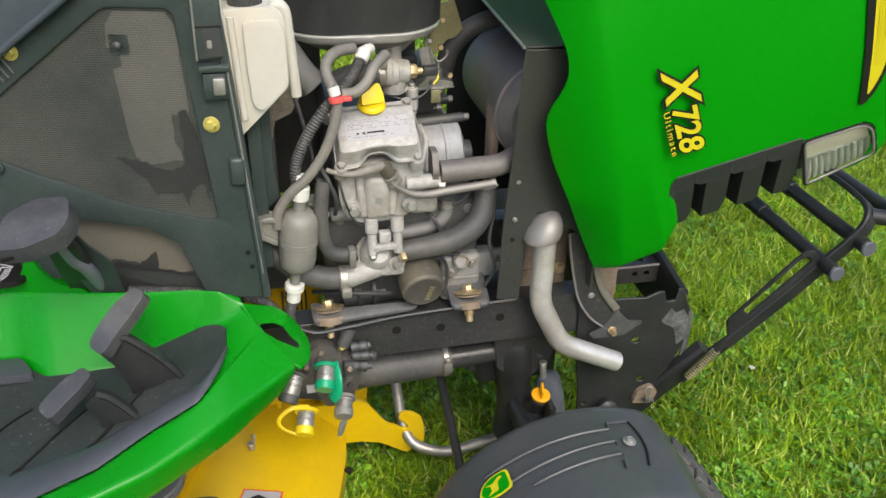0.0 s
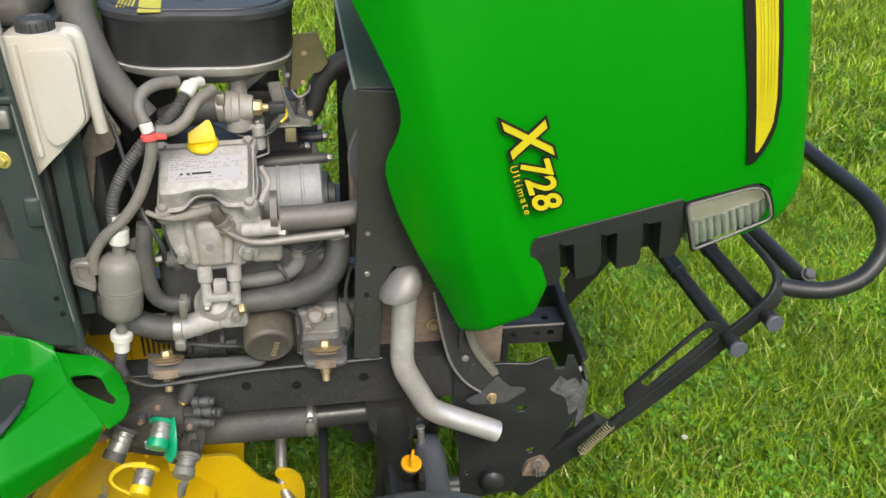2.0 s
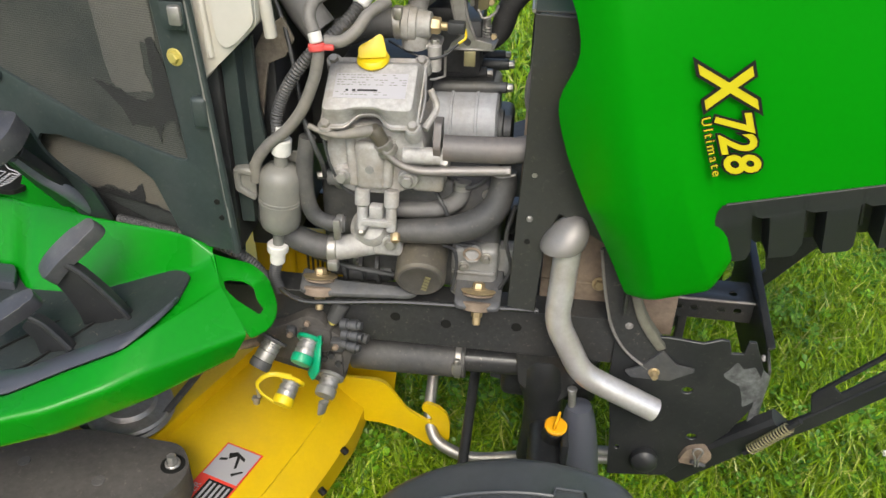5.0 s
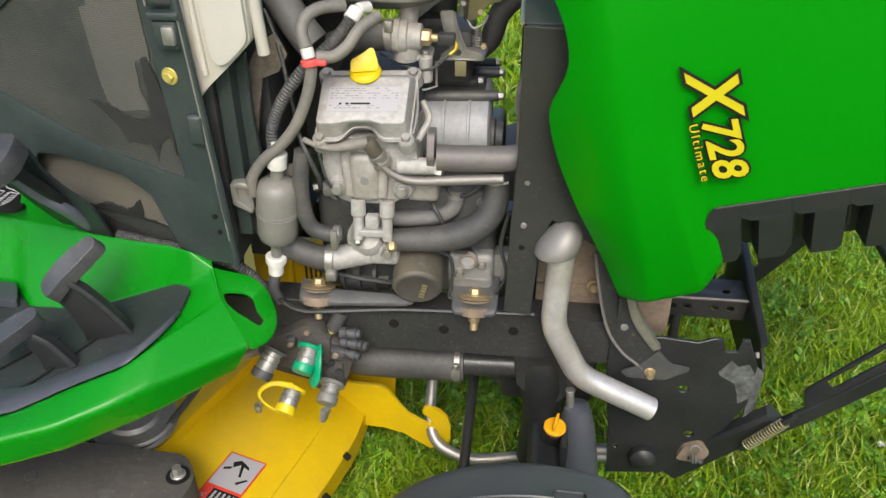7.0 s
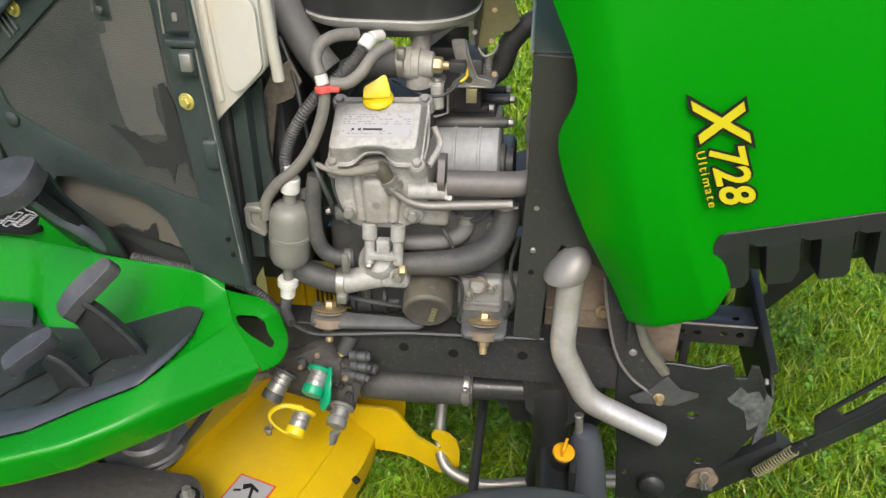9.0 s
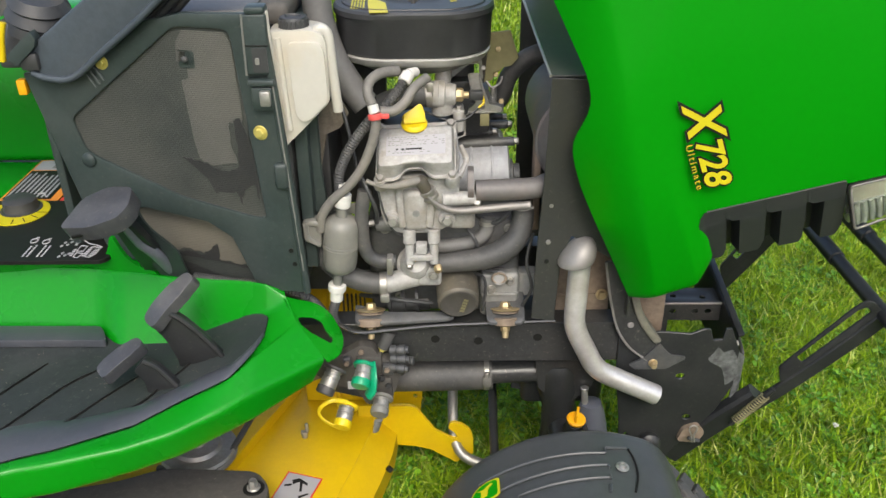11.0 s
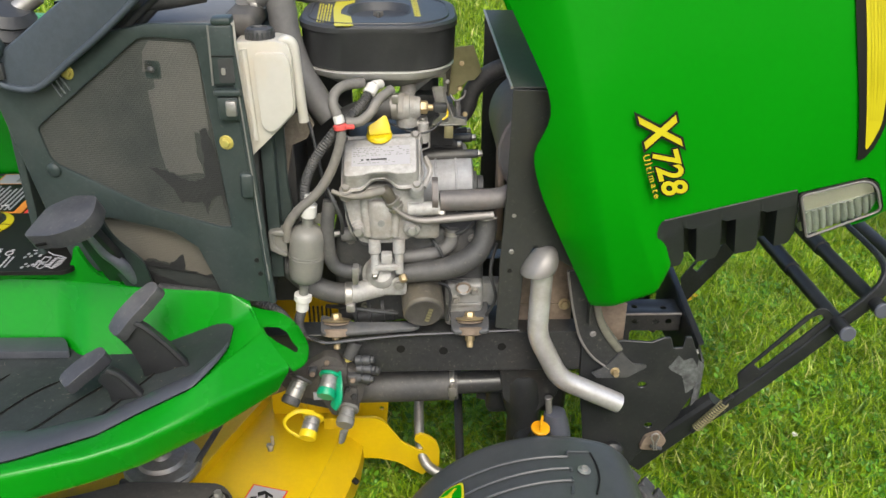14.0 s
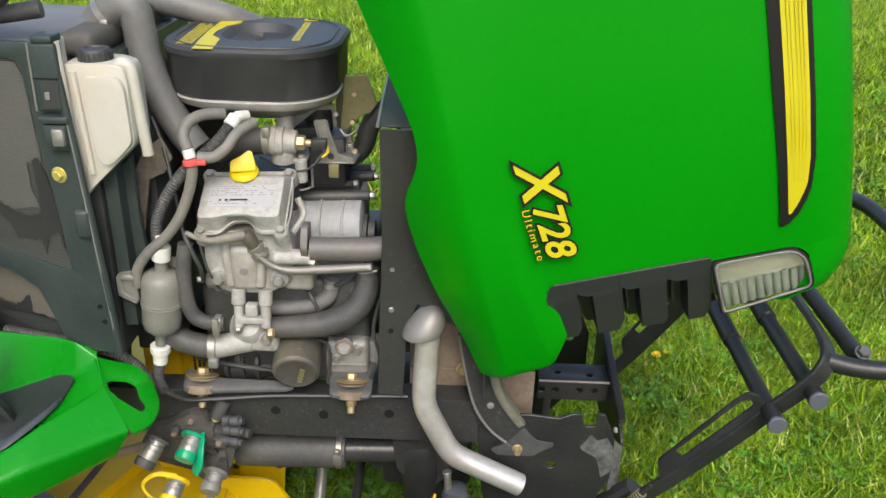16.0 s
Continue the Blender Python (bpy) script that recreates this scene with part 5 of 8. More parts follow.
# exhaust manifold and the second cylinder
manifold = part("exhaust_manifold", tube([(0.185, -0.170, 0.730), (0.235, -0.168, 0.7305), (0.285, -0.164, 0.732), (0.315, -0.150, 0.738)], 0.0178, 18), "muffler", engine, "rust-stained exhaust elbow")
part("flange", plate(rounded([(-0.172, 0.705), (-0.15, 0.70), (-0.145, 0.765), (-0.17, 0.765), (-0.185, 0.735)], 0.006), 0.010, lambda u, v, w: (0.172 + w, u, v)), "muffler", manifold)
part("flange_bolt", hexbolt((0.184, -0.175, 0.712), (1, -0.3, 0), 0.008, 0.010), "steel", manifold)
second = part("second_cylinder", join(lathe((0.150, -0.034, 0.703), (1, 0, 0.03), [(0, 0.050), (0.030, 0.050), (0.031, 0.0525), (0.034, 0.0525), (0.035, 0.050), (0.066, 0.050), (0.067, 0.0525), (0.070, 0.0525), (0.071, 0.050), (0.096, 0.050), (0.099, 0.046), (0.100, 0.0)], 40), box((0.15, -0.03, 0.66), (0.245, 0.08, 0.748), 0.012, 3)), "alu_blue", engine, "bluish-grey cast cylinder with long through-bolts")
for x1, y, z, r in ((0.266, -0.031, 0.762, 0.0095), (0.232, 0.029, 0.758, 0.0105), (0.262, 0.070, 0.757, 0.010), (0.254, 0.100, 0.760, 0.009), (0.262, -0.06, 0.690, 0.007)):
    part("through_bolt", cyl((0.15, y, z - 0.006), (x1 - 0.008, y, z), r, r * 0.85), "dark_cast", second)
    part("bolt_head", hexbolt((x1 - 0.009, y, z), (1, 0, 0.03), 0.0062, 0.009), "steel", second)
part("bolt_bed", box((0.15, -0.02, 0.715), (0.236, 0.13, 0.753), 0.008, 2), "dark_cast", second)
part("end_cap", lathe((0.247, -0.040, 0.700), (1, 0, 0), [(0, 0.03), (0.008, 0.03), (0.010, 0.022), (0.02, 0.022), (0.022, 0.012), (0.022, 0.0)], 24), "dark_cast", second)
part("ridge_rib", tube([(0.16, -0.125, 0.792), (0.170, -0.135, 0.77), (0.158, -0.165, 0.752)], 0.005, 8), "alu", second)
part("side_block", join(box((0.196, -0.150, 0.47), (0.265, -0.08, 0.56), 0.010, 3), cyl((0.228, -0.14, 0.548), (0.228, -0.158, 0.556), 0.014), box((0.262, -0.13, 0.50), (0.30, -0.10, 0.55), 0.006), cyl((0.26, -0.115, 0.535), (0.315, -0.115, 0.54), 0.009), cyl((0.26, -0.115, 0.51), (0.315, -0.115, 0.514), 0.009)), "alu_grey", engine)
for p, a in (((0.205, -0.151, 0.485), (0, -1, 0)), ((0.258, -0.151, 0.49), (0, -1, 0)), ((0.248, -0.151, 0.545), (0, -1, 0))):
    part("block_bolt", hexbolt(p, a, 0.006, 0.006, 0.009), "steel", engine)
part("block_rib", box((0.198, -0.154, 0.515), (0.262, -0.148, 0.522), 0.002), "alu_grey", engine)
part("wire", tube([(0.13, -0.16, 0.565), (0.19, -0.15, 0.56), (0.205, -0.155, 0.54), (0.20, -0.16, 0.49)], 0.003, 6), "black_plastic", engine)
part("drain_ring", tube([(0.228 + 0.012 * math.cos(a), -0.160, 0.557 + 0.010 * math.sin(a)) for a in [i * 0.7 for i in range(10)]], 0.002, 6, 3), "rust_steel", engine)
oil_filter = part("oil_filter", lathe((0.150, -0.085, 0.560), (0.06, -0.95, -0.28), [(0, 0.034), (0.01, 0.037), (0.10, 0.037), (0.112, 0.0365), (0.116, 0.033), (0.117, 0.030), (0.1155, 0.028), (0.116, 0.0)], 32), "filter_paint", engine, "dark round oil filter canister, dusty")
part("filter_face", lathe(Vector((0.150, -0.085, 0.560)) + Vector((0.06, -0.95, -0.28)).normalized() * 0.1155, (0.06, -0.95, -0.28), [(0, 0.0325), (0.0008, 0.0328), (0.0016, 0.030), (0.0008, 0.0285), (0.001, 0.0)], 32), "cover_plastic", oil_filter, "dark dusty canister end")
FM = Matrix.Translation((0.158, -0.1955, 0.527)) @ Matrix((Vector((0.25, -0.25, 0.93)).normalized(), Vector((-0.96, 0.0, 0.26)).normalized(), Vector((0.06, -0.95, -0.28)).normalized())).transposed().to_4x4()
for i in range(5):
    part("filter_print", box((-0.016 + i * 0.0068, -0.012, 0.0022), (-0.011 + i * 0.0068, -0.004, 0.0028), 0.0, 1, FM), "olive", oil_filter)
part("starter_motor", join(cyl((0.03, -0.12, 0.480), (0.105, -0.12, 0.486), 0.016), cyl((0.035, -0.115, 0.50), (0.10, -0.115, 0.505), 0.012)), "black_plastic", engine)
part("solenoid_bolt", hexbolt((0.012, -0.14, 0.658), (-1, -0.4, 0), 0.006, 0.012), "steel", engine)
part("sensor", cyl((0.015, -0.135, 0.652), (0.05, -0.135, 0.655), 0.012, 0.014), "alu_grey", engine)
part("wire", tube([(0.0, -0.18, 0.76), (0.012, -0.19, 0.735), (0.022, -0.185, 0.70), (0.02, -0.17, 0.672)], 0.0035, 8), "black_plastic", engine)
part("wire", tube([(0.026, -0.185, 0.74), (0.03, -0.188, 0.72), (0.036, -0.188, 0.695), (0.05, -0.18, 0.66), (0.075, -0.17, 0.64)], 0.002, 6), "black_plastic", engine)

# engine mounts on the rail
TILT = Vector((0, 0.39, 0.92))


def mount(x):
    """A rubber mount between steel washers, leaning towards the engine."""
    p = Vector((x, -0.176, 0.470))
    mt = part("engine_mount", lathe(p, TILT, [(0, 0.020), (0.002, 0.0245), (0.013, 0.0262), (0.015, 0.0240), (0.0155, 0.0)], 28), "rust_steel", engine, "rubber engine mount with dusty steel washers")
    part("washer", lathe(p + TILT * 0.022, TILT, [(0, 0.018), (0.0005, 0.0225), (0.003, 0.0235), (0.0045, 0.0215), (0.005, 0.0)], 28), "rust_steel", mt)
    part("washer", lathe(p + TILT * 0.0275, TILT, [(0, 0.020), (0.0005, 0.0255), (0.002, 0.0262), (0.0032, 0.0225), (0.004, 0.0)], 28), "gold_zinc", mt)
    part("mount_bolt", hexbolt(p + TILT * 0.032, TILT, 0.0090, 0.0090, 0.0125), "gold_zinc", mt)
    part("mount_nut", join(hexbolt(p - TILT * 0.001, -TILT, 0.0085, 0.011), cyl(p - TILT * 0.010, p - TILT * 0.024, 0.0060)), "gold_zinc", mt)


mount(0.001)
mount(0.240)
part("mount_arm", plate(rounded([(-0.026, -0.190), (0.03, -0.190), (0.140, -0.183), (0.152, -0.176), (0.140, -0.170), (0.03, -0.168), (-0.028, -0.152)], 0.008), 0.007, lambda u, v, w: (u, v, 0.4865 + 0.40 * (v + 0.172) + w), w=0.002), "dark_cast", engine)
part("mount_arm", plate(rounded([(0.206, -0.192), (0.274, -0.192), (0.275, -0.12), (0.205, -0.12)], 0.012), 0.007, lambda u, v, w: (u, v, 0.4868 + 0.40 * (v + 0.172) + w), w=0.002), "dark_cast", engine)
part("fuel_line", tube([(-0.056, -0.19, 0.535), (-0.062, -0.188, 0.50), (-0.052, -0.186, 0.478), (-0.02, -0.19, 0.466), (0.03, -0.19, 0.470), (0.12, -0.178, 0.4715), (0.22, -0.172, 0.4715), (0.33, -0.166, 0.4715)], 0.004, 8), "line_gloss", tractor, "glossy black fuel line lying along the rail")

# vapour capsule with its fittings
caps = part("vapour_capsule", lathe((-0.0455, -0.188, 0.590), (0.10, 0, 1), [(0, 0.008), (0.002, 0.019), (0.009, 0.0265), (0.018, 0.0285), (0.048, 0.0295), (0.0485, 0.0305), (0.051, 0.0305), (0.0515, 0.0296), (0.053, 0.0296), (0.0535, 0.0306), (0.056, 0.0306), (0.0565, 0.0296), (0.086, 0.0296), (0.096, 0.0270), (0.103, 0.020), (0.106, 0.0095), (0.122, 0.0090), (0.124, 0.0)], 36), "capsule", tractor, "grey plastic vapour canister with white fittings")
part("capsule_bracket", plate([(-0.099, 0.690), (-0.083, 0.693), (-0.066, 0.690), (-0.064, 0.682), (-0.090, 0.684), (-0.090, 0.664), (-0.070, 0.650), (-0.072, 0.643), (-0.099, 0.657)], 0.028, side_plane(-0.204), w=0.002), "capsule", caps)
part("bracket_web", plate([(-0.099, 0.688), (-0.070, 0.688), (-0.070, 0.652), (-0.099, 0.659)], 0.003, side_plane(-0.198), w=0.001), "capsule", caps)
part("capsule_bracket", plate([(-0.050, 0.705), (-0.004, 0.711), (-0.008, 0.640), (-0.016, 0.630), (-0.016, 0.690), (-0.050, 0.696)], 0.004, side_plane(-0.172), w=0.001), "capsule", caps)
part("fitting", join(cyl((-0.033, -0.188, 0.712), (-0.030, -0.188, 0.735), 0.0135), cyl((-0.030, -0.188, 0.735), (-0.028, -0.187, 0.752), 0.009)), "white", caps, "white plastic fitting")
part("fitting", join(cyl((-0.051, -0.189, 0.566), (-0.0525, -0.189, 0.553), 0.0155), cyl((-0.0525, -0.189, 0.553), (-0.055, -0.189, 0.533), 0.011)), "white", caps, "white plastic fitting")
part("fitting_pin", cyl((-0.048, -0.189, 0.592), (-0.051, -0.189, 0.56), 0.008), "capsule", caps)
part("corrugated_tube", tube([(-0.055, -0.189, 0.535), (-0.063, -0.187, 0.505), (-0.06, -0.18, 0.475)], 0.009, 12, ribs=0.0012), "rubber", caps)

# hoses over the engine
part("vent_hose", tube([(-0.070, -0.196, 0.672), (-0.066, -0.198, 0.70), (-0.047, -0.198, 0.728), (-0.020, -0.198, 0.752), (0.003, -0.196, 0.782), (0.020, -0.194, 0.82), (0.028, -0.192, 0.850), (0.028, -0.190, 0.868)], 0.0078, 14), "grey_rubber", tractor, "grey rubber vent hose with a red clip")
red = part("red_clip", cyl((0.0285, -0.192, 0.862), (0.0275, -0.191, 0.871), 0.0112), "red_plastic", tractor)
part("clip_tail", box((0.034, -0.197, 0.864), (0.050, -0.190, 0.871), 0.002), "red_plastic", red)
part("white_fitting", cyl((0.0275, -0.190, 0.871), (0.024, -0.187, 0.884), 0.0085), "white", tractor)
part("vent_hose", tube([(0.024, -0.186, 0.883), (0.017, -0.178, 0.899), (0.020, -0.166, 0.914), (0.036, -0.150, 0.922), (0.062, -0.13, 0.920)], 0.0082, 14), "grey_rubber", tractor)
part("vent_hose", tube([(0.036, -0.184, 0.872), (0.056, -0.182, 0.872), (0.074, -0.176, 0.884), (0.088, -0.162, 0.902), (0.108, -0.14, 0.912)], 0.0078, 14), "grey_rubber", tractor)
part("corrugated_tube", tube([(0.074, -0.135, 0.908), (0.058, -0.15, 0.888), (0.036, -0.165, 0.868), (0.012, -0.178, 0.848), (-0.016, -0.182, 0.81), (-0.034, -0.183, 0.77), (-0.037, -0.184, 0.735)], 0.0088, 12, ribs=0.0014), "rubber", tractor)
part("white_elbow", join(cyl((0.071, -0.139, 0.904), (0.079, -0.128, 0.915), 0.0105), cyl((0.079, -0.128, 0.915), (0.090, -0.11, 0.912), 0.008)), "white", tractor)

# intake elbow, sensor and carburettor
intake = part("intake_hose", tube([(0.0, -0.085, 0.848), (0.03, -0.09, 0.862), (0.065, -0.092, 0.870), (0.098, -0.092, 0.873)], 0.0235, 20), "rubber", tractor)
part("hose_clamp", join(cyl((0.086, -0.092, 0.872), (0.100, -0.092, 0.8735), 0.0255), box((0.088, -0.118, 0.885), (0.102, -0.100, 0.904), 0.003)), "steel", intake)
elbow = part("water_outlet", join(lathe((0.100, -0.092, 0.8735), (1, 0, -0.03), [(0, 0.026), (0.010, 0.028), (0.011, 0.0265), (0.022, 0.0265), (0.024, 0.023), (0.043, 0.020), (0.045, 0.017)], 26), cyl((0.118, -0.09, 0.87), (0.118, -0.085, 0.835), 0.022), box((0.098, -0.098, 0.832), (0.160, -0.05, 0.844), 0.006, 2), cyl((0.150, -0.095, 0.80), (0.150, -0.095, 0.842), 0.011), cyl((0.118, -0.075, 0.885), (0.122, -0.05, 0.915), 0.016)), "alu", tractor, "cast-aluminium coolant outlet with a brass sensor")
part("brass_sensor", join(hexbolt((0.145, -0.092, 0.872), (1, 0, -0.03), 0.0135, 0.014), cyl((0.158, -0.092, 0.8715), (0.17, -0.092, 0.871), 0.0065)), "gold_zinc", elbow)
part("sensor_plug", box((0.170, -0.101, 0.862), (0.197, -0.083, 0.880), 0.003), "black_plastic", elbow)
part("sensor_wire", tube([(0.196, -0.09, 0.868), (0.198, -0.095, 0.856), (0.188, -0.10, 0.848)], 0.0022, 6), "yellow_plastic", elbow)
part("sensor_wire", tube([(0.188, -0.10, 0.848), (0.165, -0.105, 0.828), (0.13, -0.104, 0.824), (0.075, -0.085, 0.84)], 0.0022, 6), "black_plastic", elbow)
part("outlet_bolt", hexbolt((0.150, -0.090, 0.844), (0, -0.2, 1), 0.006, 0.006, 0.009), "steel", elbow)
for ob_ in (intake, elbow):
    pivot = Vector((0.100, -0.092, 0.8735)) - ORIGIN[tractor.name]
    ob_.matrix_basis = Matrix.Translation(pivot + Vector((0.016, 0.014, -0.009))) @ Matrix.Scale(0.86, 4) @ Matrix.Translation(-pivot) @ ob_.matrix_basis
carb = part("carburettor", join(box((0.155, 0.0, 0.765), (0.215, 0.09, 0.845), 0.006), cyl((0.165, 0.05, 0.84), (0.165, 0.05, 0.91), 0.024), box((0.125, 0.0, 0.840), (0.185, 0.08, 0.862), 0.006)), "dark_cast", tractor, "dark carburettor body")
lever = part("throttle_bracket", plate(rounded([(0.175, 0.889), (0.194, 0.890), (0.199, 0.866), (0.211, 0.835), (0.234, 0.830), (0.233, 0.822), (0.174, 0.818), (0.176, 0.827), (0.189, 0.838), (0.181, 0.864)], 0.003, 3), 0.003, side_plane(-0.046), [ring_pts(0.199, 0.831, 0.0055, 12)]), "steel", carb, "pressed steel throttle bracket")
part("bracket_rib", tube([(0.1945, -0.047, 0.888), (0.199, -0.047, 0.866), (0.2105, -0.047, 0.835)], 0.0024, 8, 3), "steel", lever)
part("bracket_rib", tube([(0.176, -0.047, 0.888), (0.181, -0.047, 0.864), (0.189, -0.047, 0.840)], 0.0018, 8, 3), "steel", lever)
part("bracket_ledge", plate([(0.174, -0.050), (0.236, -0.046), (0.240, 0.0), (0.180, 0.0)], 0.003, level(0.8195)), "steel", lever)
part("bracket_tab", box((0.196, -0.052, 0.798), (0.212, -0.049, 0.820), 0.001), "olive", lever, "olive zinc tab")
part("governor_rod", tube([(0.176, -0.052, 0.820), (0.170, -0.052, 0.818), (0.170, -0.052, 0.782), (0.156, -0.056, 0.778), (0.146, -0.06, 0.778)], 0.0020, 6, straight=True), "steel", carb)
olive = part("olive_bracket", plate([(0.214, 0.940), (0.250, 0.944), (0.266, 0.896), (0.253, 0.881), (0.240, 0.879), (0.229, 0.868), (0.219, 0.855), (0.205, 0.851)], 0.003, side_plane(0.024)), "olive", carb, "olive zinc-plated bracket")
part("bracket_return", plate([(0.200, 0.935), (0.214, 0.938), (0.205, 0.851), (0.199, 0.860)], 0.003, side_plane(0.020)), "filter_paint", olive)
strut = part("steel_bracket", plate(rounded([(0.168, 0.900), (0.200, 0.902), (0.203, 0.866), (0.197, 0.866), (0.195, 0.893), (0.168, 0.891)], 0.002), 0.004, side_plane(0.0)), "steel", carb)
part("bracket_screw", hexbolt((0.203, -0.001, 0.886), (0, -1, 0.2), 0.0045, 0.005), "steel", strut)
for p in ((0.229, 0.022, 0.912), (0.234, -0.02, 0.832), (0.226, 0.018, 0.868)):
    part("bracket_screw", hexbolt(p, (0, -1, 0.2), 0.005, 0.006), "gold_zinc", carb)
spring_pts = [(0.2215 + 0.0062 * math.cos(a * 0.9), 0.010 + 0.0062 * math.sin(a * 0.9), 0.838 - 0.0006 * a) for a in range(56)]
part("spring", tube(spring_pts, 0.0014, 6, 1, straight=True), "steel", carb, "small steel return spring")
part("spring_end", cyl((0.2215, 0.010, 0.848), (0.2215, 0.010, 0.836), 0.0058), "steel", carb)
part("linkage", tube([(0.208, 0.0, 0.862), (0.218, -0.005, 0.852), (0.232, 0.0, 0.858), (0.236, 0.010, 0.866)], 0.0022, 8), "pipe_grey", carb)
part("fuel_hose", tube([(0.15, 0.05, 0.785), (0.18, 0.05, 0.787), (0.212, 0.05, 0.795), (0.238, 0.05, 0.816), (0.252, 0.05, 0.856), (0.284, 0.05, 0.888), (0.34, 0.06, 0.905)], 0.0165, 16), "rubber", tractor, "black rubber fuel hose")
part("gusset", plate([(0.126, 0.914), (0.178, 0.914), (0.182, 0.904), (0.135, 0.866), (0.131, 0.872)], 0.004, side_plane(-0.030)), "alu_grey", tractor)

# air cleaner
def oval(hx, hy, r, n=10):
    out = []
    for cx, cy, a0 in ((hx - r, hy - r, 0), (-hx + r, hy - r, 90), (-hx + r, -hy + r, 180), (hx - r, -hy + r, 270)):
        out += [(cx + r * math.cos(radians(a0 + 90 * i / n)), cy + r * math.sin(radians(a0 + 90 * i / n))) for i in range(n + 1)]
    return out


def oval_body(levels, cx, cy):
    bm = bmesh.new()
    rings = [[bm.verts.new((cx + x, cy + y, z)) for x, y in oval(hx, hy + 0.012, r)] for z, hx, hy, r in levels]
    for a, b in zip(rings, rings[1:]):
        for i in range(len(a)):
            j = (i + 1) % len(a)
            bm.faces.new((a[i], a[j], b[j], b[i]))
    bm.faces.new(rings[0][::-1])
    bm.faces.new(rings[-1])
    return bm


AX, AY = 0.086, 0.018
air = part("air_cleaner", oval_body([(0.932, 0.124, 0.112, 0.085), (0.936, 0.127, 0.115, 0.086), (0.990, 0.129, 0.117, 0.088), (0.994, 0.132, 0.120, 0.09), (1.002, 0.132, 0.120, 0.09), (1.006, 0.128, 0.116, 0.088), (1.0068, 0.054, 0.058, 0.050), (0.994, 0.047, 0.048, 0.043), (0.990, 0.03, 0.03, 0.025), (0.990, 0.01, 0.008, 0.007)], AX, AY), "black_plastic", tractor, "black oval air cleaner with yellow printing")
part("cleaner_rim", oval_body([(0.914, 0.113, 0.101, 0.08), (0.918, 0.121, 0.109, 0.084), (0.929, 0.1265, 0.1145, 0.086), (0.931, 0.124, 0.112, 0.085)], AX, AY), "bright_band", air, "bright steel rim")
part("cleaner_base", oval_body([(0.895, 0.08, 0.07, 0.06), (0.914, 0.112, 0.10, 0.08)], AX, AY), "alu_grey", air)
part("wing_nut", join(cyl((AX - 0.002, AY - 0.005, 0.989), (AX - 0.002, AY - 0.005, 1.004), 0.004), box((AX - 0.011, AY - 0.007, 0.996), (AX + 0.007, AY - 0.003, 1.006), 0.002)), "rubber", air)
part("yellow_print", plate([(0.020, -0.115), (0.049, -0.114), (0.041, -0.044), (0.023, -0.020), (0.021, 0.012), (0.026, 0.052), (0.041, 0.082), (0.035, 0.136), (0.006, 0.128), (0.007, 0.024), (0.014, -0.060)], 0.0005, level(1.0068), w=0), "yellow_decal", air, "yellow printed band")
for i in range(5):
    y = -0.085
    while y < 0.060:
        L = rng.uniform(0.018, 0.05)
        x = -0.012 + 0.0048 * i - 0.05 * (y + 0.085) + 0.00032 * (y + 0.085) * i
        part("print_line", plate([(x, y), (x + 0.0026, y), (x + 0.0026 - 0.05 * L, min(0.068, y + L)), (x - 0.05 * L, min(0.068, y + L))], 0.0005, level(1.0068), w=0), "yellow_decal", air)
        y += L + 0.005
bead = oval(0.116, 0.116, 0.078)
part("cover_bead", tube([(AX + x, AY + y, 1.0062) for x, y in bead + bead[:1]], 0.0022, 8, 1, straight=True), "black_plastic", air)
part("logo_outline", tube([(0.147 + 0.011 * math.cos(a), 0.125 + 0.007 * math.sin(a), 1.0072) for a in [i * math.pi / 8 for i in range(17)]], 0.0009, 6, 1, straight=True), "yellow_decal", air)
for i in range(9):
    y = -0.040 + i * 0.0165
    x = 0.1515 - 0.0007 * i
    part("print_letter", plate([(x - 0.0055, y), (x + 0.0055, y + 0.001), (x + 0.0045, y + 0.011), (x - 0.0065, y + 0.010)], 0.0005, level(1.0068), [[(x - 0.0025, y + 0.003), (x + 0.0020, y + 0.003), (x + 0.0015, y + 0.008), (x - 0.003, y + 0.008)]], w=0), "yellow_decal", air)
part("air_duct", tube([(-0.128, -0.07, 1.030), (-0.112, -0.07, 1.044), (-0.092, -0.07, 1.055), (-0.073, -0.07, 1.050), (-0.067, -0.07, 1.022), (-0.063, -0.072, 0.984), (-0.047, -0.076, 0.930), (-0.020, -0.080, 0.880), (0.004, -0.085, 0.850)], 0.0235, 20), "duct", tractor, "grey rubber air duct")
part("hose_clamp", join(lathe((-0.116, -0.07, 1.041), (0.8, 0, 0.55), [(0, 0.024), (0, 0.0255), (0.010, 0.0255), (0.010, 0.024)], 24), box((-0.112, -0.100, 1.028), (-0.100, -0.090, 1.040), 0.003)), "steel", tractor, "steel hose clamp with a screw")
part("upper_hose", tube([(-0.13, 0.09, 1.045), (-0.11, 0.10, 1.038), (-0.05, 0.10, 1.026), (0.01, 0.11, 1.010), (0.06, 0.14, 0.985)], 0.022, 18), "duct", tractor)
part("radiator_cap", lathe((-0.115, -0.06, 1.045), (0, 0, 1), [(0, 0.02), (0.015, 0.02), (0.018, 0.018), (0.019, 0.0)], 22), "steel", tractor)
part("radiator_tank", box((-0.145, -0.17, 1.0), (-0.095, 0.17, 1.035), 0.012, 3), "cover_plastic", radiator)

# added black sheet that darkens the gap between bottle and engine
part("gap_backing", box((-0.085, 0.06, 0.60), (0.03, 0.075, 0.95), 0.006), "black_plastic", tractor)

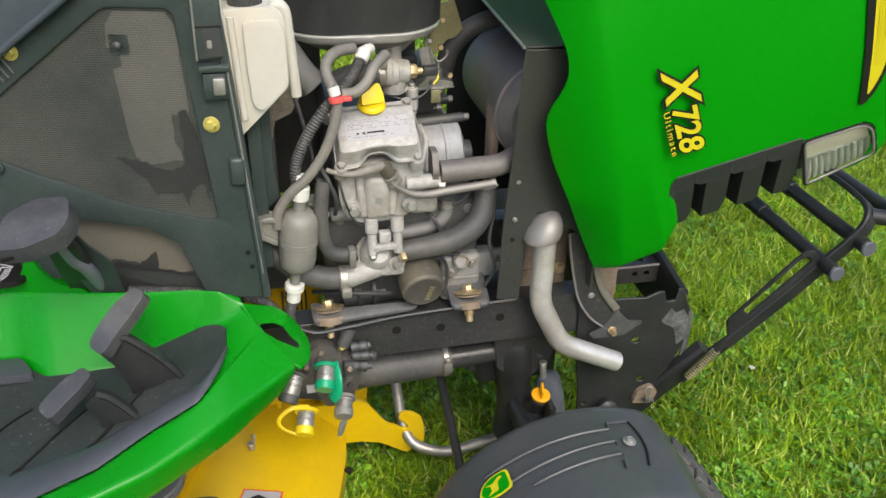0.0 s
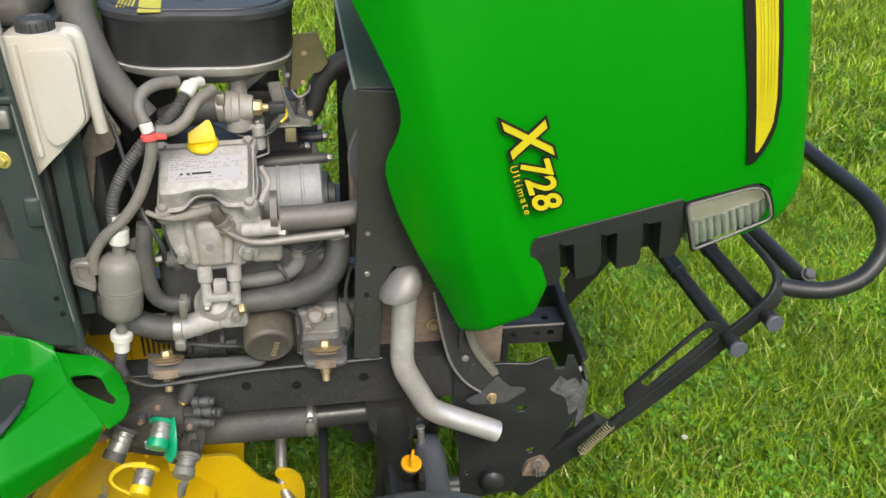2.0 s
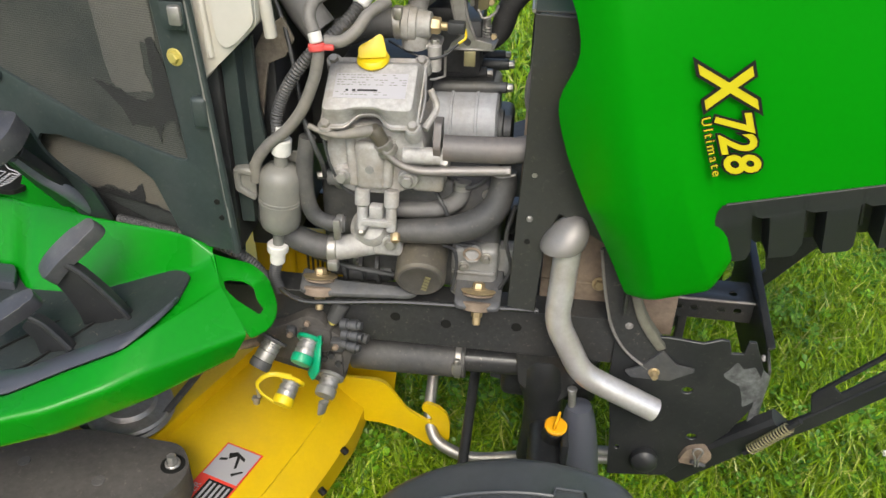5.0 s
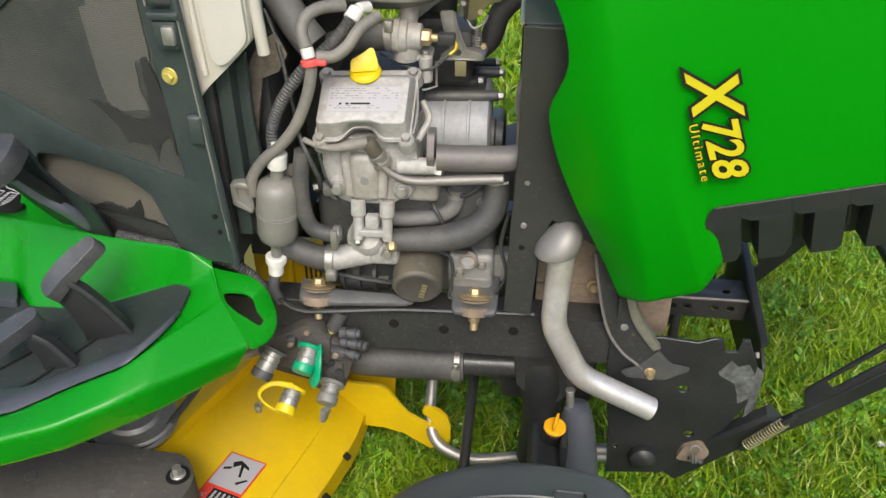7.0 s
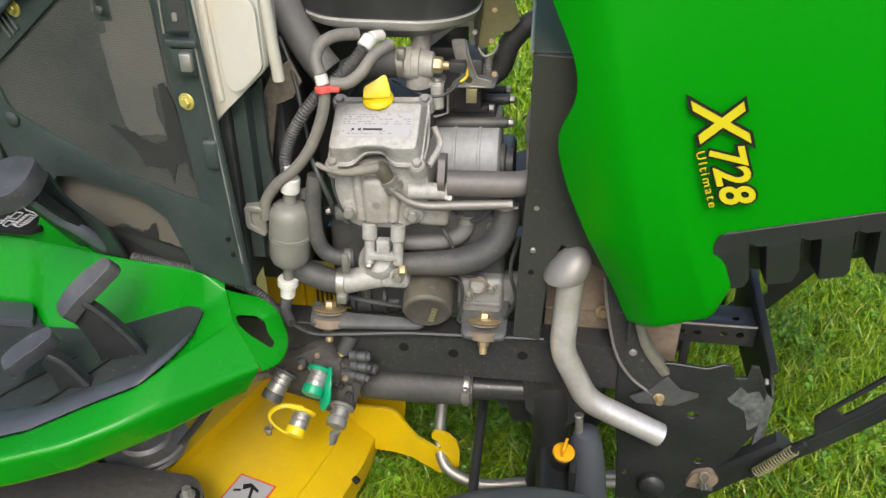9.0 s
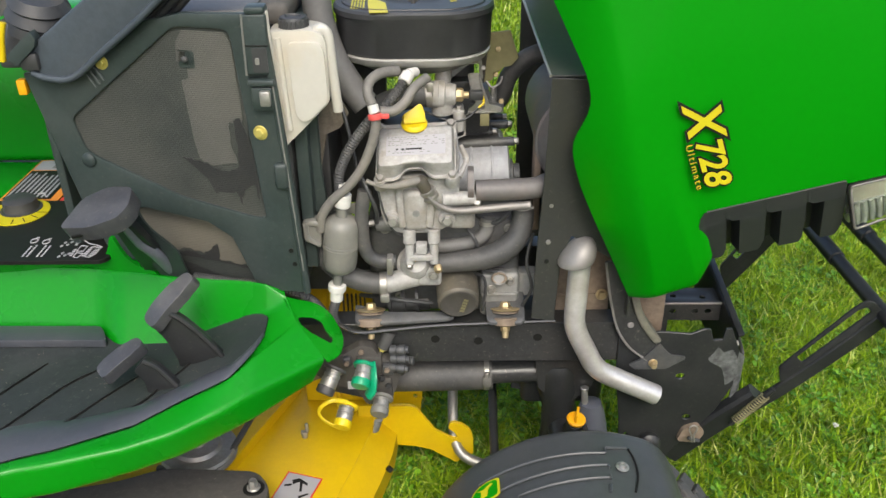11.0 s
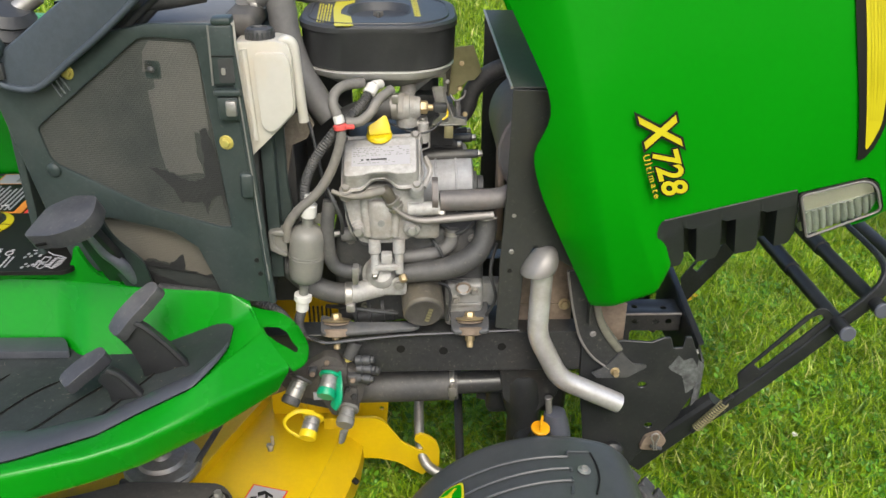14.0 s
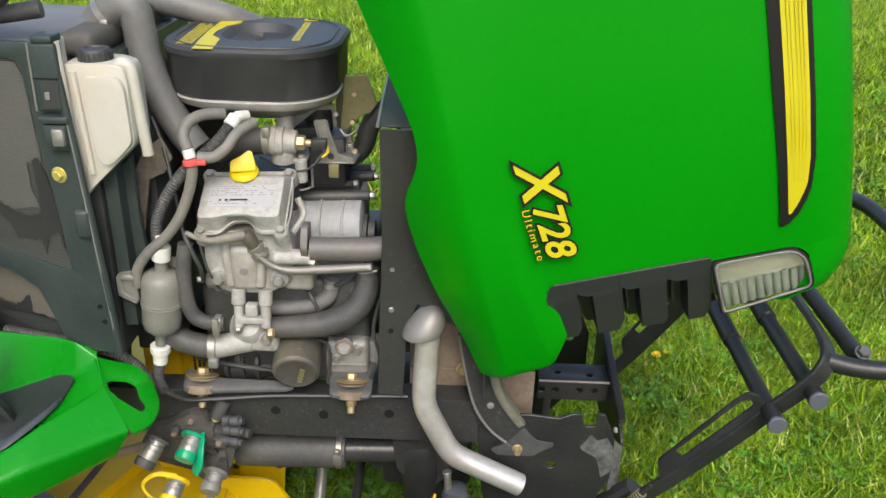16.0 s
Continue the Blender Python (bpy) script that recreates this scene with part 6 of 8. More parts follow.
part("panel_edge", tube([screen_place(u, v, -0.0055) for u, v in ((-0.116, 0.93), (-0.112, 0.87), (-0.106, 0.775), (-0.101, 0.690), (-0.097, 0.62))], 0.0016, 8), "capsule", side_panel, "pale worn edge of the panel")
for pts, r in (([(-0.05, -0.11, 0.905), (-0.03, -0.13, 0.86), (-0.015, -0.15, 0.80), (-0.005, -0.16, 0.74), (0.002, -0.165, 0.69)], 0.003),
               ([(0.185, -0.12, 0.665), (0.215, -0.14, 0.655), (0.24, -0.14, 0.67), (0.262, -0.12, 0.69)], 0.0035),
               ([(0.15, -0.10, 0.655), (0.175, -0.15, 0.645), (0.19, -0.158, 0.62), (0.20, -0.155, 0.575), (0.23, -0.15, 0.565)], 0.003),
               ([(-0.02, -0.12, 0.50), (0.03, -0.155, 0.515), (0.07, -0.16, 0.512), (0.11, -0.15, 0.50)], 0.004),
               ([(0.27, -0.16, 0.50), (0.285, -0.165, 0.54), (0.275, -0.16, 0.59), (0.285, -0.15, 0.64)], 0.003)):
    part("wire", tube(pts, r, 8), "black_plastic", engine)
for p, a in (((0.052, -0.131, 0.505), (0, -1, 0)), ((0.215, -0.151, 0.528), (0, -1, 0)), ((0.030, -0.131, 0.64), (0, -1, 0)), ((0.150, -0.131, 0.50), (0, -1, 0)), ((0.245, -0.131, 0.64), (0, -1, 0)), ((0.185, -0.131, 0.62), (0, -1, 0))):
    part("case_bolt", hexbolt(p, a, 0.006, 0.006, 0.009), "steel", engine)
for x in (0.03, 0.055, 0.08):
    part("starter_rib", lathe((x, -0.118, 0.492), (1, 0, 0.05), [(0, 0.012), (0, 0.028), (0.006, 0.028), (0.006, 0.012)], 22), "black_plastic", engine)
for a, b, c in (((-0.312, -0.168, 0.992), (-0.272, -0.170, 1.030), (-0.225, -0.168, 1.070)), ((-0.330, -0.160, 0.992), (-0.290, -0.164, 1.024), (-0.240, -0.160, 1.062)), ((-0.290, -0.150, 1.002), (-0.25, -0.158, 1.036), (-0.20, -0.150, 1.085))):
    part("cable", tube([a, b, c], 0.006, 10), "black_plastic", tractor)

for i in range(3):
    part("panel_ridge", tube([screen_place(-0.402 - 0.008 * i, 0.944 - 0.006 * i, -0.002), screen_place(-0.388 - 0.008 * i, 0.920 - 0.006 * i, -0.002)], 0.0025, 8, 3), "slate_plastic", side_panel)

# ---- footboard ----
ST = [  # x, inner top (y, z), inner floor, outer floor, rim, lower edge
    (-1.30, -0.130, 0.588, -0.190, 0.474, -0.660, 0.474, -0.700, 0.485, -0.705, 0.43),
    (-0.62, -0.146, 0.587, -0.190, 0.476, -0.585, 0.474, -0.615, 0.485, -0.622, 0.43),
    (-0.47, -0.158, 0.586, -0.205, 0.476, -0.520, 0.474, -0.549, 0.485, -0.552, 0.43),
    (-0.425, -0.166, 0.586, -0.250, 0.478, -0.505, 0.475, -0.540, 0.486, -0.542, 0.431),
    (-0.33, -0.190, 0.586, -0.250, 0.480, -0.458, 0.477, -0.512, 0.487, -0.506, 0.435),
    (-0.265, -0.202, 0.587, -0.232, 0.497, -0.418, 0.492, -0.487, 0.492, -0.476, 0.439),
    (-0.20, -0.214, 0.590, -0.235, 0.525, -0.396, 0.514, -0.449, 0.500, -0.430, 0.446),
    (-0.155, -0.230, 0.591, -0.240, 0.542, -0.338, 0.530, -0.410, 0.508, -0.402, 0.455),
    (-0.132, -0.236, 0.583, -0.248, 0.560, -0.275, 0.548, -0.375, 0.515, -0.378, 0.460),
    (-0.100, -0.240, 0.563, -0.250, 0.556, -0.268, 0.545, -0.315, 0.520, -0.322, 0.465)]


def station(x):
    for a, b in zip(ST, ST[1:]):
        if a[0] <= x <= b[0]:
            f = (x - a[0]) / (b[0] - a[0])
            return [p + (q - p) * f for p, q in zip(a, b)]
    return list(ST[-1])


def foot_line(x):
    _, y0, z0, y1, z1, y2, z2, y3, z3, y4, z4 = station(x)
    lip = min(0.010, abs(y2 - y1) * 0.2)
    return fillet([(y0 + 0.007, z0 - 0.016), (y0 + 0.003, z0), (y1, z1), (y2, z2), (y2 - 0.004, z2 + lip), (y3, z3), (y4, z4), (y4 + 0.012, z4 - 0.004)], 0.012, 5)


XS = [x for x in [-1.30 + 0.10 * i for i in range(8)] + [-0.52 + 0.0125 * i for i in range(34)] if x < -0.166] + [-0.165]
LINES = [[Vector((x, *p)) for p in foot_line(x)] for x in XS]
# the floor closes into the seam of the front tab
SEAM = [Vector(p) for p in ((-0.140, -0.185, 0.574), (-0.136, -0.226, 0.570), (-0.128, -0.238, 0.560), (-0.112, -0.270, 0.543), (-0.108, -0.274, 0.541), (-0.062, -0.316, 0.499), (-0.088, -0.318, 0.452), (-0.090, -0.306, 0.449))]
END = [Vector(p) for p in fillet(SEAM, 0.010, 5)]
for i in range(1, 9):
    f = i / 8
    g = f * f * (3 - 2 * f) * 0.5 + f * 0.5
    LINES.append([a.lerp(b, g) for a, b in zip(LINES[len(XS) - 1], END)])
foot = part("footboard", grid_surface(lambda i, k: LINES[i][k], range(len(LINES)), range(len(LINES[0])), 0.003), "green_plastic", tractor, "moulded green plastic footboard", sharp=60)
part("footboard_fin", plate(rounded([(-0.50, 0.560), (-0.50, 0.600), (-0.455, 0.603), (-0.443, 0.624), (-0.437, 0.645), (-0.430, 0.645), (-0.419, 0.618), (-0.402, 0.597), (-0.360, 0.586), (-0.350, 0.560)], [0.002, 0.004, 0.01, 0.01, 0.002, 0.002, 0.02, 0.02, 0.01, 0.002], 4), 0.060, lambda u, v, w: (u, -0.163 - 0.22 * (u + 0.44) + w, v), w=0.004, segs=3), "green_plastic", foot)
# front tab with its slot
TAB = rounded([(-0.140, -0.228), (-0.124, -0.224), (-0.087, -0.208), (-0.062, -0.215), (-0.037, -0.252), (-0.039, -0.288), (-0.058, -0.318), (-0.110, -0.274)], [0.002, 0.01, 0.02, 0.02, 0.02, 0.014, 0.006, 0.002], 5)
SLOT = rounded([(-0.112, -0.258), (-0.107, -0.251), (-0.089, -0.240), (-0.076, -0.241), (-0.066, -0.258), (-0.054, -0.266), (-0.056, -0.279), (-0.088, -0.276), (-0.104, -0.270)], 0.004, 4)
def tab_z(x, y):
    return 0.541 - 0.611 * (x + 0.110) + 0.229 * (y + 0.255)


part("footboard_tab", plate(TAB, 0.004, lambda u, v, w: (u, v, tab_z(u, v) + w - 0.002), [SLOT], w=0.0012), "green_plastic", foot)


def mat_fn(x, g):
    _, y0, z0, y1, z1, y2, z2, y3, z3, y4, z4 = station(x)
    if x > -0.200:
        f = min(1.0, (x + 0.200) / 0.040)
        k = 1 - math.sqrt(max(0.0, 1 - f * f))
        g = 0.22 * k + g * (1 - 0.55 * k)
    y = y1 + (y2 - y1) * g
    e = min(g, 1 - g) * abs(y2 - y1)
    lift = 0.0045 + 0.0035 * max(0, 1 - e / 0.034)
    return (x, y, z1 + (z2 - z1) * g + lift)


mat = part("rubber_mat", grid_surface(mat_fn, [-1.30 + 0.05 * i for i in range(16)] + [-0.52 + 0.01 * i for i in range(36)] + [-0.162, -0.1605], [0.80 * i / 24 for i in range(25)], 0.003), "mat_rubber", foot, "dark ribbed rubber foot mat, dusty")
# border in the paler colour that carries the sky sheen
part("mat_border", grid_surface(lambda x, g: tuple(Vector(mat_fn(x, g)) + Vector((0, 0, 0.0006 + 0.0075 * math.sin(math.pi * min(1.0, (g - 0.74) / 0.26)) ** 0.8))), [-1.30 + 0.05 * i for i in range(16)] + [-0.52 + 0.01 * i for i in range(36)] + [-0.162, -0.1605], [0.74 + 0.26 * i / 14 for i in range(15)], 0.003), "mat_edge", mat, "smooth raised mat border")
# grooves drawn as black tubes, the shade inside them put into the colour
for i in range(8):
    x0 = -0.90 + i * 0.092
    pts = []
    for k in range(8):
        f = k / 7
        x = x0 + 0.10 * f
        s = station(x)
        g = 0.78 - 0.50 * f
        y = s[3] + (s[5] - s[3]) * g
        pts.append((x, y, s[4] + (s[6] - s[4]) * g + 0.0058))
    if x0 + 0.1 < -0.2:
        part("mat_groove", tube(pts, [0.004] + [0.003] * 6 + [0.001], 8, 2, flat=0.7), "black_decal", mat)
part("mat_step", plate(rounded([(-1.2, -0.196), (-0.466, -0.208), (-0.455, -0.222), (-0.440, -0.252), (-1.2, -0.246)], 0.006), 0.014, level(0.482), w=0.006, segs=3), "mat_edge", mat)


def pedal(p_pad, along, face, size, outline, y, label):
    """A bowed rubber pad on a flat arm."""
    L = Vector(along).normalized()
    n = Vector(face)
    n = (n - L * n.dot(L)).normalized()
    m = Matrix.Translation(p_pad) @ Matrix((L, n.cross(L), n)).transposed().to_4x4()
    a, b = size[0] / 2, size[1] / 2
    slab = rounded([(-a, -b * 0.80), (-a * 0.4, -b), (a * 0.5, -b), (a, -b * 0.9), (a, b * 0.9), (a * 0.5, b), (-a * 0.4, b), (-a, b * 0.80)], 0.012, 4)
    pd = part("pedal", plate(slab, 0.022, lambda u, v, w: m @ Vector((u, v * (1 - 0.10 * (u < -0.02)), w - 0.014 - (3.4 if u > 0 else 1.2) * u * u)), w=0.0085, segs=5), "pedal", tractor, label, 50)
    part("pad_slot", box((a - 0.030, b - 0.012, 0.0005), (a - 0.022, b - 0.006, 0.003), 0.001, 1, m), "black_decal", pd)
    part("pedal_arm", plate(rounded(outline, 0.006, 3), 0.014, side_plane(y), w=0.004, segs=2), "black_gloss", pd)
    part("arm_flange", tube([(u, y - 0.003, v + 0.001) for u, v in outline[1:-3]], 0.0045, 8), "black_gloss", pd)
    return pd


pedal((-0.297, -0.310, 0.612), (-0.065, -0.050, -0.056), (-0.42, -0.55, 0.72), (0.100, 0.034), [(-0.330, 0.572), (-0.308, 0.600), (-0.282, 0.585), (-0.252, 0.552), (-0.222, 0.508), (-0.224, 0.490), (-0.294, 0.476), (-0.298, 0.508), (-0.311, 0.544)], -0.322, "worn grey rubber forward pedal")
pedal((-0.370, -0.362, 0.538), (-0.065, -0.050, -0.034), (-0.42, -0.50, 0.75), (0.078, 0.031), [(-0.349, 0.524), (-0.330, 0.544), (-0.311, 0.532), (-0.285, 0.496), (-0.284, 0.478), (-0.332, 0.466), (-0.335, 0.505)], -0.377, "worn grey rubber reverse pedal")
# brake pedal on the tunnel
BM_ = Matrix.Translation((-0.364, -0.300, 0.750)) @ Matrix.Rotation(radians(20), 4, "X") @ Matrix.Rotation(radians(-14), 4, "Y") @ Matrix.Scale(0.93, 4)
bp_ = part("brake_pedal", plate(rounded([(-0.066, -0.034), (-0.01, -0.046), (0.036, -0.036), (0.050, -0.012), (0.046, 0.030), (0.0, 0.042), (-0.042, 0.026)], 0.012), 0.030, frame_plane(BM_), w=0.009, segs=3), "pedal", tractor, "worn grey brake pedal")
ARM_A, ARM_B = Vector((0, -0.278, 0.742)), Vector((0, -0.148, 0.575))
ARM_N = Vector((0, 0.789, 0.614))
def arm_place(u, v, w):
    return ARM_A.lerp(ARM_B, v) + Vector((u, 0, 0)) - ARM_N * w


part("pedal_arm", plate(rounded([(-0.374, 0.0), (-0.342, 0.0), (-0.338, 0.30), (-0.334, 0.55), (-0.331, 1.0), (-0.382, 1.0), (-0.380, 0.5)], 0.010), 0.014, arm_place, w=0.004, segs=2), "black_gloss", bp_)
# pale tube paints the highlight along the arm's upper side
part("arm_face", tube([arm_place(-0.356, 0.04, 0.013), arm_place(-0.353, 0.34, 0.013), arm_place(-0.342, 0.52, 0.013), arm_place(-0.337, 0.88, 0.012)], [0.006, 0.008, 0.010, 0.010], 12), "pedal_face", bp_, "pale face of the pedal arm, sky light in its colour")
part("pedal_slot", box((-0.050, -0.0435, 0.011), (-0.032, -0.0405, 0.015), 0.0, 1, BM_), "black_decal", bp_)

# ---- console beside the seat ----
dash = part("dash_side", plate([(-0.512, 0.930), (-0.478, 0.921), (-0.433, 0.923), (-0.305, 1.018), (-0.237, 1.076), (-0.14, 1.16), (-0.245, 1.16), (-0.345, 1.077), (-0.475, 0.985), (-0.525, 0.952)], 0.03, lambda u, v, w: (u, -0.235 + (-0.15 - u) * 0.23 + w, v), w=0.005, segs=3), "cowl", tractor, "dark slate plastic dash cowl")
part("cowl_lip", tube([(u, -0.237 + (-0.15 - u) * 0.23, v) for u, v in ((-0.500, 0.930), (-0.478, 0.923), (-0.433, 0.926), (-0.37, 0.972), (-0.305, 1.021), (-0.237, 1.079), (-0.17, 1.138))], 0.0055, 10, 4), "cowl", dash)
column = part("steering_column", plate(rounded([(-0.95, -0.10), (-0.50, -0.10), (-0.36, -0.02), (-0.36, 0.14), (-0.95, 0.14)], 0.03), 0.03, lambda u, v, w: (u, v, 0.990 + 0.30 * (u + 0.6) + w), w=0.006), "dark_cast", tractor, "dark grey steering column cover")
part("column_knob", lathe((-0.56, -0.07, 1.035), (0, 0, 1), [(0, 0.018), (0.02, 0.016), (0.024, 0.01), (0.025, 0.0)], 18), "black_plastic", column)
part("column_boot", lathe((-0.50, -0.10, 0.985), (0.3, -0.2, 1), [(0, 0.05), (0.015, 0.045), (0.02, 0.05), (0.035, 0.042), (0.04, 0.046), (0.055, 0.036), (0.06, 0.0)], 26), "black_plastic", column)
part("column_shaft", cyl((-0.56, -0.12, 0.97), (-0.44, -0.09, 1.05), 0.014), "steel", column)
part("column_lever", plate(rounded([(-0.530, 0.957), (-0.484, 0.997), (-0.478, 0.985), (-0.482, 0.972), (-0.516, 0.943)], 0.004, 3), 0.020, side_plane(-0.170), w=0.003, segs=2), "slate_plastic", column, "dark plastic lever housing")
part("lever_socket", box((-0.512, -0.166, 0.935), (-0.484, -0.150, 0.962), 0.004, 2), "black_plastic", column)
part("yellow_lead", tube([(-0.526, -0.160, 1.008), (-0.533, -0.162, 0.985), (-0.540, -0.160, 0.950)], 0.006, 10), "yellow_plastic", column, "yellow plastic lead by the column")
part("column_bracket", box((-0.56, -0.135, 0.93), (-0.50, -0.09, 1.0), 0.006), "dark_cast", column)
part("firewall_box", box((-0.34, -0.14, 0.90), (-0.155, 0.13, 1.02), 0.01, 2), "duct", tractor)
part("cable", tube([(-0.36, -0.155, 1.02), (-0.30, -0.16, 1.045), (-0.24, -0.155, 1.05), (-0.17, -0.14, 1.06)], 0.012, 10), "rubber", tractor)
console = part("console", box((-1.25, -0.15, 0.50), (-0.435, 0.16, 0.600), 0.012, 3), "green_plastic", tractor)
part("console_top", box((-1.10, 0.05, 0.594), (-0.470, 0.275, 0.606), 0.004, 2), "green_plastic", console)
part("console_rise", plate([(-1.1, 0.60), (-0.54, 0.60), (-0.50, 0.76), (-0.56, 0.92), (-1.1, 0.95)], 0.10, lambda u, v, w: (u, 0.278 + w + 0.15 * (v - 0.6), v), w=0.02, segs=3), "green_plastic", console)
CM = Matrix.Translation((0, 0, 0.604))
control = part("control_panel", plate(rounded([(-0.95, -0.182), (-0.452, -0.182), (-0.440, -0.168), (-0.458, -0.100), (-0.520, 0.0), (-0.578, 0.058), (-0.95, 0.062)], [0.004, 0.014, 0.014, 0.03, 0.03, 0.01, 0.004]), 0.008, frame_plane(CM), w=0.002), "black_decal", tractor, "black control panel with white pictograms")
knob = part("depth_knob", lathe((-0.672, 0.018, 0.612), (0, 0, 1), [(0, 0.038), (0.004, 0.038), (0.0045, 0.032), (0.022, 0.030), (0.026, 0.025), (0.0265, 0.0)], 32), "black_plastic", control)
part("knob_ring", lathe((-0.672, 0.005, 0.6122), (0, 0, 1), [(0, 0.036), (0, 0.054), (0.002, 0.054), (0.002, 0.036)], 40), "ring_green", knob)
part("ring_edge", lathe((-0.672, 0.005, 0.6126), (0, 0, 1), [(0, 0.049), (0, 0.056), (0.0022, 0.056), (0.0022, 0.049)], 40), "yellow_decal", knob)
for a in (-80, -55, -30, -5):
    c_, s_ = math.cos(radians(a)), math.sin(radians(a))
    part("ring_tick", plate([(-0.001, 0.036), (0.001, 0.036), (0.001, 0.055), (-0.001, 0.055)], 0.0004, lambda u, v, w: (-0.672 + v * c_ - u * s_, 0.005 + v * s_ + u * c_, 0.6152 + w), w=0), "black_decal", knob)
part("knob_pointer", tube([(-0.640, 0.030, 0.640), (-0.628, 0.034, 0.640), (-0.622, 0.020, 0.640)], 0.0016, 6, straight=True), "label_white", knob)


def pict(x0, y0, x1, y1):
    part("pictogram", box((x0, y0, 0.6121), (x1, y1, 0.6126), 0.0, 1), "label_white", control)


rng = random.Random(9)
for x0 in (-0.592, -0.584, -0.567, -0.559):
    y = -0.168
    while y < -0.128:
        L = rng.uniform(0.004, 0.010)
        pict(x0, y, x0 + 0.0032, min(-0.126, y + L))
        y += L + 0.002
for x0, y0 in ((-0.594, -0.110), (-0.571, -0.114)):
    part("pictogram", tube([(x0 + 0.006 * math.cos(a), y0 + 0.008 * math.sin(a), 0.6124) for a in [i * math.pi / 6 for i in range(13)]], 0.0012, 6, 1, straight=True), "label_white", control)
    pict(x0 - 0.001, y0 + 0.010, x0 + 0.005, y0 + 0.014)
for x0, y0 in ((-0.538, -0.120), (-0.531, -0.128), (-0.540, -0.132), (-0.527, -0.118), (-0.528, -0.158), (-0.521, -0.166), (-0.530, -0.170), (-0.516, -0.160)):
    pict(x0, y0, x0 + 0.005, y0 + 0.004)
    pict(x0 + 0.0015, y0 - 0.002, x0 + 0.0035, y0 + 0.006)
for x0, y0, n_ in ((-0.516, -0.128, 3), (-0.511, -0.166, 4)):
    for i in range(n_):
        pict(x0 + 0.0005, y0 + 0.0065 * i, x0 + 0.005, y0 + 0.0065 * i + 0.0045)
for pts in ([(-0.503, -0.130), (-0.491, -0.132), (-0.492, -0.150), (-0.504, -0.150), (-0.503, -0.130)], [(-0.502, -0.156), (-0.489, -0.158), (-0.494, -0.174), (-0.502, -0.170), (-0.502, -0.156)],
            [(-0.480, -0.134), (-0.466, -0.138), (-0.467, -0.160), (-0.474, -0.172), (-0.482, -0.170), (-0.480, -0.134)], [(-0.533, -0.104), (-0.505, -0.110), (-0.492, -0.122), (-0.476, -0.128), (-0.464, -0.136)]):
    part("pictogram_line", tube([(x, y, 0.6124) for x, y in pts], 0.0011, 6, 1, straight=True), "label_white", control)
for i in range(5):
    pict(-0.489 + 0.0010 * i, -0.168 + 0.0072 * i, -0.4835 + 0.0010 * i, -0.163 + 0.0072 * i)
    pict(-0.478 + 0.0008 * i, -0.166 + 0.0055 * i, -0.470 + 0.0008 * i, -0.1635 + 0.0055 * i)
WM = Matrix.Translation((0, 0, 0.6065))
warn = part("warning_label", box((-0.742, 0.066, 0.0), (-0.625, 0.274, 0.002), 0.0005, 1, WM), "label_orange", tractor, "orange and white warning label")
part("label_field", box((-0.737, 0.074, 0.002), (-0.642, 0.214, 0.0026), 0.0, 1, WM), "black_decal", warn)
part("label_field", box((-0.737, 0.219, 0.002), (-0.630, 0.269, 0.0026), 0.0, 1, WM), "label_white", warn)
part("label_mark", box((-0.700, 0.228, 0.0027), (-0.664, 0.258, 0.0031), 0.0, 1, WM), "capsule", warn)
for i in range(9):
    part("print_line", box((-0.733 + i * 0.0098, 0.080, 0.0027), (-0.729 + i * 0.0098, 0.080 + rng.uniform(0.10, 0.13), 0.0031), 0.0, 1, WM), "label_white", warn)
caution = part("danger_label", box((-0.621, 0.060, 0.0), (-0.530, 0.240, 0.002), 0.0005, 1, WM), "label_red", tractor, "red, white and black danger label")
part("label_field", box((-0.612, 0.064, 0.002), (-0.545, 0.104, 0.0026), 0.0, 1, WM), "label_white", caution)
part("label_mark", box((-0.596, 0.072, 0.0027), (-0.562, 0.096, 0.0031), 0.0, 1, WM), "black_decal", caution)
part("label_field", box((-0.605, 0.108, 0.002), (-0.545, 0.235, 0.0026), 0.0, 1, WM), "black_decal", caution)
for i in range(5):
    part("print_line", box((-0.600 + i * 0.011, 0.114, 0.0027), (-0.596 + i * 0.011, 0.114 + rng.uniform(0.07, 0.11), 0.0031), 0.0, 1, WM), "label_white", caution)
part("console_bracket", box((-0.70, -0.10, 0.60), (-0.52, 0.11, 0.606), 0.002), "green_plastic", console)
part("lever_knob", box((-0.62, -0.165, 0.93), (-0.575, -0.135, 0.955), 0.008, 3), "black_plastic", tractor)
part("side_marker", box((-0.545, -0.13, 0.885), (-0.53, -0.115, 0.91), 0.003), "orange_plastic", tractor)

# ---- hydraulic couplers ----
BLOCK = rounded([(-0.106, 0.378), (-0.088, 0.402), (-0.059, 0.413), (-0.020, 0.437), (0.002, 0.433), (0.012, 0.414), (0.039, 0.398), (0.050, 0.372), (0.040, 0.335), (0.024, 0.306), (-0.014, 0.304), (-0.030, 0.340), (-0.080, 0.350)], 0.008)
hyd = part("coupler_block", join(plate(BLOCK, 0.05, side_plane(-0.190), w=0.007, segs=2), box((-0.03, -0.198, 0.375), (0.020, -0.15, 0.418), 0.010, 2), box((0.0, -0.196, 0.31), (0.036, -0.16, 0.37), 0.008, 2)), "cover_plastic", tractor, "black hydraulic valve block with capped couplers, dusty")
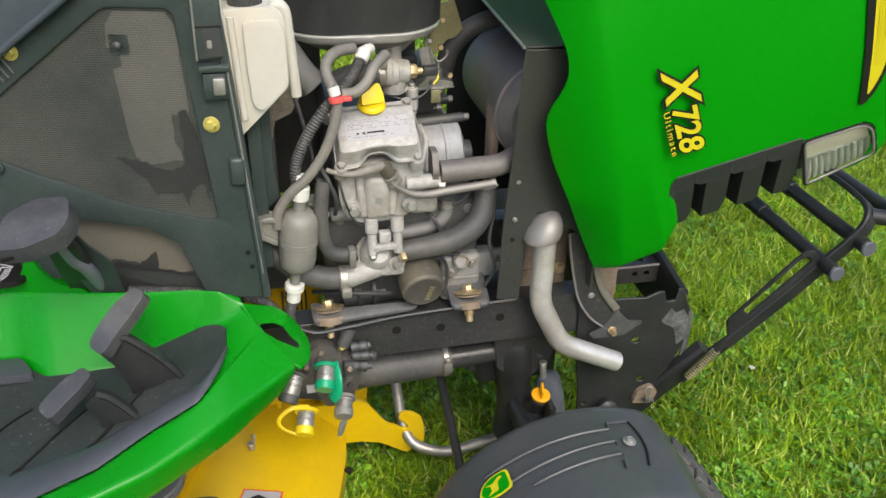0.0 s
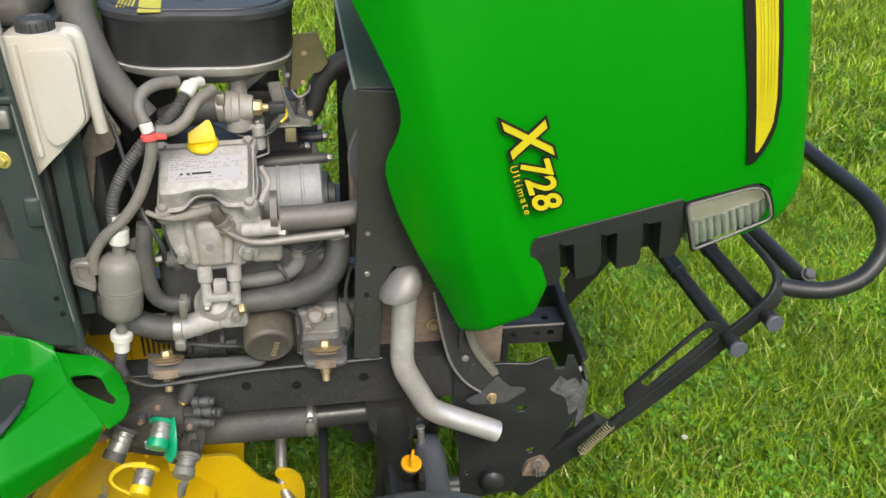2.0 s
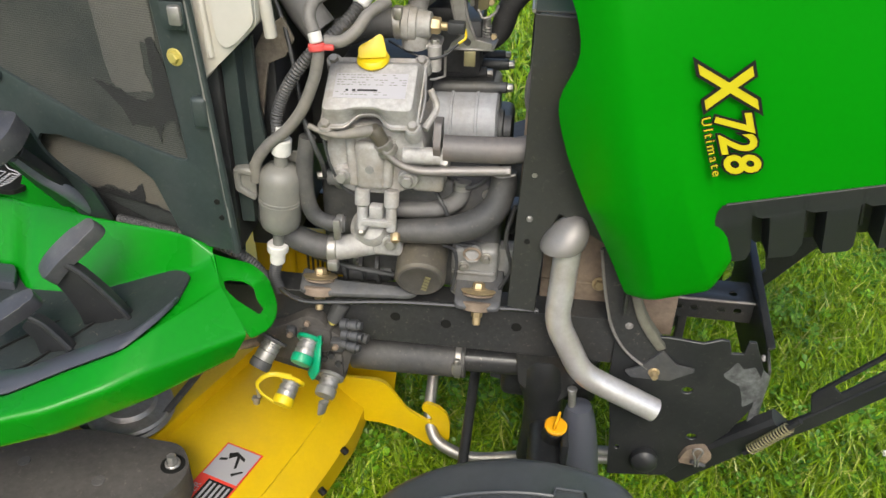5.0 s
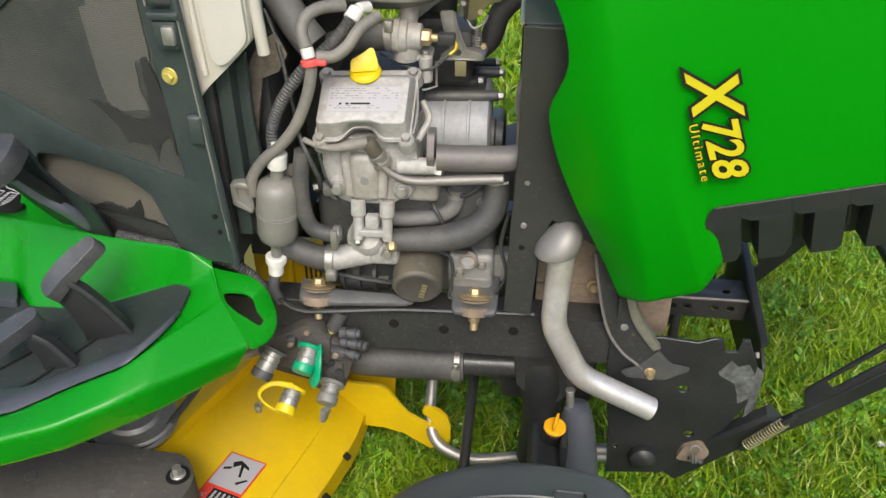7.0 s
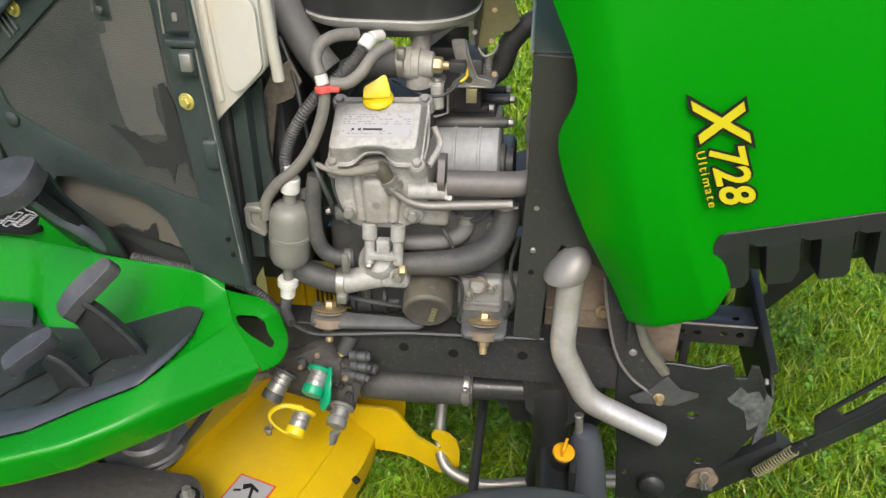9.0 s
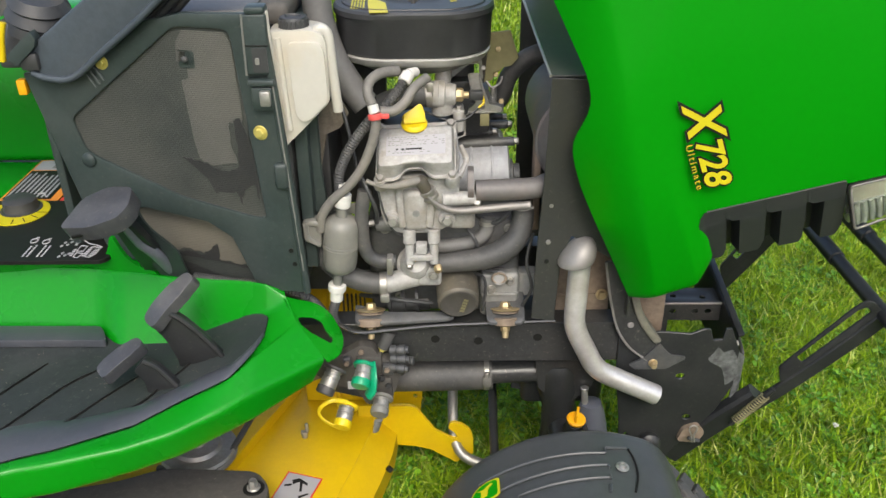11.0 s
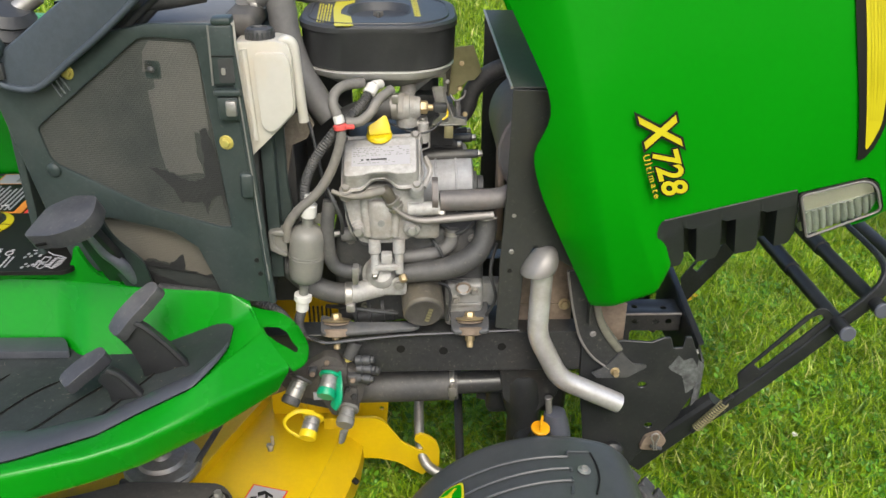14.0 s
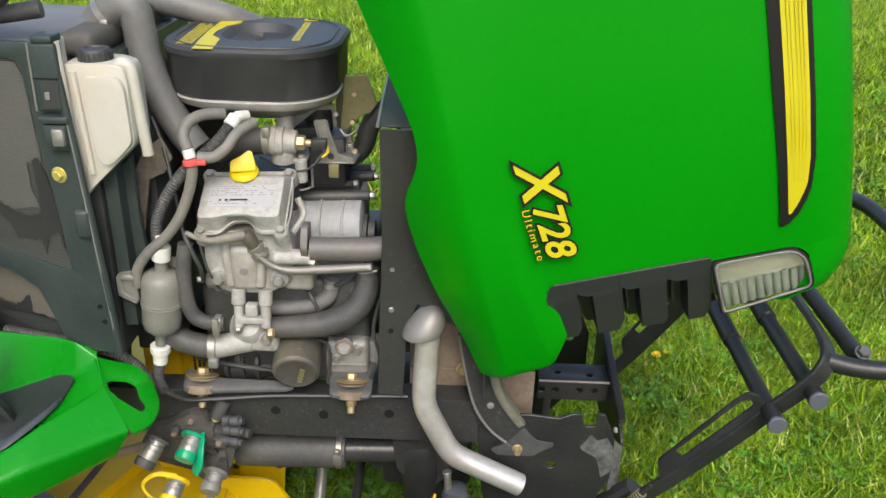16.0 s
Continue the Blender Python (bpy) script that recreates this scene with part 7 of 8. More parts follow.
for p0, p1, r in (((0.034, -0.170, 0.455), (0.020, -0.180, 0.424), 0.0130), ((0.034, -0.178, 0.402), (0.076, -0.190, 0.402), 0.009), ((0.030, -0.178, 0.386), (0.058, -0.196, 0.382), 0.008)):
    part("valve_stem", cyl(p0, p1, r, r * 0.9), "rubber", hyd)
for i in range(4):
    part("block_cap", hexbolt((-0.006 + 0.011 * i, -0.193, 0.352 + 0.008 * (i % 3)), (0.3, -1, 0.2), 0.006, 0.008), "black_steel", hyd)
part("mount_bar", plate(rounded([(-0.100, 0.346), (-0.085, 0.330), (-0.02, 0.312), (0.020, 0.306), (0.030, 0.330), (-0.018, 0.344), (-0.06, 0.362)], 0.005), 0.010, side_plane(-0.180), w=0.002), "black_steel", hyd)
part("plug", lathe((0.0203, -0.1798, 0.425), (-0.41, -0.29, -0.90), [(0, 0.0085), (0.003, 0.0085), (0.0032, 0.0045), (0.007, 0.0045)], 14), "gold_bolt", hyd)


def coupler(back, tip, cap_mat, cap, label):
    """A ringed zinc body with a coloured collar at the back and a flat dust cap on the end."""
    b, t = Vector(back), Vector(tip)
    d = (t - b).normalized()
    b, t = b + d * 0.007, t - d * 0.004
    L = (t - b).length
    c = part("coupler", lathe(b - d * 0.003, d, [(0, 0.0140), (0.006, 0.0150), (0.009, 0.0150), (0.010, 0.0136), (0.013, 0.0136), (0.014, 0.0152), (0.019, 0.0152), (0.020, 0.0142), (0.022, 0.0142), (0.023, 0.0154), (L - 0.003, 0.0150), (L, 0.0130)], 24), "steel", hyd, label)
    part("cap_ring", lathe(b - d * 0.003, d, [(0, 0.0150), (0.0005, 0.0205), (0.004, 0.0210), (0.006, 0.0195), (0.0062, 0.0150)], 26), cap_mat, c, cap)
    part("dust_cap", lathe(b + d * (L - 0.010), d, [(0, 0.0150), (0.001, 0.0165), (0.011, 0.0165), (0.014, 0.0150), (0.0145, 0.0)], 26), cap_mat, c, cap)
    return c


coupler((-0.060, -0.216, 0.414), (-0.081, -0.252, 0.378), "rubber", "black rubber dust cap", "zinc hydraulic coupler")
gc = coupler((-0.010, -0.200, 0.408), (-0.019, -0.240, 0.384), "teal_plastic", "green plastic dust cap", "zinc hydraulic coupler")
part("cap_strap", tube([(0.004, -0.205, 0.412), (0.005, -0.226, 0.396), (0.002, -0.232, 0.374), (-0.006, -0.232, 0.356)], [0.006, 0.010, 0.0125, 0.010], 12, flat=0.45), "teal_plastic", gc)
yc = coupler((-0.048, -0.194, 0.312), (-0.058, -0.236, 0.288), "yellow_plastic", "yellow plastic dust cap", "zinc hydraulic coupler")
part("cap_strap", tube([(-0.046, -0.212, 0.328), (-0.071, -0.222, 0.340), (-0.090, -0.225, 0.331), (-0.098, -0.226, 0.316), (-0.090, -0.229, 0.301), (-0.070, -0.234, 0.290)], [0.005, 0.0042, 0.0038, 0.0038, 0.0042, 0.005], 8, flat=0.5), "yellow_plastic", yc)
wc = coupler((0.017, -0.194, 0.330), (0.011, -0.230, 0.312), "capsule", "grey plastic dust cap", "zinc hydraulic coupler")
part("cap_tail", tube([(0.010, -0.230, 0.300), (0.007, -0.231, 0.288), (0.004, -0.230, 0.274)], [0.010, 0.0085, 0.0075], 10, flat=0.5), "capsule", wc)
for lo, hi in (((-0.052, -0.200, 0.396), (-0.036, -0.186, 0.416)), ((0.018, -0.204, 0.380), (0.040, -0.186, 0.402))):
    part("valve_body", box(lo, hi, 0.005, 2), "dark_cast", hyd)
for p, a, r in (((0.034, -0.186, 0.424), (1, -0.10, 0.10), 0.0095), ((0.036, -0.192, 0.410), (1, -0.16, 0.04), 0.0085), ((0.034, -0.196, 0.394), (1, -0.25, 0.0), 0.0080)):
    part("solenoid", lathe(p, a, [(0, r), (0.010, r), (0.011, r * 0.8), (0.014, r * 0.8), (0.015, r), (0.026, r), (0.028, r * 0.7), (0.033, r * 0.7)], 16), "dark_cast", hyd)
for p in ((-0.018, -0.191, 0.424), (0.028, -0.2045, 0.394), (-0.044, -0.2005, 0.406), (-0.074, -0.191, 0.388)):
    part("block_bolt", hexbolt(p, (0, -1, 0.1), 0.005, 0.005), "rust_steel", hyd)
part("block_tag", box((-0.046, -0.197, 0.345), (-0.030, -0.192, 0.361), 0.001, 1), "label_white", hyd)
hose = part("suction_hose", tube([(0.035, -0.118, 0.316), (0.09, -0.120, 0.318), (0.15, -0.121, 0.320), (0.222, -0.121, 0.322)], 0.031, 22), "rubber", tractor, "thick grey suction hose")
part("hose_clamp", join(cyl((0.206, -0.121, 0.322), (0.216, -0.121, 0.322), 0.0325, w=0.001), box((0.203, -0.160, 0.318), (0.219, -0.150, 0.340), 0.003), cyl((0.211, -0.157, 0.340), (0.211, -0.156, 0.350), 0.005)), "steel", hose)
part("suction_pipe", cyl((0.218, -0.118, 0.322), (0.33, -0.115, 0.324), 0.022), "black_steel", tractor)

# ---- front axle ----
axle = part("front_axle", join(cyl((0.366, -0.46, 0.200), (0.366, 0.46, 0.200), 0.032), lathe((0.362, -0.120, 0.12), (-0.06, 0.06, 1), [(0, 0.045), (0.06, 0.036), (0.12, 0.032), (0.15, 0.038), (0.165, 0.042), (0.21, 0.042), (0.225, 0.036), (0.232, 0.022), (0.233, 0.0)], 28), box((0.28, -0.115, 0.24), (0.44, 0.15, 0.36), 0.015, 3)), "black_gloss", tractor, "black cast front axle housing")
part("axle_fin", box((0.385, -0.24, 0.20), (0.396, -0.19, 0.27), 0.003), "black_gloss", axle)
part("filler_column", lathe((0.424, -0.152, 0.10), (-0.07, 0.02, 1), [(0, 0.038), (0.06, 0.035), (0.12, 0.030), (0.150, 0.026), (0.172, 0.020), (0.178, 0.0)], 22), "slate_cap", axle, "smooth dark grey casting neck")
part("breather", join(cyl((0.4035, -0.152, 0.235), (0.3975, -0.149, 0.302), 0.0065), cyl((0.3975, -0.149, 0.302), (0.397, -0.1488, 0.308), 0.0080)), "steel", axle, "silver breather tube")
dip = part("axle_dipstick", lathe((0.3745, -0.208, 0.276), (0.06, -0.14, 0.99), [(0, 0.0165), (0.003, 0.0178), (0.006, 0.0178), (0.008, 0.0158), (0.0085, 0.0)], 26), "orange_plastic", axle, "orange plastic axle filler cap")
part("cap_grip", box((-0.0025, -0.013, 0.007), (0.0025, 0.013, 0.026), 0.002, 2, aim((0.3745, -0.208, 0.276), (0.06, -0.14, 0.99)) @ Matrix.Rotation(radians(-14), 4, "Z")), "orange_plastic", dip)
part("filler_neck", cyl((0.372, -0.165, 0.20), (0.3743, -0.207, 0.272), 0.022, 0.015), "black_gloss", axle)
part("steering_rod", tube([(0.36, -0.05, 0.07), (0.42, -0.045, 0.06), (0.50, -0.04, 0.06)], 0.0105, 12), "steel", tractor)
part("drop_bracket", plate([(0.30, 0.38), (0.44, 0.38), (0.41, 0.30), (0.36, 0.25), (0.31, 0.30)], 0.01, side_plane(-0.14)), "black_steel", tractor)
part("hanger", plate([(0.262, 0.39), (0.30, 0.39), (0.30, 0.26), (0.262, 0.27)], 0.006, side_plane(-0.10)), "black_steel", tractor)
for pts, r in (([(-0.42, -0.135, 0.235), (-0.275, -0.140, 0.277), (-0.145, -0.140, 0.322), (-0.09, -0.135, 0.345)], 0.007), ([(-0.42, -0.118, 0.275), (-0.276, -0.120, 0.268), (-0.160, -0.122, 0.300), (-0.10, -0.125, 0.325)], 0.005), ([(-0.36, -0.10, 0.30), (-0.24, -0.105, 0.31), (-0.13, -0.11, 0.345)], 0.006)):
    part("linkage_rod", tube(pts, r, 10), "rust_steel", tractor)
part("stay_rod", tube([(0.2405, 0.400, 0.350), (0.2310, -0.02, 0.193), (0.2235, -0.440, 0.038)], 0.0092, 12, straight=True), "black_gloss", tractor, "straight black tie rod under the frame")

# ---- front wheel and its fender ----
WX, WY, WZ, WR = 0.348, -0.545, 0.205, 0.232


def wheel():
    w = part("front_wheel", lathe((WX, WY - 0.098, WZ), (0, 1, 0), [(0.01, 0.11), (0.0, 0.15), (0.008, 0.195), (0.03, 0.222), (0.06, 0.228), (0.098, 0.229), (0.136, 0.228), (0.166, 0.222), (0.188, 0.195), (0.196, 0.15), (0.186, 0.11)], 56), "tyre", tractor, "black turf tyre on a front wheel")
    for k in range(5):
        for i in range(44):
            a = 2 * math.pi * (i + 0.5 * (k % 2)) / 44
            if -0.6 < a - math.pi * 1.5 < 0.6:
                continue
            y = WY - 0.072 + k * 0.036
            m = Matrix.Translation((WX, y, WZ)) @ Matrix.Rotation(-a, 4, "Y") @ Matrix.Translation((WR - (0.004 if k in (0, 4) else 0), 0, 0)) @ Matrix.Rotation(radians(35 if k % 2 else -35), 4, "X")
            TREAD.append(m)
    part("wheel_rim", lathe((WX, WY - 0.07, WZ), (0, 1, 0), [(0, 0.05), (0, 0.10), (-0.012, 0.112), (0.02, 0.115), (0.12, 0.115), (0.15, 0.11)], 40), "yellow", w)
    return w


TREAD = []
front_wheel = wheel()
lug = None
for m in TREAD:
    if lug is None:
        bm = box((-0.005, -0.0165, -0.0115), (0.005, 0.0165, 0.0115), 0.0015, 1)
        me = bpy.data.meshes.new("tread_block")
        bm.to_mesh(me)
        bm.free()
        me.materials.append(M["tyre"])
        lug = me
    ob = new("tread_block", lug)
    ob.parent = front_wheel
    ob.matrix_basis = Matrix.Translation(-ORIGIN[front_wheel.name]) @ m


def fender_fn(a, s):
    r = 0.252
    w = 0.112 * (1 - 0.10 * max(0, (radians(95) - a)) )
    b = abs(s)
    drop = 0.0 if b < 0.72 else 0.055 * ((b - 0.72) / 0.28) ** 2.0
    yy = WY + 0.004 + math.copysign(min(1, b / 0.9) * w, s) * (1 if b < 0.9 else 1)
    rr = r - drop + 0.006 * (1 - s * s)
    taper = 0.0
    if a < radians(72):
        rr -= 0.02 * ((radians(72) - a) / radians(14)) ** 2
    return (WX + rr * math.cos(a), yy, WZ + rr * math.sin(a) * 1.0)


fender = part("front_fender", grid_surface(fender_fn, [radians(58 + 112 * i / 36) for i in range(37)], [-1 + i / 14 for i in range(29)], 0.004), "fender_plastic", tractor, "dark grey plastic front fender with raised ribs", sharp=50)


def on_fender(a, y, lift=0.004):
    x, _, z = fender_fn(radians(a), (y - WY) / 0.112 * 0.9)
    return (WX + (x - WX) * (1 + lift / 0.25), y, WZ + (z - WZ) * (1 + lift / 0.25))


for y, a1, turn in ((-0.503, 130, 0.0), (-0.528, 124, 0.00025), (-0.553, 116, 0.00025)):
    part("fender_rib", tube([on_fender(a, y - turn * (a - 87), 0.0035) for a in [87 + (a1 - 87) * i / 12 for i in range(13)]], [0.0022] * 11 + [0.0012], 8, 2, flat=0.8), "fender_plastic", fender, "thin moulded rib")
for pts in ([(79.3, -0.488), (86.5, -0.491), (87.0, -0.503)], [(86.9, -0.528), (86.5, -0.534)], [(87.1, -0.548), (87.1, -0.556)], [(87.4, -0.566), (88.0, -0.580)]):
    part("rib_end", tube([on_fender(a, y, 0.0035) for a, y in pts], 0.0022, 8, straight=True), "fender_plastic", fender)
# groove drawn as a black line on the surface, its shade as colour
part("fender_groove", tube([on_fender(a, y, 0.0022) for a, y in ((78.6, -0.488), (77.6, -0.515), (78.0, -0.545), (80.2, -0.576))], 0.0016, 8, 4), "black_decal", fender)
part("fender_screw", join(lathe(on_fender(82.5, -0.531, 0.003), (0.13, 0, 1), [(0, 0.0095), (0.0015, 0.0095), (0.0025, 0.0058), (0.006, 0.0052), (0.0065, 0.0035), (0.0048, 0.0033), (0.0048, 0.0)], 20)), "steel", fender)
SH = [(-0.022, 0.024), (0.022, 0.024), (0.024, 0.0), (0.018, -0.018), (0.0, -0.028), (-0.018, -0.018), (-0.024, 0.0)]
for f, lift, mt, nm in ((1.0, 0.006, "yellow_decal", "badge_border"), (0.85, 0.0068, "green", "badge_field")):
    part(nm, plate(rounded([(x * f, y * f) for x, y in SH], 0.008), 0.0006, lambda u, v, w: on_fender(127 - v * 225, -0.530 + u * 0.8, lift + w), w=0), mt, fender, "shield badge" if f == 1 else "")
part("badge_figure", plate([(-0.012, 0.004), (0.004, 0.006), (0.010, 0.014), (0.014, 0.010), (0.006, -0.002), (0.010, -0.014), (0.004, -0.006), (-0.008, -0.006), (-0.013, -0.013)], 0.0006, lambda u, v, w: on_fender(127 - v * 225, -0.530 + u * 0.8, 0.0078 + w), w=0), "yellow_decal", fender)

# far wheel, rear wheels and seat pan that stand outside the view
part("far_wheel", lathe((WX, 0.447, WZ), (0, 1, 0), [(0.01, 0.05), (0.0, 0.15), (0.008, 0.195), (0.03, 0.222), (0.098, 0.229), (0.166, 0.222), (0.188, 0.195), (0.196, 0.15), (0.186, 0.05)], 40), "tyre", tractor)
for y in (-0.66, 0.42):
    part("rear_wheel", lathe((-1.08, y, 0.27), (0, 1, 0), [(0.01, 0.08), (0.0, 0.2), (0.01, 0.26), (0.04, 0.30), (0.12, 0.305), (0.2, 0.30), (0.23, 0.26), (0.24, 0.2), (0.23, 0.08)], 44), "tyre", tractor)

# ---- mower deck ----
deck = thing("mower_deck", (-0.2, 0, -0.02), "yellow steel mower deck hung beneath the tractor, chipped and dirty", "mower deck")
DECK = rounded([(-0.72, -0.52), (-0.16, -0.52), (-0.110, -0.40), (-0.076, -0.30), (-0.045, -0.195), (-0.022, -0.105), (-0.016, -0.03), (-0.02, 0.10), (-0.03, 0.30), (-0.15, 0.52), (-0.72, 0.52)], [0.08, 0.1, 0.04, 0.03, 0.02, 0.02, 0.02, 0.03, 0.05, 0.1, 0.08])
part("deck_shell", plate(DECK, 0.005, level(0.155), w=0.002), "yellow", deck, "yellow painted deck top")


def skirt_fn(t, g):
    n = len(DECK)
    i = min(int(t * n), n - 1)
    f = t * n - i
    a, b = Vector(DECK[i]), Vector(DECK[(i + 1) % n])
    p = a.lerp(b, f)
    d = (b - a).normalized() if (b - a).length > 1e-6 else Vector((1, 0))
    o = Vector((d.y, -d.x))
    out = 0.046 * min(1.0, g / 0.5)
    return (p.x + o.x * out, p.y + o.y * out, 0.157 - (0.046 * g / 0.5 if g < 0.5 else 0.046 + 0.045 * (g - 0.5) / 0.5))


part("deck_skirt", grid_surface(skirt_fn, [i / 140 for i in range(141)], [0, 0.08, 0.25, 0.45, 0.5, 0.55, 1], 0.004), "yellow", deck)
part("raised_step", plate(rounded([(-0.290, -0.255), (-0.250, -0.140), (-0.222, -0.070), (-0.175, 0.05), (-0.175, 0.30), (-0.62, 0.30), (-0.62, -0.44), (-0.335, -0.44)], 0.02, 4), 0.026, level(0.158), w=0.013, segs=3), "yellow", deck, "raised yellow step of the deck")
part("lift_plate", plate(rounded([(-0.05, 0.187), (0.056, 0.187), (0.072, 0.180), (0.111, 0.120), (0.150, 0.095), (0.158, 0.101), (0.149, 0.116), (0.138, 0.123), (0.139, 0.137), (0.150, 0.142), (0.169, 0.135), (0.185, 0.119), (0.191, 0.096), (0.191, 0.055), (0.154, 0.031), (0.100, 0.068), (0.064, 0.078), (-0.05, 0.086)], 0.005, 3), 0.007, lambda u, v, w: (u, -0.05 + w, v), w=0.0015), "yellow", deck, "yellow hooked lift bracket")
part("deck_tower", plate(rounded([(-0.045, 0.12), (-0.018, 0.180), (0.008, 0.189), (0.020, 0.214), (0.025, 0.240), (0.030, 0.243), (0.031, 0.198), (0.038, 0.186), (0.084, 0.196), (0.076, 0.10)], 0.004, 3), 0.006, side_plane(0.0), [ring_pts(0.068, 0.173, 0.005, 10)]), "yellow", deck)
part("tower_arm", plate(rounded([(0.07, 0.20), (0.15, 0.225), (0.185, 0.22), (0.19, 0.20), (0.15, 0.18), (0.07, 0.165)], 0.004), 0.006, side_plane(0.10)), "yellow", deck)
rear_tower = part("rear_tower", box((-0.165, 0.0, 0.16), (-0.002, 0.03, 0.455), 0.006), "yellow", deck)
part("tower_fold", box((-0.100, -0.012, 0.16), (-0.090, 0.001, 0.45), 0.003), "yellow", rear_tower)
for i in range(6):
    part("tower_louvre", box((-0.072 + 0.0085 * i, -0.003, 0.385), (-0.068 + 0.0085 * i, 0.001, 0.43), 0.001, 1), "black_steel", rear_tower)
part("conduit", tube([(-0.30, -0.170, 0.570), (-0.20, -0.188, 0.566), (-0.13, -0.196, 0.556), (-0.095, -0.196, 0.535), (-0.072, -0.185, 0.49)], 0.009, 12, ribs=0.0014), "rubber", tractor, "ribbed black cable conduit")
part("inner_panel", plate([(-0.42, 0.44), (-0.14, 0.44), (-0.125, 0.56), (-0.42, 0.57)], 0.008, side_plane(-0.12), w=0.002), "slate_plastic", tractor)
for x, y, z in ((-0.012, -0.168, 0.108), (-0.028, -0.26, 0.108)):
    part("skirt_hole", cyl((x + 0.028, y, z + 0.02), (x + 0.036, y - 0.002, z + 0.012), 0.006, w=0.0003, segs=10), "black_decal", deck)
rod = part("lift_rod", tube([(0.150, 0.10, 0.20), (0.149, 0.06, 0.165), (0.148, 0.02, 0.13), (0.150, -0.030, 0.092), (0.165, -0.062, 0.068), (0.20, -0.078, 0.055), (0.25, -0.082, 0.048), (0.36, -0.06, 0.048), (0.52, -0.045, 0.05)], 0.011, 14), "steel", deck, "bright steel lift rod")
pulley = part("idler_pulley", lathe((-0.335, -0.210, 0.186), (0, 0, 1), [(0, 0.02), (0.014, 0.024), (0.015, 0.068), (0.020, 0.071), (0.026, 0.062), (0.032, 0.071), (0.037, 0.068), (0.038, 0.045), (0.046, 0.041), (0.048, 0.018), (0.058, 0.016), (0.059, 0.0)], 36), "steel", deck, "zinc-plated belt pulley")
part("pulley_base", cyl((-0.335, -0.210, 0.182), (-0.335, -0.210, 0.190), 0.04), "black_steel", pulley)
part("drive_belt", tube([(-0.40, -0.255, 0.212), (-0.335, -0.274, 0.212), (-0.285, -0.245, 0.214), (-0.255, -0.16, 0.226), (-0.23, -0.06, 0.24), (-0.20, 0.05, 0.26)], 0.006, 8), "rubber", deck)
bc = part("belt_cover", plate(rounded([(-0.80, -0.50), (-0.24, -0.45), (-0.205, -0.415), (-0.178, -0.375), (-0.176, -0.335), (-0.205, -0.296), (-0.375, -0.286), (-0.445, -0.318), (-0.80, -0.40)], [0.03, 0.04, 0.02, 0.02, 0.02, 0.02, 0.03, 0.03, 0.02]), 0.055, level(0.186), w=0.010, segs=3), "cover_plastic", deck, "black plastic belt cover")
part("cover_recess", cyl((-0.203, -0.338, 0.2405), (-0.203, -0.338, 0.2415), 0.019), "black_decal", bc)
part("cover_screw", join(cyl((-0.203, -0.338, 0.241), (-0.203, -0.338, 0.246), 0.012), hexbolt((-0.203, -0.338, 0.246), (0, 0, 1), 0.008, 0.014)), "steel", bc)
for x, y in ((-0.43, -0.365), (-0.30, -0.385)):
    part("cover_dimple", cyl((x, y, 0.2395), (x, y, 0.2420), 0.010), "rubber", bc)
part("wing_bolt", join(cyl((-0.153, -0.113, 0.158), (-0.153, -0.113, 0.172), 0.006), box((-0.160, -0.118, 0.168), (-0.146, -0.108, 0.175), 0.002), box((-0.151, -0.114, 0.172), (-0.144, -0.110, 0.195), 0.002)), "steel", deck)
DM = Matrix.Translation((-0.1705, -0.2125, 0.1612)) @ Matrix.Rotation(radians(-17), 4, "Z")
danger = part("danger_label", plate([(0, 0), (0.072, 0), (0.072, -0.17), (0, -0.17)], 0.0006, frame_plane(DM), w=0), "label_red", deck, "red and white danger label")
part("label_field", plate([(0.003, -0.003), (0.069, -0.003), (0.069, -0.072), (0.003, -0.072)], 0.0005, lambda u, v, w: DM @ Vector((u, v, w + 0.0007)), w=0), "label_white", danger)
part("label_field", plate([(0.020, -0.078), (0.069, -0.078), (0.069, -0.165), (0.020, -0.165)], 0.0005, lambda u, v, w: DM @ Vector((u, v, w + 0.0007)), w=0), "black_decal", danger)
for i in range(5):
    part("print_line", plate([(0.025 + i * 0.009, -0.082), (0.029 + i * 0.009, -0.082), (0.029 + i * 0.009, -0.155 + 0.008 * (i % 3)), (0.025 + i * 0.009, -0.155 + 0.008 * (i % 3))], 0.0004, lambda u, v, w: DM @ Vector((u, v, w + 0.0013)), w=0), "label_white", danger)
words("DANGER", 0.017, "label_white", danger, DM @ Matrix.Translation((0.016, -0.160, 0.0012)) @ Matrix.Rotation(radians(90), 4, "Z"), "lettering")
for pts in ([(0.018, -0.020), (0.030, -0.012), (0.050, -0.020), (0.052, -0.026), (0.034, -0.020), (0.024, -0.030)], [(0.034, -0.020), (0.044, -0.044), (0.048, -0.043), (0.040, -0.020)], [(0.010, -0.034), (0.022, -0.029), (0.022, -0.034), (0.010, -0.039)], [(0.050, -0.060), (0.064, -0.045), (0.060, -0.044), (0.046, -0.056)]):
    part("pictogram", plate(pts, 0.0004, lambda u, v, w: DM @ Vector((u, v, w + 0.0013)), w=0), "black_decal", danger)

# ---- front brush guard ----
guard = thing("brush_guard", (0.9, 0.03, 0.0), "black tubular steel brush guard pinned to the tractor front", "bumper")
def arm_y(x, s):
    """The arms spread outwards towards the front."""
    return s * (0.172 + (0.28 if s < 0 else 0.02) * (x - 0.66))


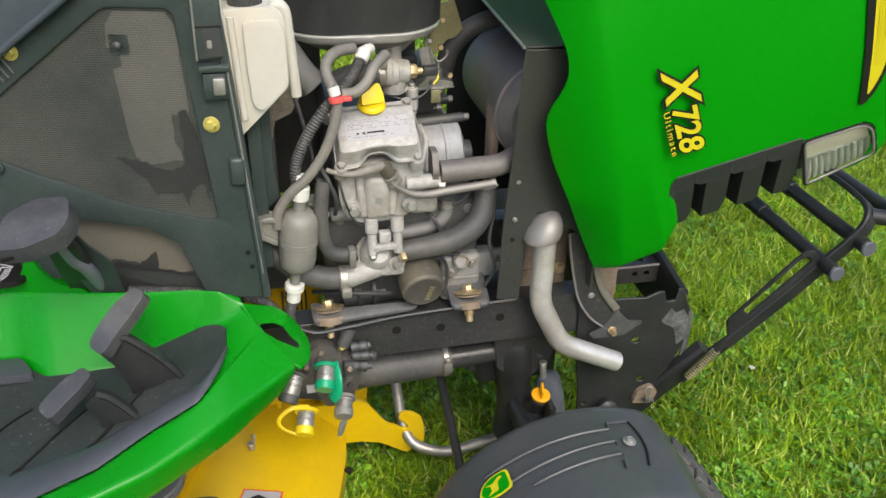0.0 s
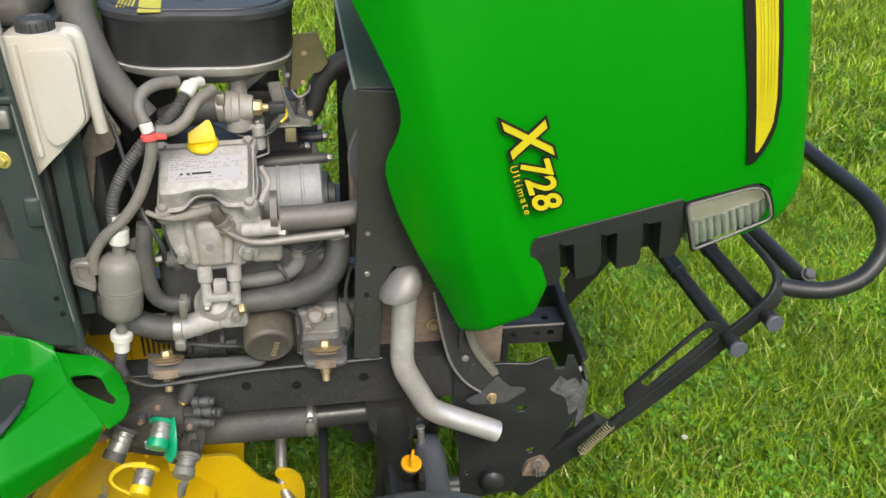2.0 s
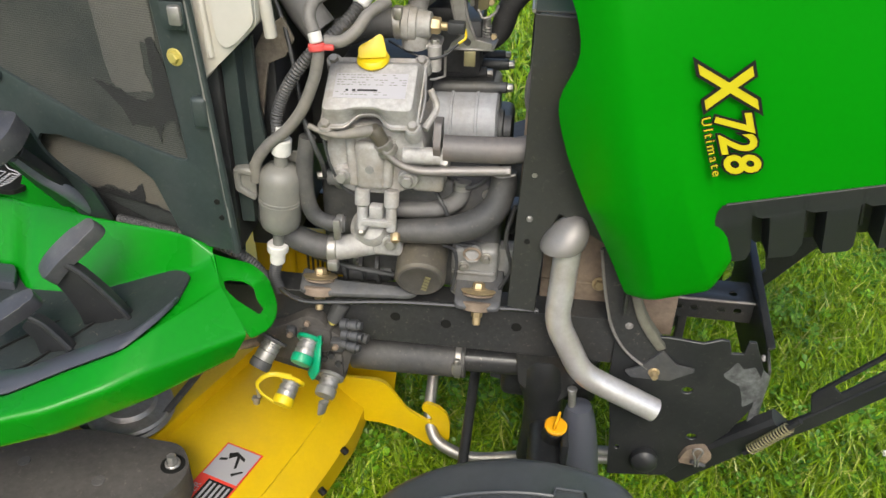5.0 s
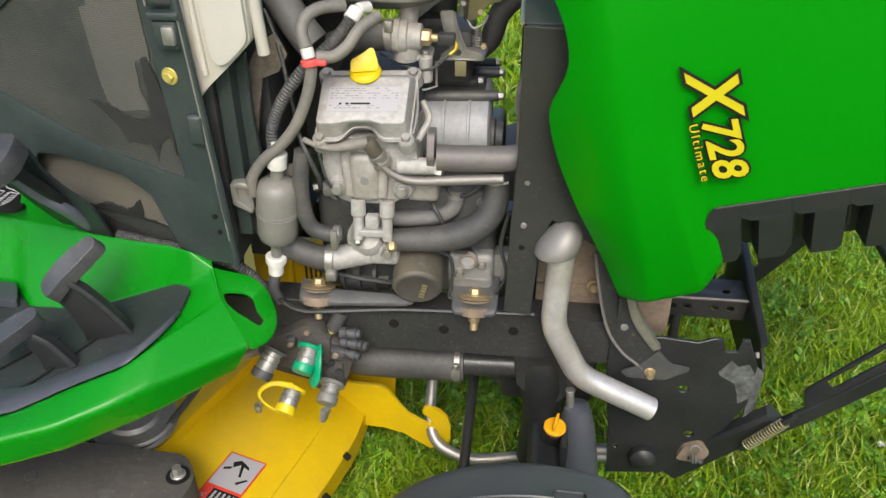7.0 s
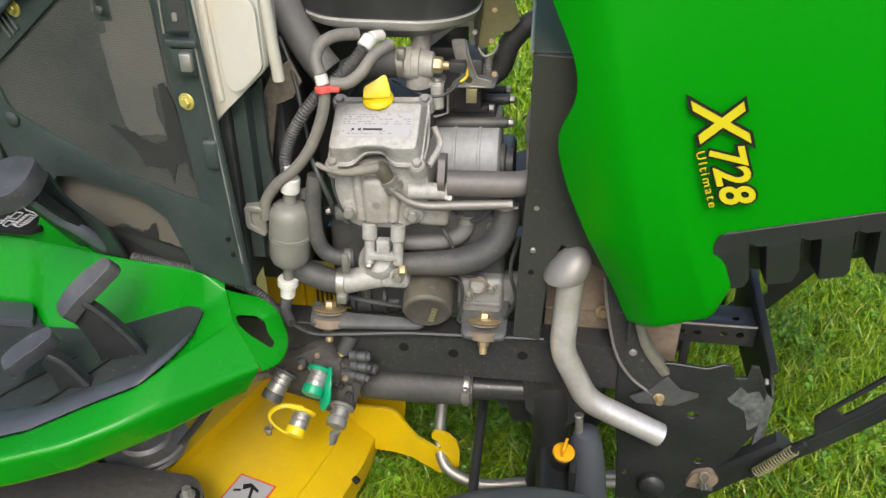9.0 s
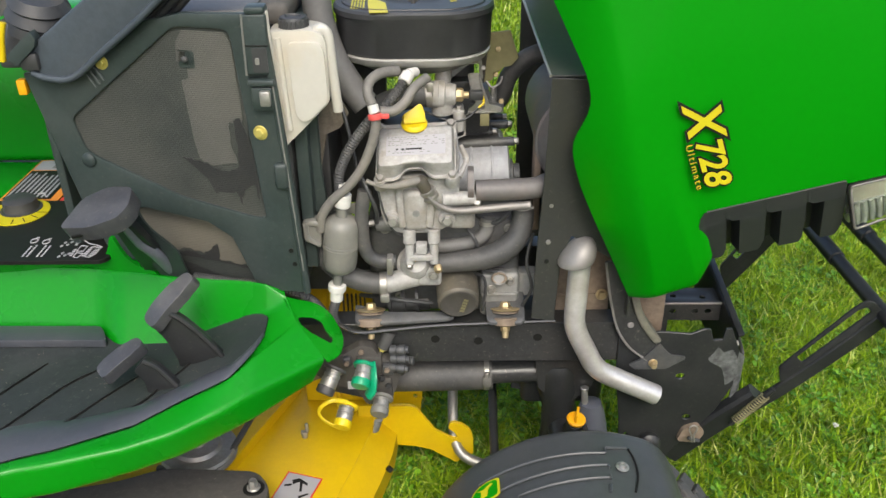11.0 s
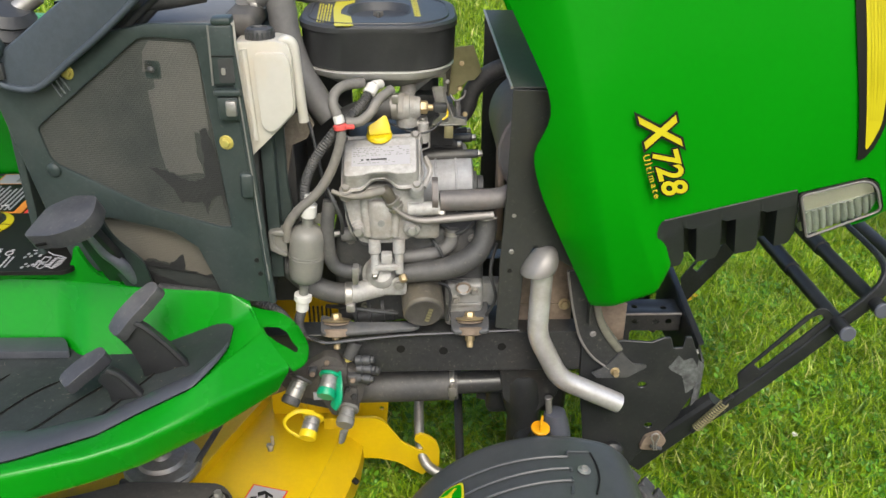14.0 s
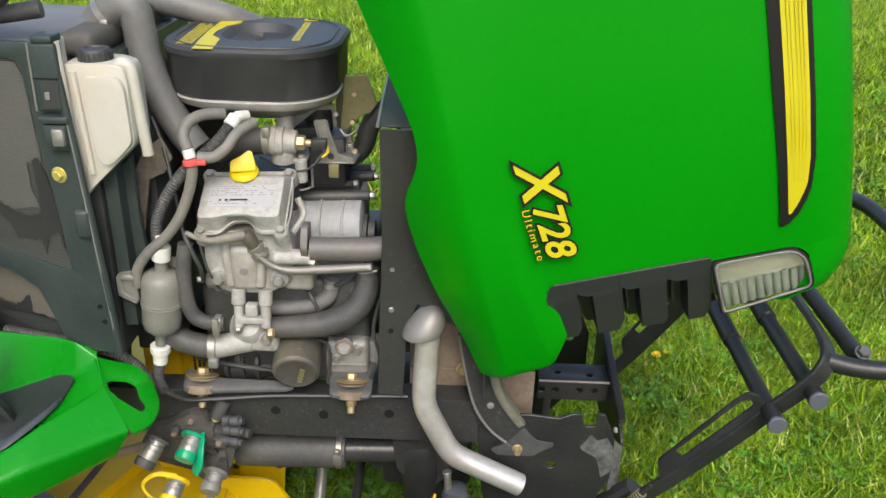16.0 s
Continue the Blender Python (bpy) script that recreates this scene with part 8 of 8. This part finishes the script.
def strap(pts, wide, thick, w):
    """A flat bar along pts whose width lies along w."""
    line_ = spline(pts, 5)
    bm = bmesh.new()
    rings = []
    for i, p in enumerate(line_):
        d = (line_[min(i + 1, len(line_) - 1)] - line_[max(i - 1, 0)]).normalized()
        u = Vector(w)
        u = (u - d * u.dot(d)).normalized()
        v = d.cross(u)
        c = 0.2 * thick
        rings.append([bm.verts.new(p + u * a + v * b) for a, b in ((wide / 2 - c, thick / 2), (wide / 2, thick / 2 - c), (wide / 2, -thick / 2 + c), (wide / 2 - c, -thick / 2), (-wide / 2 + c, -thick / 2), (-wide / 2, -thick / 2 + c), (-wide / 2, thick / 2 - c), (-wide / 2 + c, thick / 2))])
    for a, b in zip(rings, rings[1:]):
        for j in range(8):
            k = (j + 1) % 8
            bm.faces.new((a[j], a[k], b[k], b[j]))
    bm.faces.new(rings[0][::-1])
    bm.faces.new(rings[-1])
    return bm


ACROSS = (-0.78, 0, 0.62)
LEG = ((0.690, 0.270), (0.735, 0.322), (0.776, 0.374), (0.837, 0.456), (0.877, 0.515), (0.913, 0.565))
U_LINE = [(x, arm_y(x, -1), z) for x, z in LEG] + [(0.938, -0.242, 0.604), (0.950, -0.205, 0.622), (0.952, -0.10, 0.626), (0.952, 0.0, 0.626), (0.952, 0.10, 0.626), (0.950, 0.185, 0.622), (0.934, 0.184, 0.598)] + [(x, arm_y(x, 1), z) for x, z in LEG[::-1]]
part("u_frame", strap(U_LINE, 0.027, 0.010, ACROSS), "black_gloss", guard, "bent flat steel frame")
SLOTTED = rounded([(0.742, 0.352), (0.724, 0.396), (0.812, 0.536), (0.829, 0.556), (0.846, 0.553), (0.870, 0.530), (0.840, 0.485), (0.775, 0.390)], [0.004, 0.008, 0.004, 0.012, 0.008, 0.004, 0.002, 0.002])


def slim(pts):
    """Draws the stay closer to its arm."""
    out = []
    for x, z in pts:
        off = max(0.0, (x - 0.735) * -0.805 + (z - 0.322) * 0.593)
        out.append((x + 0.805 * off * 0.28, z - 0.593 * off * 0.28))
    return out


SLIT = rounded([(0.765, 0.408), (0.830, 0.503), (0.848, 0.530), (0.837, 0.543), (0.822, 0.535), (0.748, 0.422)], 0.004, 3)
for s in (-1, 1):
    side = part("channel", strap([(x, arm_y(x, s), z) for x, z in (((0.575, 0.145), (0.62, 0.205), (0.66, 0.256), (0.712, 0.318)) if s < 0 else ((0.672, 0.262), (0.690, 0.290), (0.712, 0.318)))], 0.046, 0.030, ACROSS), "black_gloss", guard, "black steel channel at the pivot")
    part("slotted_stay", plate(slim(SLOTTED), 0.005, lambda u, v, w: (u, arm_y(u, s) + w - 0.0045, v), [slim(SLIT)], w=0.0015), "black_gloss", guard)
for x, z in ((0.876, 0.522), (0.926, 0.567)):
    bar = part("cross_bar", cyl((x, -0.270, z), (x, 0.270, z), 0.0130), "black_gloss", guard)
    part("bar_end", cyl((x, -0.276, z), (x, -0.2695, z), 0.0142), "slate_cap", bar, "grey plastic end cap")
    part("bar_end", cyl((x, 0.2695, z), (x, 0.276, z), 0.0142), "slate_cap", bar)
    part("bar_sleeve", cyl((x, -0.045, z), (x, 0.262, z), 0.0155, w=0.004), "black_gloss", bar)
part("cross_bar", cyl((1.000, -0.215, 0.604), (1.000, 0.215, 0.604), 0.0130), "black_gloss", guard)
part("hoop", tube([(0.945, -0.230, 0.608), (0.985, -0.240, 0.604), (1.03, -0.248, 0.608), (1.08, -0.245, 0.630), (1.12, -0.215, 0.672), (1.138, -0.14, 0.698), (1.142, 0.0, 0.702), (1.138, 0.14, 0.705), (1.12, 0.215, 0.690), (1.08, 0.245, 0.640), (1.03, 0.248, 0.608), (0.985, 0.240, 0.604), (0.945, 0.230, 0.608)], 0.0140, 16), "black_gloss", guard)
part("bolt", hexbolt((0.998, -0.222, 0.620), (0, -0.6, 0.8), 0.0095, 0.008, 0.012), "dark_cast", guard)
a, b = Vector((0.672, -0.204, 0.270)), Vector((0.714, -0.216, 0.338))
coil = []
for i in range(15 * 10 + 1):
    f = i / 150
    ang = 2 * math.pi * i / 10
    fr = aim(a.lerp(b, f), b - a)
    coil.append(fr @ Vector((0.0078 * math.cos(ang), 0.0078 * math.sin(ang), 0)))
part("coil_spring", tube(coil, 0.0013, 6, 1, straight=True), "olive", guard)
part("spring_pin", tube([a - (b - a) * 0.15, b + (b - a) * 0.25], 0.0045, 10, straight=True), "black_gloss", guard)
part("pivot_tab", plate(rounded([(0.575, 0.205), (0.615, 0.200), (0.628, 0.225), (0.612, 0.245), (0.585, 0.235)], 0.008), 0.02, side_plane(-0.185)), "rust_steel", guard)
pin = part("lynch_pin", tube([(0.601, -0.196, 0.212), (0.598, -0.197, 0.230)] + [(0.5995 + 0.0075 * math.cos(t_), -0.198, 0.245 + 0.0085 * math.sin(t_)) for t_ in [radians(215 - 250 * i / 10) for i in range(11)]] + [(0.603, -0.197, 0.230), (0.606, -0.196, 0.212)], 0.0015, 8, 3), "steel", guard, "bright spring lynch pin")
part("pin_shank", tube([(0.594, -0.195, 0.221), (0.616, -0.192, 0.211)], 0.0035, 8, straight=True), "dark_cast", pin)
part("pivot_knob", lathe((0.523, -0.176, 0.201), (0, -1, 0.1), [(0, 0.020), (0.006, 0.022), (0.016, 0.021), (0.022, 0.015), (0.024, 0.0)], 22), "black_gloss", guard)


def clippings(count, seed):
    """Dry bits of grass lying on the foot mat."""
    rng = random.Random(seed)
    bm = bmesh.new()
    for i in range(count):
        x, g, a, L = rng.uniform(-0.62, -0.19), rng.uniform(0.08, 0.8), rng.uniform(0, 6.28), rng.uniform(0.0012, 0.004)
        p = Vector(mat_fn(x, g)) + Vector((0, 0, 0.0035))
        d, s = Vector((math.cos(a), math.sin(a), 0)) * L, Vector((-math.sin(a), math.cos(a), 0)) * 0.0007
        bm.faces.new([bm.verts.new(q) for q in (p - d - s, p + d - s * 0.4, p + d + s * 0.4, p - d + s)])
    return part("grass_clippings", bm, "brown_dust", None, "dry grass clippings scattered on the foot mat", category="clippings", kind="stuff")


clippings(55, 21)
